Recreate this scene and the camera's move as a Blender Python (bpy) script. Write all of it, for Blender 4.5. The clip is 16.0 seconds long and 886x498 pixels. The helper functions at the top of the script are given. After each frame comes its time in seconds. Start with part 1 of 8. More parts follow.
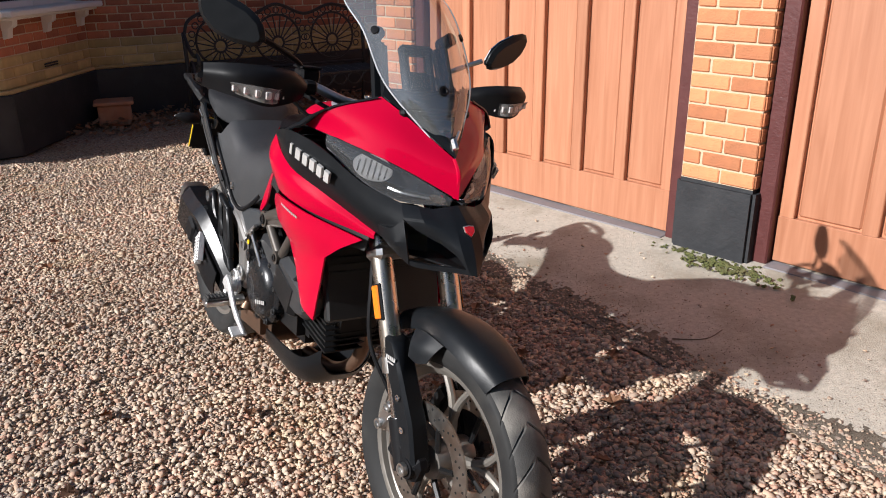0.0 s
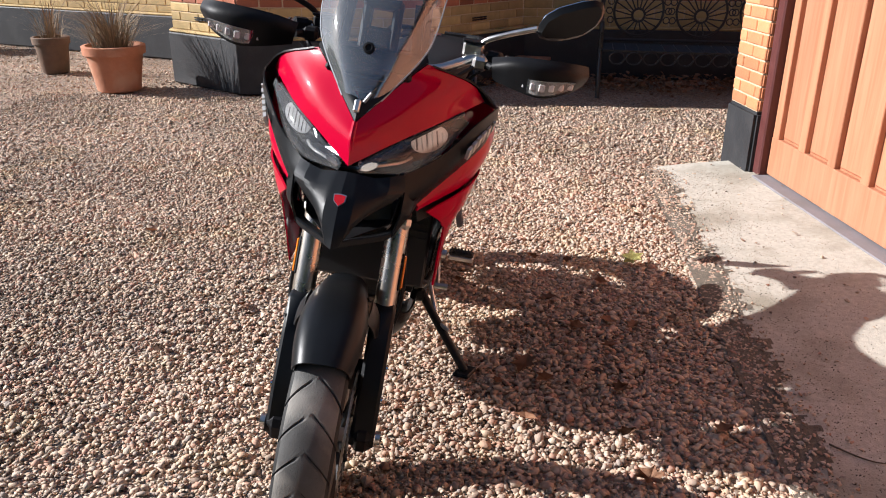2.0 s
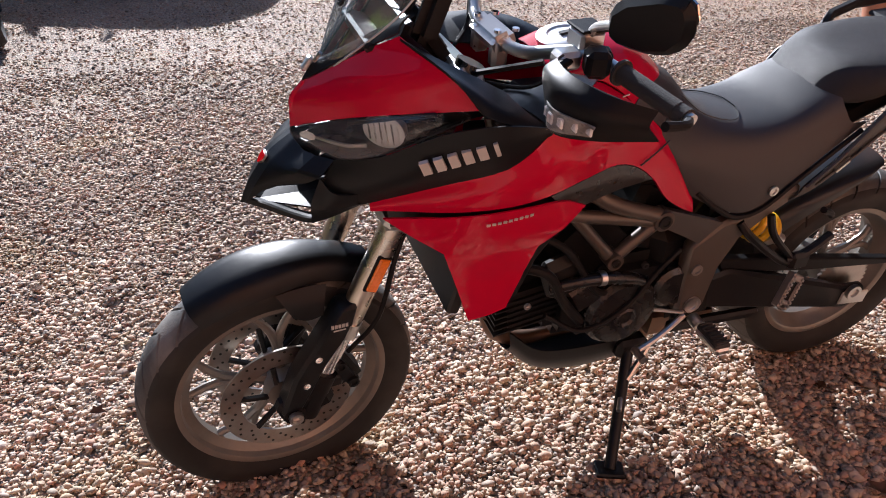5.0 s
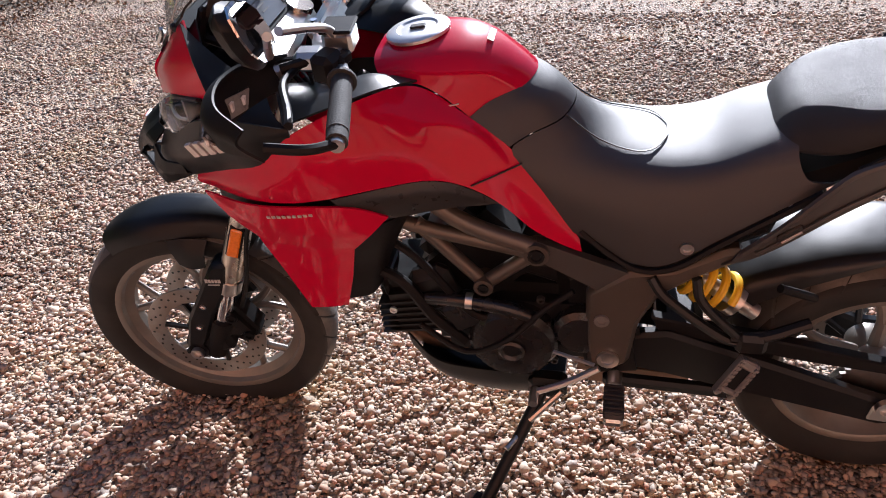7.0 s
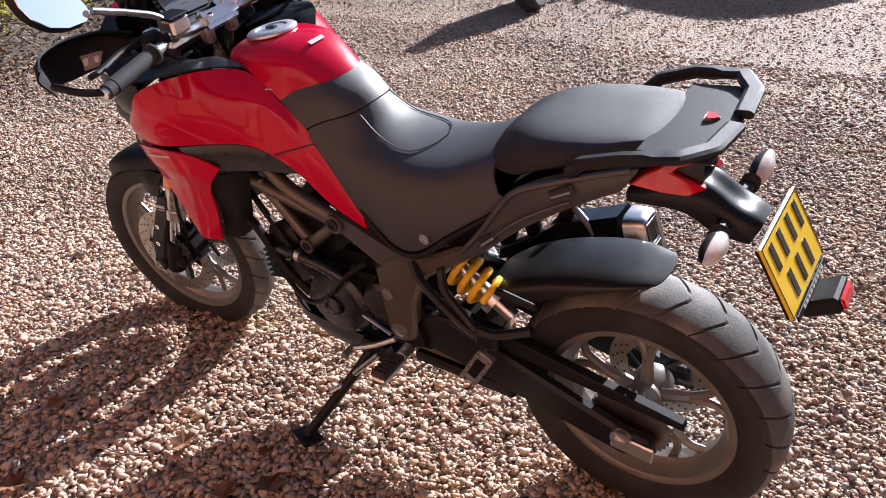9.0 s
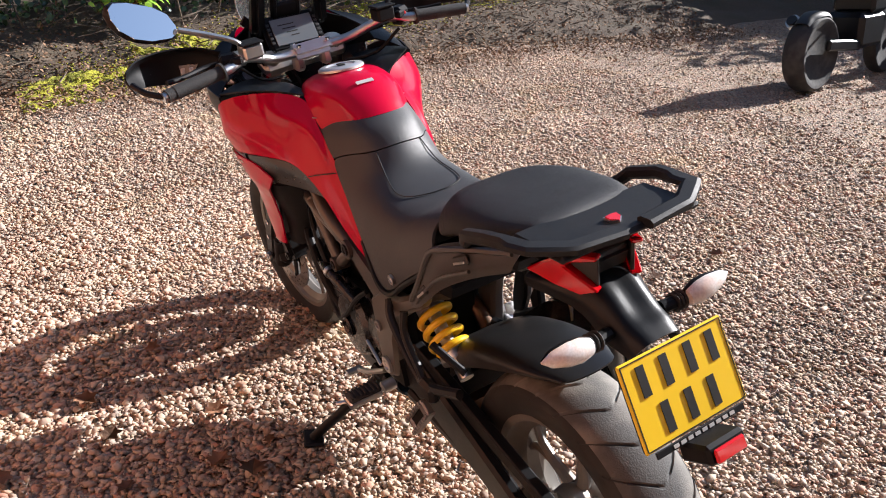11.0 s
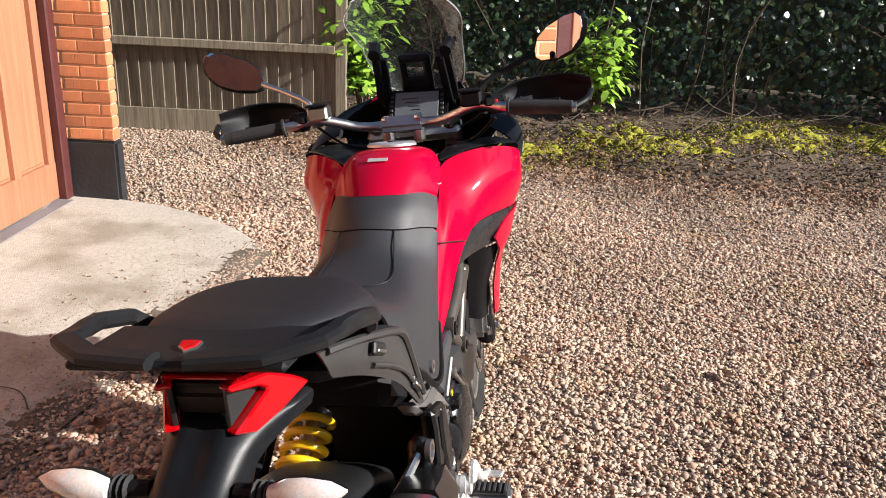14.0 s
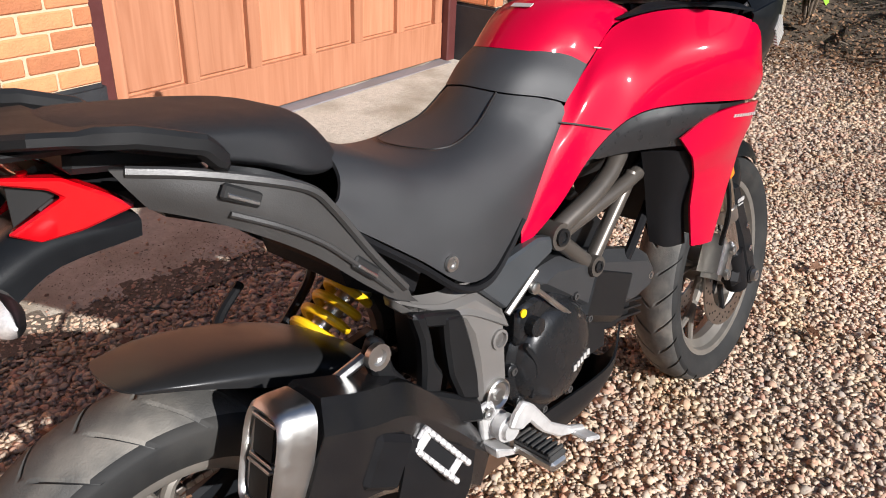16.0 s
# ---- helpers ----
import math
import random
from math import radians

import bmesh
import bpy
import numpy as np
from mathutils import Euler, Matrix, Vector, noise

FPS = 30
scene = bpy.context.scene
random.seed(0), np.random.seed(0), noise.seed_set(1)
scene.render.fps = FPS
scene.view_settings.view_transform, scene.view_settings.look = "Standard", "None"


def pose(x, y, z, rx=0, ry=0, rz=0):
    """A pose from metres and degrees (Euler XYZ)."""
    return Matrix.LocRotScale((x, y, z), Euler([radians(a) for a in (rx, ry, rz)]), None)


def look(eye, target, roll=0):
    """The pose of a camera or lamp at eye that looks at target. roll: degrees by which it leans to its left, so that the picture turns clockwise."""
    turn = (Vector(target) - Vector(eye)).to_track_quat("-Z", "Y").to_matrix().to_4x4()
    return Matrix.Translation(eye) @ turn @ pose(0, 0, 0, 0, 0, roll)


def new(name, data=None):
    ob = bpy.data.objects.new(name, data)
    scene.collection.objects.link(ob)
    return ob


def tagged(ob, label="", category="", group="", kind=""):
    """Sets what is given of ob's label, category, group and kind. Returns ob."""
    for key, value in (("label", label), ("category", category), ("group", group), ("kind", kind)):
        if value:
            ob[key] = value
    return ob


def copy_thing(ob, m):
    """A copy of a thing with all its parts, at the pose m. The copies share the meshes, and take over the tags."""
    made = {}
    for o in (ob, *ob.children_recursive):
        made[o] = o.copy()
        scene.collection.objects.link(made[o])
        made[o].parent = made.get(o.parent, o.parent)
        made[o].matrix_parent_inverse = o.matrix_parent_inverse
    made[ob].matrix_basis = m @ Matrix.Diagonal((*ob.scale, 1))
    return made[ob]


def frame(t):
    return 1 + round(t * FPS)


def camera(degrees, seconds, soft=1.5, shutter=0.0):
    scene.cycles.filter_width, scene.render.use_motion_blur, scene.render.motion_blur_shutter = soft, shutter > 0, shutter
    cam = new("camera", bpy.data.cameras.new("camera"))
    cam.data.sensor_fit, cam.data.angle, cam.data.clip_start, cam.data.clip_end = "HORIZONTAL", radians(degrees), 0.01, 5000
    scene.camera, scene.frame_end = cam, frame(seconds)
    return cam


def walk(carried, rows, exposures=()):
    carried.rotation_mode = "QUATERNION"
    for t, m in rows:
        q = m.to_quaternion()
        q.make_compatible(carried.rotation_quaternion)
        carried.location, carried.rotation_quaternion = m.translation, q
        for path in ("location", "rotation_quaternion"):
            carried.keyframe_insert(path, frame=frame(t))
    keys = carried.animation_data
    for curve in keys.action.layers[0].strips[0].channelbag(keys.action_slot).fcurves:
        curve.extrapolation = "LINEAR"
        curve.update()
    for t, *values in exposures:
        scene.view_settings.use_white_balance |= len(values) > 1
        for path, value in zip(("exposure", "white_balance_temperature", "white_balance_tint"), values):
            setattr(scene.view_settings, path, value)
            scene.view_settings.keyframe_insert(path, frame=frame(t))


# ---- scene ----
cam = camera(59.5, 16.0, soft=1.0)
PATH = [
    (0, (2.226, -0.984, 1.492), (0.651, 0.028, 0.786), -0.7),
    (0.5, (2.385, -0.652, 1.478), (0.677, 0.101, 0.761), -0.5),
    (1, (2.463, -0.323, 1.465), (0.657, 0.138, 0.74), -0.2),
    (1.5, (2.434, 0.024, 1.454), (0.581, 0.166, 0.714), 0.1),
    (2, (2.379, 0.396, 1.426), (0.538, 0.198, 0.67), 0.2),
    (2.5, (2.266, 0.695, 1.415), (0.507, 0.14, 0.642), 0.1),
    (3, (2.051, 0.944, 1.415), (0.452, 0.037, 0.626), 0.0),
    (3.5, (1.82, 1.247, 1.421), (0.442, 0.046, 0.61), 0.4),
    (4, (1.568, 1.448, 1.456), (0.453, 0.02, 0.607), 0.6),
    (4.2, (1.436, 1.479, 1.451), (0.423, -0.012, 0.585), 0.6),
    (6.3, (0.249, 1.456, 1.485), (0.339, -0.248, 0.441), -2.0),
    (6.5, (0.129, 1.448, 1.478), (0.315, -0.246, 0.433), -2.6),
    (7, (-0.193, 1.449, 1.493), (0.209, -0.21, 0.451), -3.9),
    (7.5, (-0.46, 1.4, 1.471), (0.119, -0.219, 0.45), -4.3),
    (8, (-0.708, 1.371, 1.492), (0.022, -0.196, 0.488), -4.3),
    (8.2, (-0.835, 1.376, 1.487), (-0.045, -0.169, 0.493), -4.1),
    (10.3, (-1.603, 1.165, 1.539), (-0.274, -0.024, 0.632), 0.7),
    (10.5, (-1.644, 1.101, 1.539), (-0.262, -0.03, 0.638), 0.7),
    (11, (-1.75, 0.886, 1.534), (-0.212, -0.067, 0.682), 1.0),
    (11.5, (-1.876, 0.675, 1.547), (-0.22, -0.092, 0.73), 1.6),
    (12, (-1.943, 0.485, 1.557), (-0.186, -0.078, 0.786), 2.1),
    (12.5, (-1.916, 0.258, 1.541), (-0.088, -0.096, 0.811), 2.6),
    (13, (-1.866, 0.036, 1.538), (0.005, -0.097, 0.844), 2.8),
    (13.5, (-1.81, -0.243, 1.532), (0.07, -0.155, 0.854), 2.7),
    (14, (-1.704, -0.439, 1.497), (0.154, -0.119, 0.828), 2.9),
    (14.5, (-1.551, -0.589, 1.469), (0.24, -0.034, 0.773), 2.8),
    (15, (-1.399, -0.754, 1.42), (0.272, 0.042, 0.662), 2.8),
    (15.5, (-1.263, -0.887, 1.386), (0.226, 0.148, 0.543), 2.6),
    (16, (-1.103, -0.931, 1.342), (0.146, 0.32, 0.407), 2.6),
]
walk(cam, [(t, look(eye, target, roll)) for t, eye, target, roll in PATH],
     exposures=[(0, 0.61, 5850, 10), (1.5, 0.85, 5850, 10), (3.0, 1.15, 5550, 12), (3.5, 1.11, 5500, 12), (8, 1.23, 5450, 14), (11, 1.30, 5850, 12), (13.5, 1.07, 6100, 11), (16, 0.67, 5900, 10)])

# ---- light ----
SUN_DIR = Vector((-0.05, -1.85, 1.0)).normalized()   # towards the sun
world = bpy.data.worlds.new("sky")
scene.world = world
world.use_nodes = True
wn = world.node_tree.nodes
sky = wn.new("ShaderNodeTexSky")
sky.sky_type, sky.sun_disc = "NISHITA", False
sky.sun_elevation = math.asin(SUN_DIR.z)
sky.sun_rotation = math.atan2(SUN_DIR.x, SUN_DIR.y)
world.node_tree.links.new(sky.outputs[0], wn["Background"].inputs[0])
wn["Background"].inputs[1].default_value = 0.056
sun = new("sun", bpy.data.lights.new("sun", "SUN"))
sun.data.energy, sun.data.angle, sun.data.color = 5.0, radians(0.55), (1.0, 0.92, 0.82)
sun.matrix_world = look(SUN_DIR * 40, (0, 0, 0))


# ---- materials ----
def material(name, color, rough=0.6, metal=0.0, var=0.15, scale=8.0, bump=0.0, bscale=60.0, coat=0.0, spec=0.5, trans=0.0,
             tint=None, tscale=1.5, tamount=0.5, rnd=0.0, island=0.0, rvar=0.1, alpha=1.0):
    """A surface with grain at one scale, stains of a second colour at another, and a fine relief."""
    m = bpy.data.materials.new(name)
    m.use_nodes = True
    n, l = m.node_tree.nodes, m.node_tree.links
    p = n["Principled BSDF"]
    co = n.new("ShaderNodeTexCoord").outputs["Object"]
    gr = n.new("ShaderNodeTexNoise")
    gr.inputs["Scale"].default_value, gr.inputs["Detail"].default_value = scale, 6
    l.new(co, gr.inputs["Vector"])
    mix = n.new("ShaderNodeMix"); mix.data_type = "RGBA"
    mix.inputs["A"].default_value = (*[c * (1 - var) for c in color], 1)
    mix.inputs["B"].default_value = (*[min(1, c * (1 + var)) for c in color], 1)
    l.new(gr.outputs["Fac"], mix.inputs["Factor"])
    out = mix.outputs["Result"]
    if tint:
        st = n.new("ShaderNodeTexNoise")
        st.inputs["Scale"].default_value, st.inputs["Detail"].default_value = tscale, 5
        l.new(co, st.inputs["Vector"])
        ramp = n.new("ShaderNodeMapRange")
        ramp.inputs["From Min"].default_value, ramp.inputs["From Max"].default_value = 0.48, 0.68
        ramp.inputs["To Max"].default_value = tamount
        l.new(st.outputs["Fac"], ramp.inputs["Value"])
        m2 = n.new("ShaderNodeMix"); m2.data_type = "RGBA"
        m2.inputs["B"].default_value = (*tint, 1)
        l.new(out, m2.inputs["A"]); l.new(ramp.outputs[0], m2.inputs["Factor"])
        out = m2.outputs["Result"]
    if rnd or island:
        src = n.new("ShaderNodeObjectInfo").outputs["Random"] if rnd else n.new("ShaderNodeNewGeometry").outputs["Random Per Island"]
        amt = rnd or island
        hv = n.new("ShaderNodeHueSaturation")
        mr = n.new("ShaderNodeMapRange")
        mr.inputs["To Min"].default_value, mr.inputs["To Max"].default_value = 1 - amt, 1 + amt
        l.new(src, mr.inputs["Value"]); l.new(mr.outputs[0], hv.inputs["Value"]); l.new(out, hv.inputs["Color"])
        out = hv.outputs["Color"]
    l.new(out, p.inputs["Base Color"])
    rr = n.new("ShaderNodeMapRange")
    rr.inputs["To Min"].default_value, rr.inputs["To Max"].default_value = max(0, rough - rvar), min(1, rough + rvar)
    l.new(gr.outputs["Fac"], rr.inputs["Value"]); l.new(rr.outputs[0], p.inputs["Roughness"])
    p.inputs["Metallic"].default_value, p.inputs["Coat Weight"].default_value = metal, coat
    p.inputs["Coat Roughness"].default_value = 0.04
    p.inputs["Specular IOR Level"].default_value, p.inputs["Transmission Weight"].default_value = spec, trans
    p.inputs["Alpha"].default_value = alpha
    if bump:
        bn = n.new("ShaderNodeTexNoise")
        bn.inputs["Scale"].default_value, bn.inputs["Detail"].default_value = bscale, 4
        l.new(co, bn.inputs["Vector"])
        b = n.new("ShaderNodeBump")
        b.inputs["Strength"].default_value, b.inputs["Distance"].default_value = bump, 0.01
        l.new(bn.outputs["Fac"], b.inputs["Height"]); l.new(b.outputs[0], p.inputs["Normal"])
    return m


def glass(name, color, rough=0.02, opacity=0.15, sheen=0.06):
    """A thin clear shell: mostly see-through, with a glossy skin."""
    m = bpy.data.materials.new(name)
    m.use_nodes = True
    n, l = m.node_tree.nodes, m.node_tree.links
    n.remove(n["Principled BSDF"])
    tr, gl, df = n.new("ShaderNodeBsdfTransparent"), n.new("ShaderNodeBsdfGlossy"), n.new("ShaderNodeBsdfDiffuse")
    tr.inputs[0].default_value = (*color, 1)
    df.inputs[0].default_value = (*[c * 0.7 for c in color], 1)
    gl.inputs["Roughness"].default_value = rough
    a, b, lw = n.new("ShaderNodeMixShader"), n.new("ShaderNodeMixShader"), n.new("ShaderNodeLayerWeight")
    lw.inputs[0].default_value = 0.5
    po, fr = n.new("ShaderNodeMath"), n.new("ShaderNodeMath")
    po.operation, po.inputs[1].default_value = "POWER", 4.0
    fr.operation, fr.inputs[1].default_value, fr.inputs[2].default_value = "MULTIPLY_ADD", 0.7, sheen
    l.new(lw.outputs["Facing"], po.inputs[0]); l.new(po.outputs[0], fr.inputs[0])
    a.inputs[0].default_value = opacity
    l.new(tr.outputs[0], a.inputs[1]); l.new(df.outputs[0], a.inputs[2])
    l.new(fr.outputs[0], b.inputs[0]); l.new(a.outputs[0], b.inputs[1]); l.new(gl.outputs[0], b.inputs[2])
    l.new(b.outputs[0], n["Material Output"].inputs[0])
    return m


def gravel_material(name, size, stones=False):
    """Pebbles in cream, tan, pink and grey. For the sheet a cell pattern gives colours and relief, for real stones each one has its own."""
    m = bpy.data.materials.new(name)
    m.use_nodes = True
    n, l = m.node_tree.nodes, m.node_tree.links
    p = n["Principled BSDF"]
    p.inputs["Roughness"].default_value, p.inputs["Specular IOR Level"].default_value = 0.75, 0.2
    co = n.new("ShaderNodeTexCoord").outputs["Object"]
    ramp = n.new("ShaderNodeValToRGB")
    ramp.color_ramp.interpolation = "CONSTANT" if not stones else "LINEAR"
    cols = [(0.0, (0.15, 0.11, 0.085)), (0.08, (0.40, 0.285, 0.21)), (0.22, (0.34, 0.287, 0.245)), (0.36, (0.52, 0.385, 0.273)), (0.50, (0.45, 0.262, 0.19)),
            (0.66, (0.56, 0.435, 0.313)), (0.82, (0.48, 0.385, 0.30)), (0.96, (0.58, 0.470, 0.355))]
    el = ramp.color_ramp.elements
    el[0].position, el[0].color = cols[0][0], (*cols[0][1], 1)
    el[1].position, el[1].color = cols[1][0], (*cols[1][1], 1)
    for q, c in cols[2:]:
        e = el.new(q); e.color = (*c, 1)
    fine = n.new("ShaderNodeTexNoise")
    fine.inputs["Scale"].default_value, fine.inputs["Detail"].default_value = 120, 5
    l.new(co, fine.inputs["Vector"])
    broad = n.new("ShaderNodeTexNoise")
    broad.inputs["Scale"].default_value, broad.inputs["Detail"].default_value = 0.9, 6
    l.new(co, broad.inputs["Vector"])
    bp = n.new("ShaderNodeBump")
    if stones:
        l.new(n.new("ShaderNodeNewGeometry").outputs["Random Per Island"], ramp.inputs[0])
        l.new(fine.outputs["Fac"], bp.inputs["Height"])
        bp.inputs["Strength"].default_value, bp.inputs["Distance"].default_value = 0.5, 0.003
        base = ramp.outputs[0]
    else:
        vo = n.new("ShaderNodeTexVoronoi")
        vo.inputs["Scale"].default_value = 1 / size
        warp = n.new("ShaderNodeTexNoise"); warp.inputs["Scale"].default_value = 30
        l.new(co, warp.inputs["Vector"])
        add = n.new("ShaderNodeVectorMath"); add.operation = "MULTIPLY_ADD"
        add.inputs[1].default_value = (0.02, 0.02, 0.02)
        l.new(warp.outputs["Color"], add.inputs[0]); l.new(co, add.inputs[2])
        l.new(add.outputs[0], vo.inputs["Vector"])
        sep = n.new("ShaderNodeSeparateColor")
        l.new(vo.outputs["Color"], sep.inputs[0]); l.new(sep.outputs[0], ramp.inputs[0])
        # colour drops towards cell edges, painting in the shade between pebbles
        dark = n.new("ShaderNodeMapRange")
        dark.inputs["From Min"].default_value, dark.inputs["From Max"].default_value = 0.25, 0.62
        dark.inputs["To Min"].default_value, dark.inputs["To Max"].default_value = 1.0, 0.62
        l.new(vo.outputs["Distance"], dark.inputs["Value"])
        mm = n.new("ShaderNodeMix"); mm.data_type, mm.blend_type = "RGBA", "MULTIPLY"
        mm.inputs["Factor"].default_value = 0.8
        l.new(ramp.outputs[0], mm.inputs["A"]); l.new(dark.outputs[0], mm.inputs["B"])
        inv = n.new("ShaderNodeMath"); inv.operation = "SUBTRACT"; inv.inputs[0].default_value = 1
        l.new(vo.outputs["Distance"], inv.inputs[1]); l.new(inv.outputs[0], bp.inputs["Height"])
        bp.inputs["Strength"].default_value, bp.inputs["Distance"].default_value = 1.0, 0.02
        base = mm.outputs["Result"]
    hs = n.new("ShaderNodeHueSaturation")
    mr = n.new("ShaderNodeMapRange")
    mr.inputs["From Min"].default_value, mr.inputs["From Max"].default_value = 0.3, 0.7
    mr.inputs["To Min"].default_value, mr.inputs["To Max"].default_value = (0.76, 1.20) if stones else (0.85, 1.25)
    l.new(broad.outputs["Fac"], mr.inputs["Value"]); l.new(mr.outputs[0], hs.inputs["Value"]); l.new(base, hs.inputs["Color"])
    # ochre and olive patches where damp and algae sit
    damp = n.new("ShaderNodeTexNoise")
    damp.inputs["Scale"].default_value, damp.inputs["Detail"].default_value = 2.3, 7
    l.new(co, damp.inputs["Vector"])
    dr = n.new("ShaderNodeMapRange")
    dr.inputs["From Min"].default_value, dr.inputs["From Max"].default_value, dr.inputs["To Max"].default_value = 0.52, 0.72, 0.75
    l.new(damp.outputs["Fac"], dr.inputs["Value"])
    ochre = n.new("ShaderNodeMix"); ochre.data_type, ochre.blend_type = "RGBA", "MULTIPLY"
    ochre.inputs["B"].default_value = (0.95, 0.92, 0.76, 1)
    l.new(dr.outputs[0], ochre.inputs["Factor"]); l.new(hs.outputs[0], ochre.inputs["A"])
    l.new(ochre.outputs["Result"], p.inputs["Base Color"]); l.new(bp.outputs[0], p.inputs["Normal"])
    return m


def wood_material(name, a, b, scale=6.0, rough=0.5, along="Z"):
    m = bpy.data.materials.new(name)
    m.use_nodes = True
    n, l = m.node_tree.nodes, m.node_tree.links
    p = n["Principled BSDF"]
    p.inputs["Roughness"].default_value = rough
    mp = n.new("ShaderNodeMapping")
    mp.inputs["Scale"].default_value = {"Z": (9, 9, 0.5), "Y": (9, 0.5, 9), "X": (0.5, 9, 9)}[along]
    l.new(n.new("ShaderNodeTexCoord").outputs["Object"], mp.inputs[0])
    t = n.new("ShaderNodeTexNoise")
    t.inputs["Scale"].default_value, t.inputs["Detail"].default_value, t.inputs["Distortion"].default_value = scale, 8, 0.6
    l.new(mp.outputs[0], t.inputs["Vector"])
    r = n.new("ShaderNodeValToRGB")
    r.color_ramp.elements[0].position, r.color_ramp.elements[0].color = 0.3, (*a, 1)
    r.color_ramp.elements[1].position, r.color_ramp.elements[1].color = 0.7, (*b, 1)
    l.new(t.outputs["Fac"], r.inputs[0])
    hv, mr = n.new("ShaderNodeHueSaturation"), n.new("ShaderNodeMapRange")
    mr.inputs["To Min"].default_value, mr.inputs["To Max"].default_value = 0.86, 1.12
    l.new(n.new("ShaderNodeObjectInfo").outputs["Random"], mr.inputs["Value"])
    l.new(mr.outputs[0], hv.inputs["Value"]); l.new(r.outputs[0], hv.inputs["Color"]); l.new(hv.outputs[0], p.inputs["Base Color"])
    bp = n.new("ShaderNodeBump"); bp.inputs["Strength"].default_value, bp.inputs["Distance"].default_value = 0.25, 0.004
    l.new(t.outputs["Fac"], bp.inputs["Height"]); l.new(bp.outputs[0], p.inputs["Normal"])
    return m


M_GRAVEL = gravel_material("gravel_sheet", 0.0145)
M_STONE = gravel_material("gravel_stones", 0.024, stones=True)
M_CONC = material("concrete", (0.45, 0.415, 0.35), 0.88, var=0.35, scale=46, bump=0.5, bscale=150, tint=(0.23, 0.20, 0.145), tscale=2.6, tamount=0.8)
M_BRICK = material("orange_brick", (0.55, 0.215, 0.092), 0.8, var=0.25, scale=30, bump=0.5, bscale=120, tint=(0.50, 0.175, 0.085), tscale=6, rnd=0.28)
M_BRICKR = material("red_brick", (0.41, 0.14, 0.075), 0.85, var=0.25, scale=25, bump=0.5, bscale=120, tint=(0.2, 0.075, 0.05), tscale=4, rnd=0.28)
M_BRICKY = material("buff_brick", (0.47, 0.335, 0.15), 0.85, var=0.2, scale=25, bump=0.5, bscale=120, tint=(0.22, 0.19, 0.07), tscale=4, rnd=0.2)
M_MORTAR = material("mortar", (0.54, 0.42, 0.28), 0.9, var=0.15, scale=40, bump=0.4, bscale=150)
M_TAR = material("black_plinth_paint", (0.018, 0.019, 0.022), 0.6, var=0.35, scale=9, bump=0.25, bscale=40, tint=(0.042, 0.042, 0.044), tscale=5)
M_DOOR = wood_material("orange_brown_door_wood", (0.375, 0.155, 0.080), (0.475, 0.215, 0.120), 3.5, 0.45)
M_POST = material("maroon_frame_paint", (0.085, 0.022, 0.02), 0.5, var=0.25, scale=14, bump=0.2)
M_WHITE = material("white_paint", (0.74, 0.72, 0.68), 0.5, var=0.06, scale=10, tint=(0.5, 0.48, 0.42), tamount=0.3)
M_FENCE = wood_material("weathered_fence_wood", (0.13, 0.105, 0.072), (0.30, 0.255, 0.18), 6.0, 0.8)
M_SILL = material("lilac_grey_sill_paint", (0.20, 0.188, 0.20), 0.7, var=0.2, scale=20, bump=0.2, tint=(0.15, 0.14, 0.13), tscale=5)
M_DIRT = material("dark_grit", (0.15, 0.125, 0.095), 0.95, var=0.5, scale=60, bump=0.8, bscale=200, tint=(0.08, 0.066, 0.05), tscale=5)
M_GRIT = material("loose_grit", (0.20, 0.165, 0.125), 0.95, var=0.3, scale=60, island=0.7)
M_SOIL = material("leaf_litter_soil", (0.095, 0.068, 0.046), 0.95, var=0.6, scale=35, bump=0.9, bscale=60, tint=(0.075, 0.06, 0.035), tscale=3, tamount=0.8)
M_DULLMOSS = material("dull_moss", (0.11, 0.12, 0.035), 0.95, var=0.4, scale=40, bump=1.0, bscale=150, tint=(0.16, 0.13, 0.07), tscale=12)
M_MOSS = material("moss", (0.40, 0.38, 0.03), 0.95, var=0.45, scale=60, bump=1.0, bscale=220, tint=(0.13, 0.15, 0.03), tscale=6)
M_IVY = material("dark_hedge_leaf", (0.050, 0.085, 0.030), 0.25, var=0.3, scale=5, island=0.6, spec=0.7)
M_LAUREL = material("laurel_leaf", (0.27, 0.46, 0.05), 0.3, var=0.2, scale=6, island=0.35)
M_TWIG = material("twig_bark", (0.12, 0.09, 0.065), 0.9, var=0.35, scale=30, bump=0.5)
M_DRYLEAF = material("dry_brown_leaf", (0.23, 0.115, 0.06), 0.75, var=0.35, scale=40, rnd=0.35)
M_PALELEAF = material("pale_yellow_green_leaf", (0.42, 0.38, 0.13), 0.6, var=0.25, scale=30)
M_LITTER = material("brown_leaf_litter", (0.20, 0.115, 0.062), 0.8, var=0.35, scale=30, island=0.55)
M_TERRA = material("terracotta", (0.46, 0.19, 0.10), 0.8, var=0.2, scale=14, bump=0.3, tint=(0.55, 0.36, 0.25), tscale=4)
M_OLDPOT = material("weathered_pot_clay", (0.16, 0.10, 0.065), 0.85, var=0.3, scale=14, bump=0.3, tint=(0.08, 0.07, 0.05), tscale=5)
M_STRAW = material("dry_grass", (0.25, 0.18, 0.11), 0.9, var=0.3, scale=10, island=0.35)
M_IRON = material("black_cast_iron", (0.03, 0.03, 0.032), 0.45, metal=0.3, var=0.3, scale=20, bump=0.3)
M_WIN = material("dark_window_glass", (0.02, 0.022, 0.025), 0.05, var=0.1, spec=0.8)

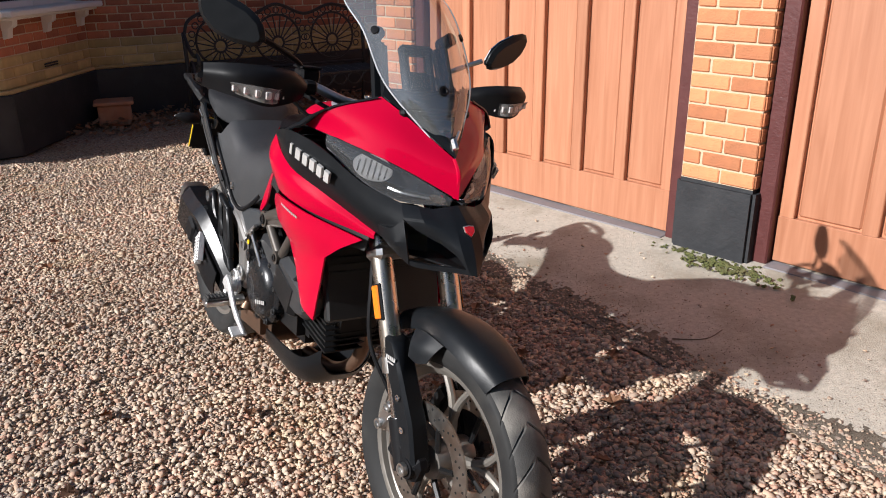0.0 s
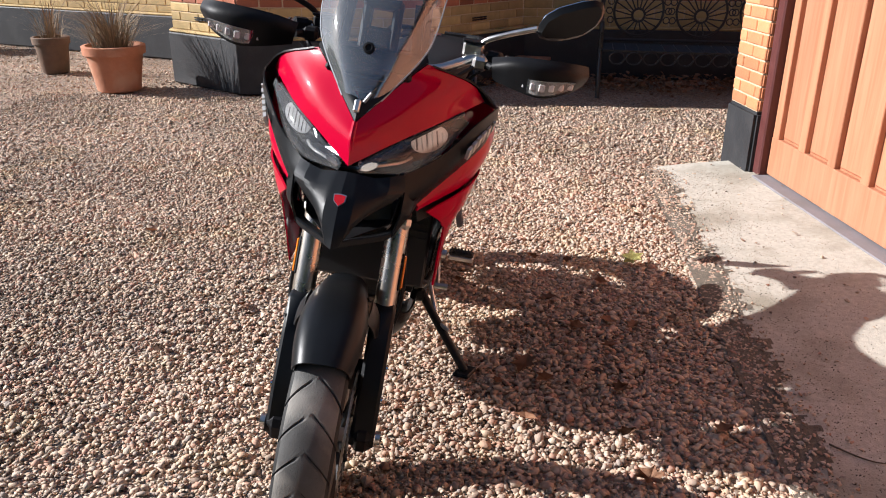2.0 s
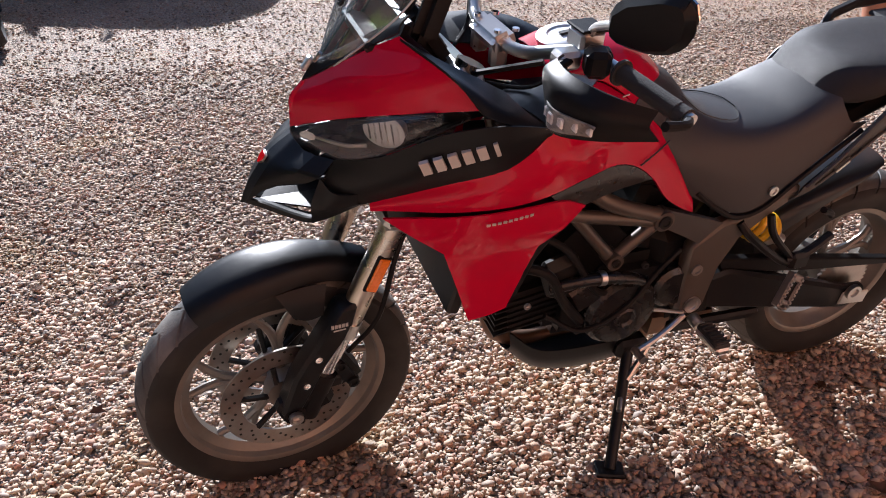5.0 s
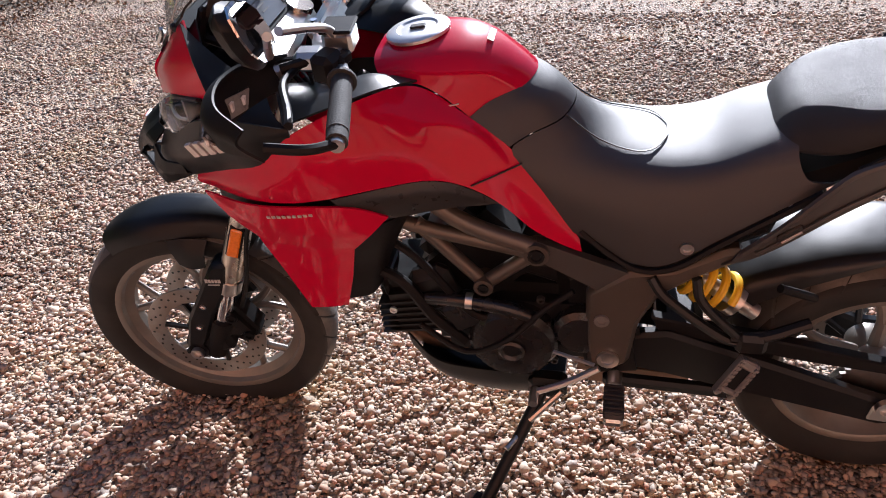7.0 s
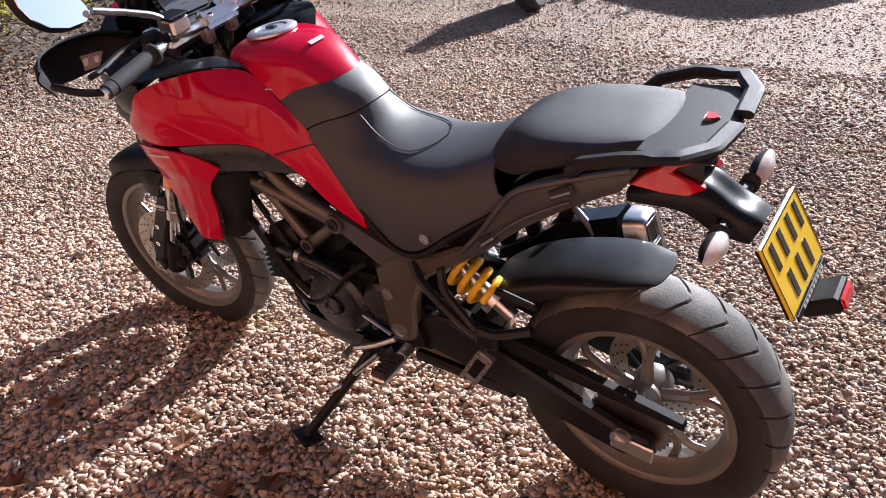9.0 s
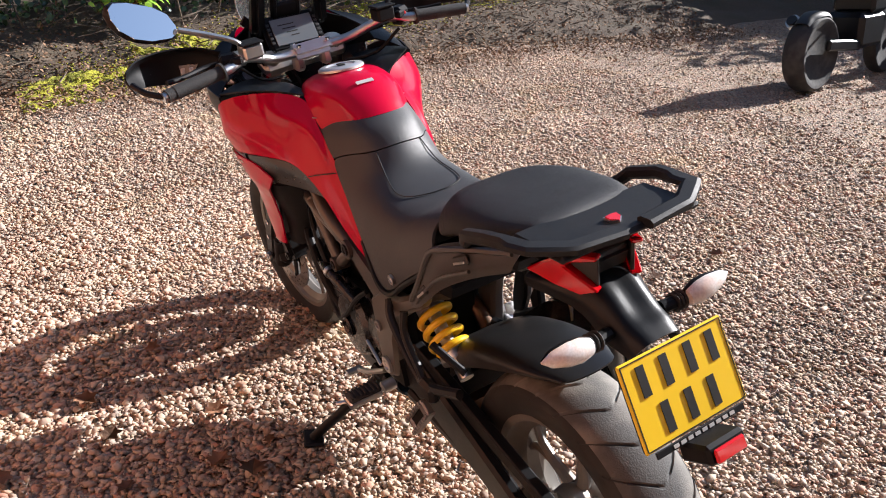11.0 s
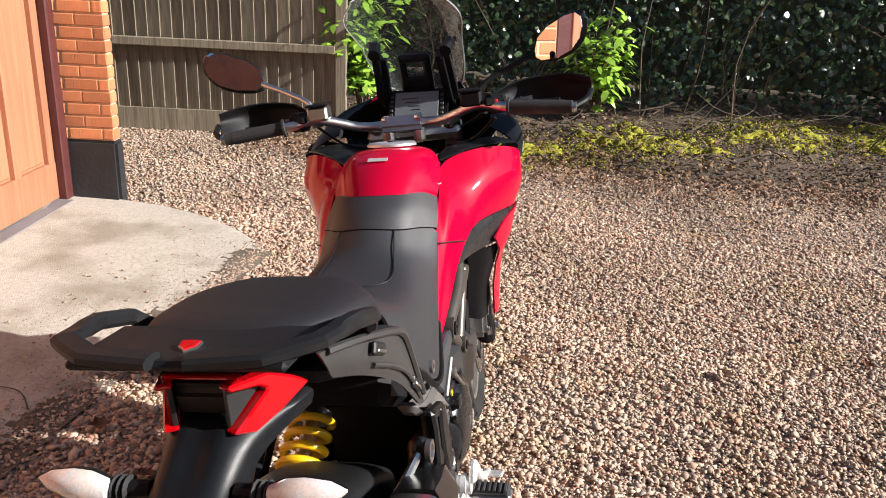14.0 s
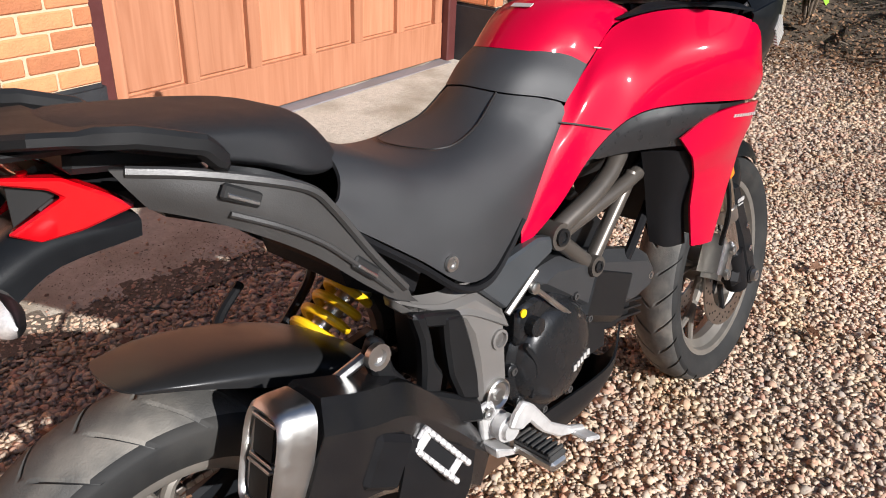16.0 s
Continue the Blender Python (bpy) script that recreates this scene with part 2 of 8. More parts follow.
# motorcycle
M_RED = material("red_gloss_paint", (0.46, 0.0, 0.026), 0.35, var=0.02, scale=3, coat=0.5, rvar=0.02, spec=0.03)
M_SATIN = material("satin_black_plastic", (0.008, 0.009, 0.0105), 0.36, var=0.2, scale=40, bump=0.05, bscale=500, rvar=0.06, spec=0.22)
M_MATT = material("matt_black_plastic", (0.008, 0.008, 0.009), 0.5, var=0.25, scale=30, bump=0.05, bscale=700, spec=0.16)
M_SEAT = material("black_seat_vinyl", (0.024, 0.0245, 0.0265), 0.54, var=0.12, scale=20, bump=0.14, bscale=900, rvar=0.05, spec=0.65)
M_SEAT2 = material("ribbed_seat_vinyl", (0.017, 0.0175, 0.0195), 0.52, var=0.12, scale=20, bump=0.35, bscale=1300, spec=0.3)
M_RUBBER = material("tyre_rubber", (0.022, 0.022, 0.022), 0.78, var=0.3, scale=25, bump=0.2, bscale=300, tint=(0.085, 0.078, 0.068), tscale=9, tamount=0.5)
M_SIDEW = material("black_sidewall_rubber", (0.018, 0.018, 0.018), 0.7, var=0.3, scale=25, bump=0.05, bscale=400, tint=(0.05, 0.047, 0.042), tscale=9, tamount=0.4, spec=0.3)
M_TYRE = material("dusty_tyre_rubber", (0.075, 0.073, 0.069), 0.75, var=0.4, scale=25, bump=0.2, bscale=300, tint=(0.25, 0.23, 0.20), tscale=8, tamount=0.8)
M_TAILR = material("red_lamp_lens_glossy", (0.52, 0.002, 0.006), 0.10, var=0.25, scale=40, coat=1.0)
M_GREY = material("brownish_grey_frame_paint", (0.23, 0.218, 0.207), 0.38, metal=0.5, var=0.1, scale=14)
M_SUBF = material("dark_grey_plastic", (0.044, 0.0425, 0.0415), 0.40, var=0.12, scale=24, bump=0.08, bscale=500)
M_INSERT = material("satin_grey_insert", (0.022, 0.022, 0.023), 0.30, var=0.2, scale=60, bump=0.05, bscale=700, spec=0.5)
M_LINK = material("blue_grey_satin_panel", (0.062, 0.068, 0.074), 0.34, metal=0.3, var=0.12, scale=24, bump=0.04, bscale=500, spec=0.5)
M_TUBE = material("bronze_frame_tube", (0.105, 0.092, 0.080), 0.36, metal=0.5, var=0.12, scale=20)
M_ALU = material("bare_aluminium", (0.62, 0.61, 0.59), 0.32, metal=1.0, var=0.1, scale=40, bump=0.05)
M_PEG = material("cast_aluminium", (0.66, 0.65, 0.64), 0.5, metal=0.6, var=0.2, scale=60, bump=0.2, bscale=300)
M_FORK = material("champagne_fork_tube", (0.62, 0.56, 0.48), 0.28, metal=1.0, var=0.06, scale=20)
M_CHROME = material("chrome", (0.85, 0.85, 0.85), 0.08, metal=1.0, var=0.03, rvar=0.03)
M_RIM = material("grey_bronze_wheel_paint", (0.20, 0.185, 0.165), 0.40, metal=0.5, var=0.18, scale=30, tint=(0.28, 0.25, 0.21), tscale=12)
M_DISC = material("brake_steel", (0.42, 0.39, 0.36), 0.35, metal=1.0, var=0.2, scale=60, tint=(0.30, 0.17, 0.09), tscale=9, tamount=0.5)
M_ENGINE = material("dark_engine_casting", (0.011, 0.0115, 0.0125), 0.36, metal=0.2, var=0.25, scale=30, bump=0.04, bscale=400, spec=0.35)
M_BELT = material("dark_grey_belt_cover_plastic", (0.030, 0.0305, 0.032), 0.40, var=0.15, scale=24, bump=0.05, bscale=500, spec=0.4)
M_COVER = material("glossy_black_casting", (0.016, 0.0165, 0.018), 0.26, metal=0.3, var=0.2, scale=30, bump=0.03, bscale=500, spec=0.6)
M_RACK = material("grained_black_plastic", (0.011, 0.0112, 0.012), 0.52, var=0.25, scale=30, bump=0.10, bscale=900, spec=0.25)
M_HUG = material("semi_gloss_black_hugger", (0.014, 0.0142, 0.015), 0.34, var=0.25, scale=16, bump=0.03, bscale=400, spec=0.38)
M_GLOSSB = material("gloss_black_steel", (0.008, 0.008, 0.009), 0.2, var=0.2, scale=20, spec=0.5, tint=(0.02, 0.018, 0.016), tscale=14, tamount=0.3)
M_LAMPM = material("lamp_metal", (0.78, 0.79, 0.80), 0.34, metal=0.8, var=0.3, scale=50)
M_STRIPH = material("pale_lamp_housing", (0.20, 0.19, 0.18), 0.3, var=0.4, scale=120)
M_LAMPIN = material("smoked_lamp_housing", (0.03, 0.032, 0.036), 0.25, var=0.3, scale=30)
M_YELLOW = material("yellow_spring_enamel", (0.80, 0.50, 0.005), 0.35, var=0.06)
M_PLATE = material("yellow_plate_plastic", (0.84, 0.56, 0.01), 0.35, var=0.04)
M_PRINT = material("black_print", (0.012, 0.012, 0.012), 0.5)
M_LETTER = material("silver_print", (0.55, 0.54, 0.52), 0.4, metal=0.3)
M_AMBER = material("amber_reflector", (0.75, 0.20, 0.01), 0.2, var=0.25, scale=160, coat=0.6)
M_LENSR = material("red_lamp_lens", (0.62, 0.006, 0.008), 0.12, var=0.12, scale=120, coat=1.0)
M_HEADER = material("heat_stained_steel", (0.20, 0.125, 0.085), 0.45, metal=0.8, var=0.4, scale=12)
M_SCREEN = glass("smoked_screen", (0.72, 0.75, 0.76), 0.05, 0.18, 0.18)
M_EDGE = material("polished_screen_edge", (0.50, 0.52, 0.53), 0.2, var=0.1, coat=0.5)
M_CLEAR = glass("clear_lens", (0.90, 0.91, 0.92), 0.03, 0.06)
M_LCD = material("grey_display", (0.15, 0.165, 0.175), 0.12, var=0.05, coat=0.6)
M_MIRROR = material("mirror_glass", (0.88, 0.89, 0.90), 0.015, metal=1.0, var=0.0, rvar=0.0)
M_REDANOD = material("red_switch_plastic", (0.50, 0.02, 0.02), 0.35)
M_CAP = material("silver_fuel_cap", (0.72, 0.72, 0.72), 0.42, metal=0.8, var=0.08)
M_INDW = material("clear_indicator_plastic", (0.70, 0.68, 0.67), 0.10, var=0.3, scale=260, coat=1.0, tint=(0.80, 0.42, 0.20), tscale=24, tamount=0.35)


# ---- mesh helpers ----
def add_mesh(name, bm, mat, smooth=True, matrix=None, angle=35):
    me = bpy.data.meshes.new(name)
    bmesh.ops.recalc_face_normals(bm, faces=bm.faces)
    if smooth:
        for f in bm.faces:
            f.smooth = True
        lim = radians(angle)
        for e in bm.edges:
            if len(e.link_faces) == 2 and e.calc_face_angle(0) > lim:
                e.smooth = False
    bm.to_mesh(me)
    bm.free()
    for q in (mat if isinstance(mat, (list, tuple)) else [mat]):
        me.materials.append(q)
    ob = new(name, me)
    if matrix is not None:
        ob.matrix_world = matrix
    return ob


def part(name, bm, mat, parent, label="", smooth=True, angle=35):
    ob = add_mesh(name, bm, mat, smooth, None, angle)
    ob.parent = parent
    if label:
        tagged(ob, label)
    return ob


def thing(name, label, category, matrix=None, group="", kind=""):
    ob = new(name)
    ob.empty_display_size = 0.1
    if matrix is not None:
        ob.matrix_world = matrix
    return tagged(ob, label, category, group, kind)


def join(*bms):
    out = bmesh.new()
    for b in bms:
        me = bpy.data.meshes.new("tmp")
        b.to_mesh(me); b.free()
        out.from_mesh(me)
        bpy.data.meshes.remove(me)
    return out


def moved(bm, m):
    bmesh.ops.transform(bm, matrix=m, verts=bm.verts)
    return bm


def mirrored(bm):
    """The other side of a part, across the plane y = 0."""
    c = bm.copy()
    for v in c.verts:
        v.co.y = -v.co.y
    return c


def box(cx, cy, cz, sx, sy, sz, bevel=0.004, rot=None, seg=1):
    bm = bmesh.new()
    bmesh.ops.create_cube(bm, size=1)
    for v in bm.verts:
        v.co = Vector((v.co.x * sx, v.co.y * sy, v.co.z * sz))
    if bevel:
        bmesh.ops.bevel(bm, geom=list(bm.edges), offset=min(bevel, 0.45 * min(sx, sy, sz)), segments=seg, affect="EDGES")
    m = Matrix.Translation((cx, cy, cz))
    if rot:
        m = m @ pose(0, 0, 0, *rot)
    return moved(bm, m)


def spline(pts, n):
    """Points along a smooth curve through pts, evenly by index."""
    P = [Vector(p) for p in pts]
    if len(P) == 2:
        return [P[0].lerp(P[1], i / (n - 1)) for i in range(n)]
    out = []
    for i in range(n):
        t = i / (n - 1) * (len(P) - 1)
        k = min(int(t), len(P) - 2)
        f = t - k
        a, b = P[k], P[k + 1]
        p0 = P[k - 1] if k else a + (a - b)
        p3 = P[k + 2] if k + 2 < len(P) else b + (b - a)
        out.append(0.5 * (2 * a + (b - p0) * f + (2 * p0 - 5 * a + 4 * b - p3) * f * f + (3 * a - p0 - 3 * b + p3) * f ** 3))
    return out


def tube(pts, r, n=10, seg=None, closed_ends=True, r2=None):
    """A round bar of radius r (to r2) along a smooth curve."""
    seg = seg or (2 if len(pts) == 2 else 5 * len(pts))
    C = spline(pts, seg)
    bm = bmesh.new()
    rings = []
    side = None
    for i, c in enumerate(C):
        d = (C[min(i + 1, seg - 1)] - C[max(i - 1, 0)]).normalized()
        if side is None:
            side = d.orthogonal().normalized()
        side = (side - d * side.dot(d)).normalized()
        up = d.cross(side)
        q = r if r2 is None else r + (r2 - r) * i / (seg - 1)
        rings.append([bm.verts.new(c + q * (math.cos(a) * side + math.sin(a) * up)) for a in (2 * math.pi * k / n for k in range(n))])
    for a, b in zip(rings, rings[1:]):
        for k in range(n):
            bm.faces.new((a[k], a[(k + 1) % n], b[(k + 1) % n], b[k]))
    if closed_ends:
        bm.faces.new(rings[0][::-1]); bm.faces.new(rings[-1])
    return bm


def lathe(profile, n=32, axis="Y", at=(0, 0, 0), close=False):
    """A turned body: profile of (radius, place along the axis)."""
    bm = bmesh.new()
    rings = []
    for r, h in profile:
        ring = []
        for k in range(n):
            a = 2 * math.pi * k / n
            u, v = r * math.cos(a), r * math.sin(a)
            p = {"Y": (u, h, v), "X": (h, u, v), "Z": (u, v, h)}[axis]
            ring.append(bm.verts.new(Vector(p) + Vector(at)))
        rings.append(ring)
    pairs = list(zip(rings, rings[1:])) + ([(rings[-1], rings[0])] if close else [])
    for a, b in pairs:
        for k in range(n):
            bm.faces.new((a[k], a[(k + 1) % n], b[(k + 1) % n], b[k]))
    if not close:
        for ring in (rings[0], rings[-1]):
            if (ring[0].co - ring[n // 2].co).length > 1e-5:
                bm.faces.new(ring)
    return bm


def patch(rows, nu=20, nv=10, thick=0.004, sharp=False):
    """A curved shell through rows of points (all rows of one length), with a thickness inwards (towards y = 0)."""
    R = [spline(r, nu) for r in rows]
    grid = [[None] * nu for _ in range(nv)]
    for j in range(nu):
        col = [r[j] for r in R]
        if sharp:
            k = len(col) - 1
            for i in range(nv):
                t = i / (nv - 1) * k
                q = min(int(t), k - 1)
                grid[i][j] = col[q].lerp(col[q + 1], t - q)
        else:
            for i, p in enumerate(spline(col, nv)):
                grid[i][j] = p
    bm = bmesh.new()
    V = [[bm.verts.new(p) for p in r] for r in grid]
    for i in range(nv - 1):
        for j in range(nu - 1):
            bm.faces.new((V[i][j], V[i][j + 1], V[i + 1][j + 1], V[i + 1][j]))
    bmesh.ops.remove_doubles(bm, verts=bm.verts, dist=1e-5)
    bmesh.ops.recalc_face_normals(bm, faces=bm.faces)
    s = sum(f.normal.y * f.calc_area() * (1 if f.calc_center_median().y >= 0 else -1) for f in bm.faces)
    if s < 0:
        bmesh.ops.reverse_faces(bm, faces=bm.faces)
    bm.normal_update()
    if thick:
        bmesh.ops.solidify(bm, geom=list(bm.faces), thickness=thick)
    return bm


def plate(outline, y0, y1, bevel=0.003):
    """A flat plate: an outline of (x, z) between two y."""
    bm = bmesh.new()
    vs = [bm.verts.new((x, y0, z)) for x, z in outline]
    f = bm.faces.new(vs)
    r = bmesh.ops.extrude_face_region(bm, geom=[f])
    for v in r["geom"]:
        if isinstance(v, bmesh.types.BMVert):
            v.co.y = y1
    bmesh.ops.recalc_face_normals(bm, faces=bm.faces)
    if bevel:
        bmesh.ops.bevel(bm, geom=list(bm.edges), offset=bevel, segments=1, affect="EDGES")
    return bm


def bolt(x, y, z, r=0.011, out=0.006, side=1):
    return lathe([(r, 0), (r, out * side), (r * 0.62, out * side), (r * 0.55, out * 0.4 * side), (0.0001, out * 0.4 * side)], 12, "Y", (x, y, z))


def array_mesh(name, verts, faces, mat, smooth=False):
    me = bpy.data.meshes.new(name)
    me.vertices.add(len(verts))
    me.vertices.foreach_set("co", np.asarray(verts, np.float32).ravel())
    faces = np.asarray(faces, np.int32)
    k = faces.shape[1]
    me.loops.add(faces.size)
    me.loops.foreach_set("vertex_index", faces.ravel())
    me.polygons.add(len(faces))
    me.polygons.foreach_set("loop_start", np.arange(0, faces.size, k, dtype=np.int32))
    me.polygons.foreach_set("use_smooth", np.full(len(faces), smooth))
    me.update(calc_edges=True)
    me.materials.append(mat)
    return me

# ---- ground ----
def slab_right(y):
    return 2.58 - 0.43 * np.clip((2.36 - y) / 1.12, 0, 1.2) ** 2.4


def on_slab(x, y, pad=0.0):
    edge = 1.2 + 0.03 * np.sin(x * 2.1) + 0.015 * np.sin(x * 9)
    right = slab_right(y)
    return (y > edge - pad) & (x > -2.68 - pad) & (x < right + pad)


bm = bmesh.new()
bmesh.ops.create_grid(bm, x_segments=2, y_segments=2, size=150)
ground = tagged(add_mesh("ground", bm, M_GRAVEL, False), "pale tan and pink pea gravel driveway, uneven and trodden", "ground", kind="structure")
ground.location.z = -0.012

rng = np.random.default_rng(7)
PHI = 1.618
ICO = np.array([(-1, PHI, 0), (1, PHI, 0), (-1, -PHI, 0), (1, -PHI, 0), (0, -1, PHI), (0, 1, PHI), (0, -1, -PHI), (0, 1, -PHI), (PHI, 0, -1), (PHI, 0, 1), (-PHI, 0, -1), (-PHI, 0, 1)], np.float32) / 1.902
ICOF = np.array([(0, 11, 5), (0, 5, 1), (0, 1, 7), (0, 7, 10), (0, 10, 11), (1, 5, 9), (5, 11, 4), (11, 10, 2), (10, 7, 6), (7, 1, 8),
                 (3, 9, 4), (3, 4, 2), (3, 2, 6), (3, 6, 8), (3, 8, 9), (4, 9, 5), (2, 4, 11), (6, 2, 10), (8, 6, 7), (9, 8, 1)], np.int32)
# the far ones are plainer: six corners, eight faces
OCT = np.array([(1, 0, 0), (-1, 0, 0), (0, 1, 0), (0, -1, 0), (0, 0, 1), (0, 0, -1)], np.float32)
OCTF = np.array([(4, 0, 2), (4, 2, 1), (4, 1, 3), (4, 3, 0), (5, 2, 0), (5, 1, 2), (5, 3, 1), (5, 0, 3)], np.int32)


def stones(n, x, y, size, z, body=ICO, faces=ICOF):
    """n pebbles at x, y: flattened, tilted, each of its own shape."""
    k = len(body)
    v = body[None] * (1 + rng.normal(0, 0.10, (n, k, 1))) + rng.normal(0, 0.175, (n, k, 3))
    s = size[:, None] * np.stack([rng.uniform(0.75, 1.30, n), rng.uniform(0.65, 1.0, n), rng.uniform(0.34, 0.62, n)], 1) * 0.56
    v = v * s[:, None, :]
    a, b, c = rng.uniform(0, 6.283, n), rng.normal(0, 0.30, n), rng.normal(0, 0.30, n)
    ca, sa, cb, sb, cc, sc = np.cos(a), np.sin(a), np.cos(b), np.sin(b), np.cos(c), np.sin(c)
    X, Y, Z = v[..., 0], v[..., 1], v[..., 2]
    Y, Z = Y * cb[:, None] - Z * sb[:, None], Y * sb[:, None] + Z * cb[:, None]
    X, Z = X * cc[:, None] + Z * sc[:, None], -X * sc[:, None] + Z * cc[:, None]
    X, Y = X * ca[:, None] - Y * sa[:, None], X * sa[:, None] + Y * ca[:, None]
    V = np.stack([X + x[:, None], Y + y[:, None], Z + z[:, None]], -1).reshape(-1, 3)
    F = (faces[None] + k * np.arange(n)[:, None, None]).reshape(-1, 3)
    return V, F


def swell(x, y):
    return 0.004 * np.sin(x * 3.1 + 2 * np.sin(y * 2.3)) * np.sin(y * 3.7 + x)


N = 420000
px, py = rng.uniform(-4.6, 4.9, N), rng.uniform(-4.2, 2.4, N)
far = np.hypot((px - 0.1) / 1.05, py + 0.1)
keep = (~on_slab(px, py, -0.045)) & (rng.uniform(0, 1, N) < np.clip(1.0 - (far - 2.0) / 2.0, 0.20, 1.0))
keep &= ~((py > 1.95 + 0.175 * px) & (px < 2.4) & (px > -2.7))
px, py, far = px[keep], py[keep], far[keep]
size = np.clip(rng.lognormal(math.log(0.0156), 0.36, len(px)), 0.007, 0.036) * np.clip(0.78 + far * 0.10, 1.0, 1.15) * np.where(py > 0.3, 1.0, 0.88)
near = far < 1.38
pz = rng.uniform(-0.013, 0.0015, len(px)) + swell(px, py)
V, F = stones(int(near.sum()), px[near], py[near], size[near], pz[near])
rest = ~near
V2, F2 = stones(int(rest.sum()), px[rest], py[rest], size[rest] * 1.16, 0.45 * pz[rest] - 0.003, OCT, OCTF)
V, F = np.concatenate([V, V2]), np.concatenate([F, F2 + len(V)])
n2 = 34000
fx, fy = rng.uniform(-8.5, 4.8, n2), rng.uniform(-10.0, -2.4, n2)
ok = (np.hypot((fx - 0.1) / 1.05, fy + 0.3) > 3.6)
fx, fy = fx[ok], fy[ok]
V2, F2 = stones(len(fx), fx, fy, rng.uniform(0.016, 0.032, len(fx)), rng.uniform(-0.010, 0.004, len(fx)), OCT, OCTF)
V, F = np.concatenate([V, V2]), np.concatenate([F, F2 + len(V)])
n3 = 16000
V3, F3 = stones(n3, rng.uniform(2.45, 5.1, n3), rng.uniform(2.2, 5.6, n3), rng.uniform(0.015, 0.031, n3), rng.uniform(-0.006, 0.002, n3), OCT, OCTF)
V, F = np.concatenate([V, V3]), np.concatenate([F, F3 + len(V)])
gravel = new("gravel_stones", array_mesh("gravel_stones", V, F, M_STONE))
gravel.data.polygons.foreach_set("use_smooth", np.ones(len(F), bool))
tagged(gravel, "loose cream, tan and pinkish pea gravel", "gravel", kind="stuff")

# concrete apron before the garage, its edge worn
bm = bmesh.new()
nx, ny = 60, 14
grid = []
for j in range(ny):
    row = []
    for i in range(nx):
        x = -2.68 + 5.25 * i / (nx - 1)
        f = j / (ny - 1)
        e = 1.2 + 0.03 * math.sin(x * 2.1) + 0.015 * math.sin(x * 9) + 0.012 * noise.noise((x * 6, 0, 3))
        y = e + f * (2.32 + 0.175 * x - e)
        x2 = min(x, float(slab_right(y)) + 0.02 * noise.noise((y * 7, 1, 0)))
        row.append(bm.verts.new((x2, y, -0.006 + 0.078 * f ** 0.8 + 0.004 * noise.noise((x * 2, y * 2, 0)))))
    grid.append(row)
for a, b in zip(grid, grid[1:]):
    for i in range(nx - 1):
        bm.faces.new((a[i], a[i + 1], b[i + 1], b[i]))
r = bmesh.ops.extrude_face_region(bm, geom=list(bm.faces))
for v in r["geom"]:
    if isinstance(v, bmesh.types.BMVert):
        v.co.z -= 0.2
tagged(add_mesh("pavement", bm, M_CONC, True), "worn pale concrete apron with a ragged edge along the gravel", "pavement", kind="structure")

# stray pebbles and a mossy patch on the apron
k = 3600
qx, qy = rng.uniform(-2.6, 2.3, k), 1.19 + np.abs(rng.normal(0, 0.07, k)) + (rng.uniform(0, 1, k) < 0.06) * rng.uniform(0, 0.6, k)
V, F = stones(k, qx, qy, rng.uniform(0.004, 0.017, k), 0.001 + 0.078 * np.clip((qy - 1.2) / (1.1 + 0.175 * qx), 0, 1) ** 0.8)
tagged(new("stray_pebbles", array_mesh("stray_pebbles", V, F, M_STONE)), "stray pebbles kicked onto the concrete", "gravel", kind="stuff")
def slab_z(x, y):
    e = 1.2 + 0.03 * math.sin(x * 2.1) + 0.015 * math.sin(x * 9)
    f = min(1, max(0, (y - e) / (2.32 + 0.175 * x - e)))
    return -0.006 + 0.078 * f ** 0.8 + 0.004 * noise.noise((x * 2, y * 2, 0))


V, F, at = [], [], {}
for i in range(420):
    x = -2.55 + 4.65 * i / 419
    for j in range(30):
        y = 1.17 + 0.012 * j
        w = 0.12 + 0.09 * noise.noise((x * 2.3, 0, 6)) + 0.06 * noise.noise((x * 9, y * 9, 2)) + 0.05 * noise.noise((x * 30, y * 30, 2)) - (y - 1.2)
        if w > 0:
            at[i, j] = len(V)
            V.append((x, y, slab_z(x, y) + 0.0005 + 0.005 * min(1, w * 12) + 0.002 * noise.noise((x * 60, y * 60, 0))))
for i, j in at:
    q = [at.get(c) for c in ((i, j), (i + 1, j), (i + 1, j + 1), (i, j + 1))]
    if None not in q:
        F.append(q)
tagged(new("dirt_band", array_mesh("dirt_band", V, F, M_DIRT, True)), "dark trodden soil washed over the edge of the concrete", "soil", kind="stuff")
k = 9000
qx, qy = rng.uniform(-2.5, 2.2, k), 1.2 + np.abs(rng.normal(0, 0.30, k))
ok = qy < 2.25 + 0.15 * qx
qx, qy = qx[ok], qy[ok]
V, F = stones(len(qx), qx, qy, rng.uniform(0.002, 0.0065, len(qx)), np.array([slab_z(a, b) for a, b in zip(qx, qy)]) + 0.001, OCT, OCTF)
tagged(new("grit", array_mesh("grit", V, F, M_GRIT)), "fine dark grit scattered over the concrete", "grit", kind="stuff")
for n, pts in (("fallen_twig", [(0.34, 1.34), (0.40, 1.40), (0.43, 1.46), (0.42, 1.55)]), ("fallen_twig", [(-1.13, 1.24), (-1.17, 1.28), (-1.20, 1.34)])):
    tagged(add_mesh(n, tube([(x, y, slab_z(x, y) + 0.006) for x, y in pts], 0.0032, 6, 10, r2=0.0015), M_TWIG), "thin bent brown twig on the concrete", "twig", "twigs on the ground")
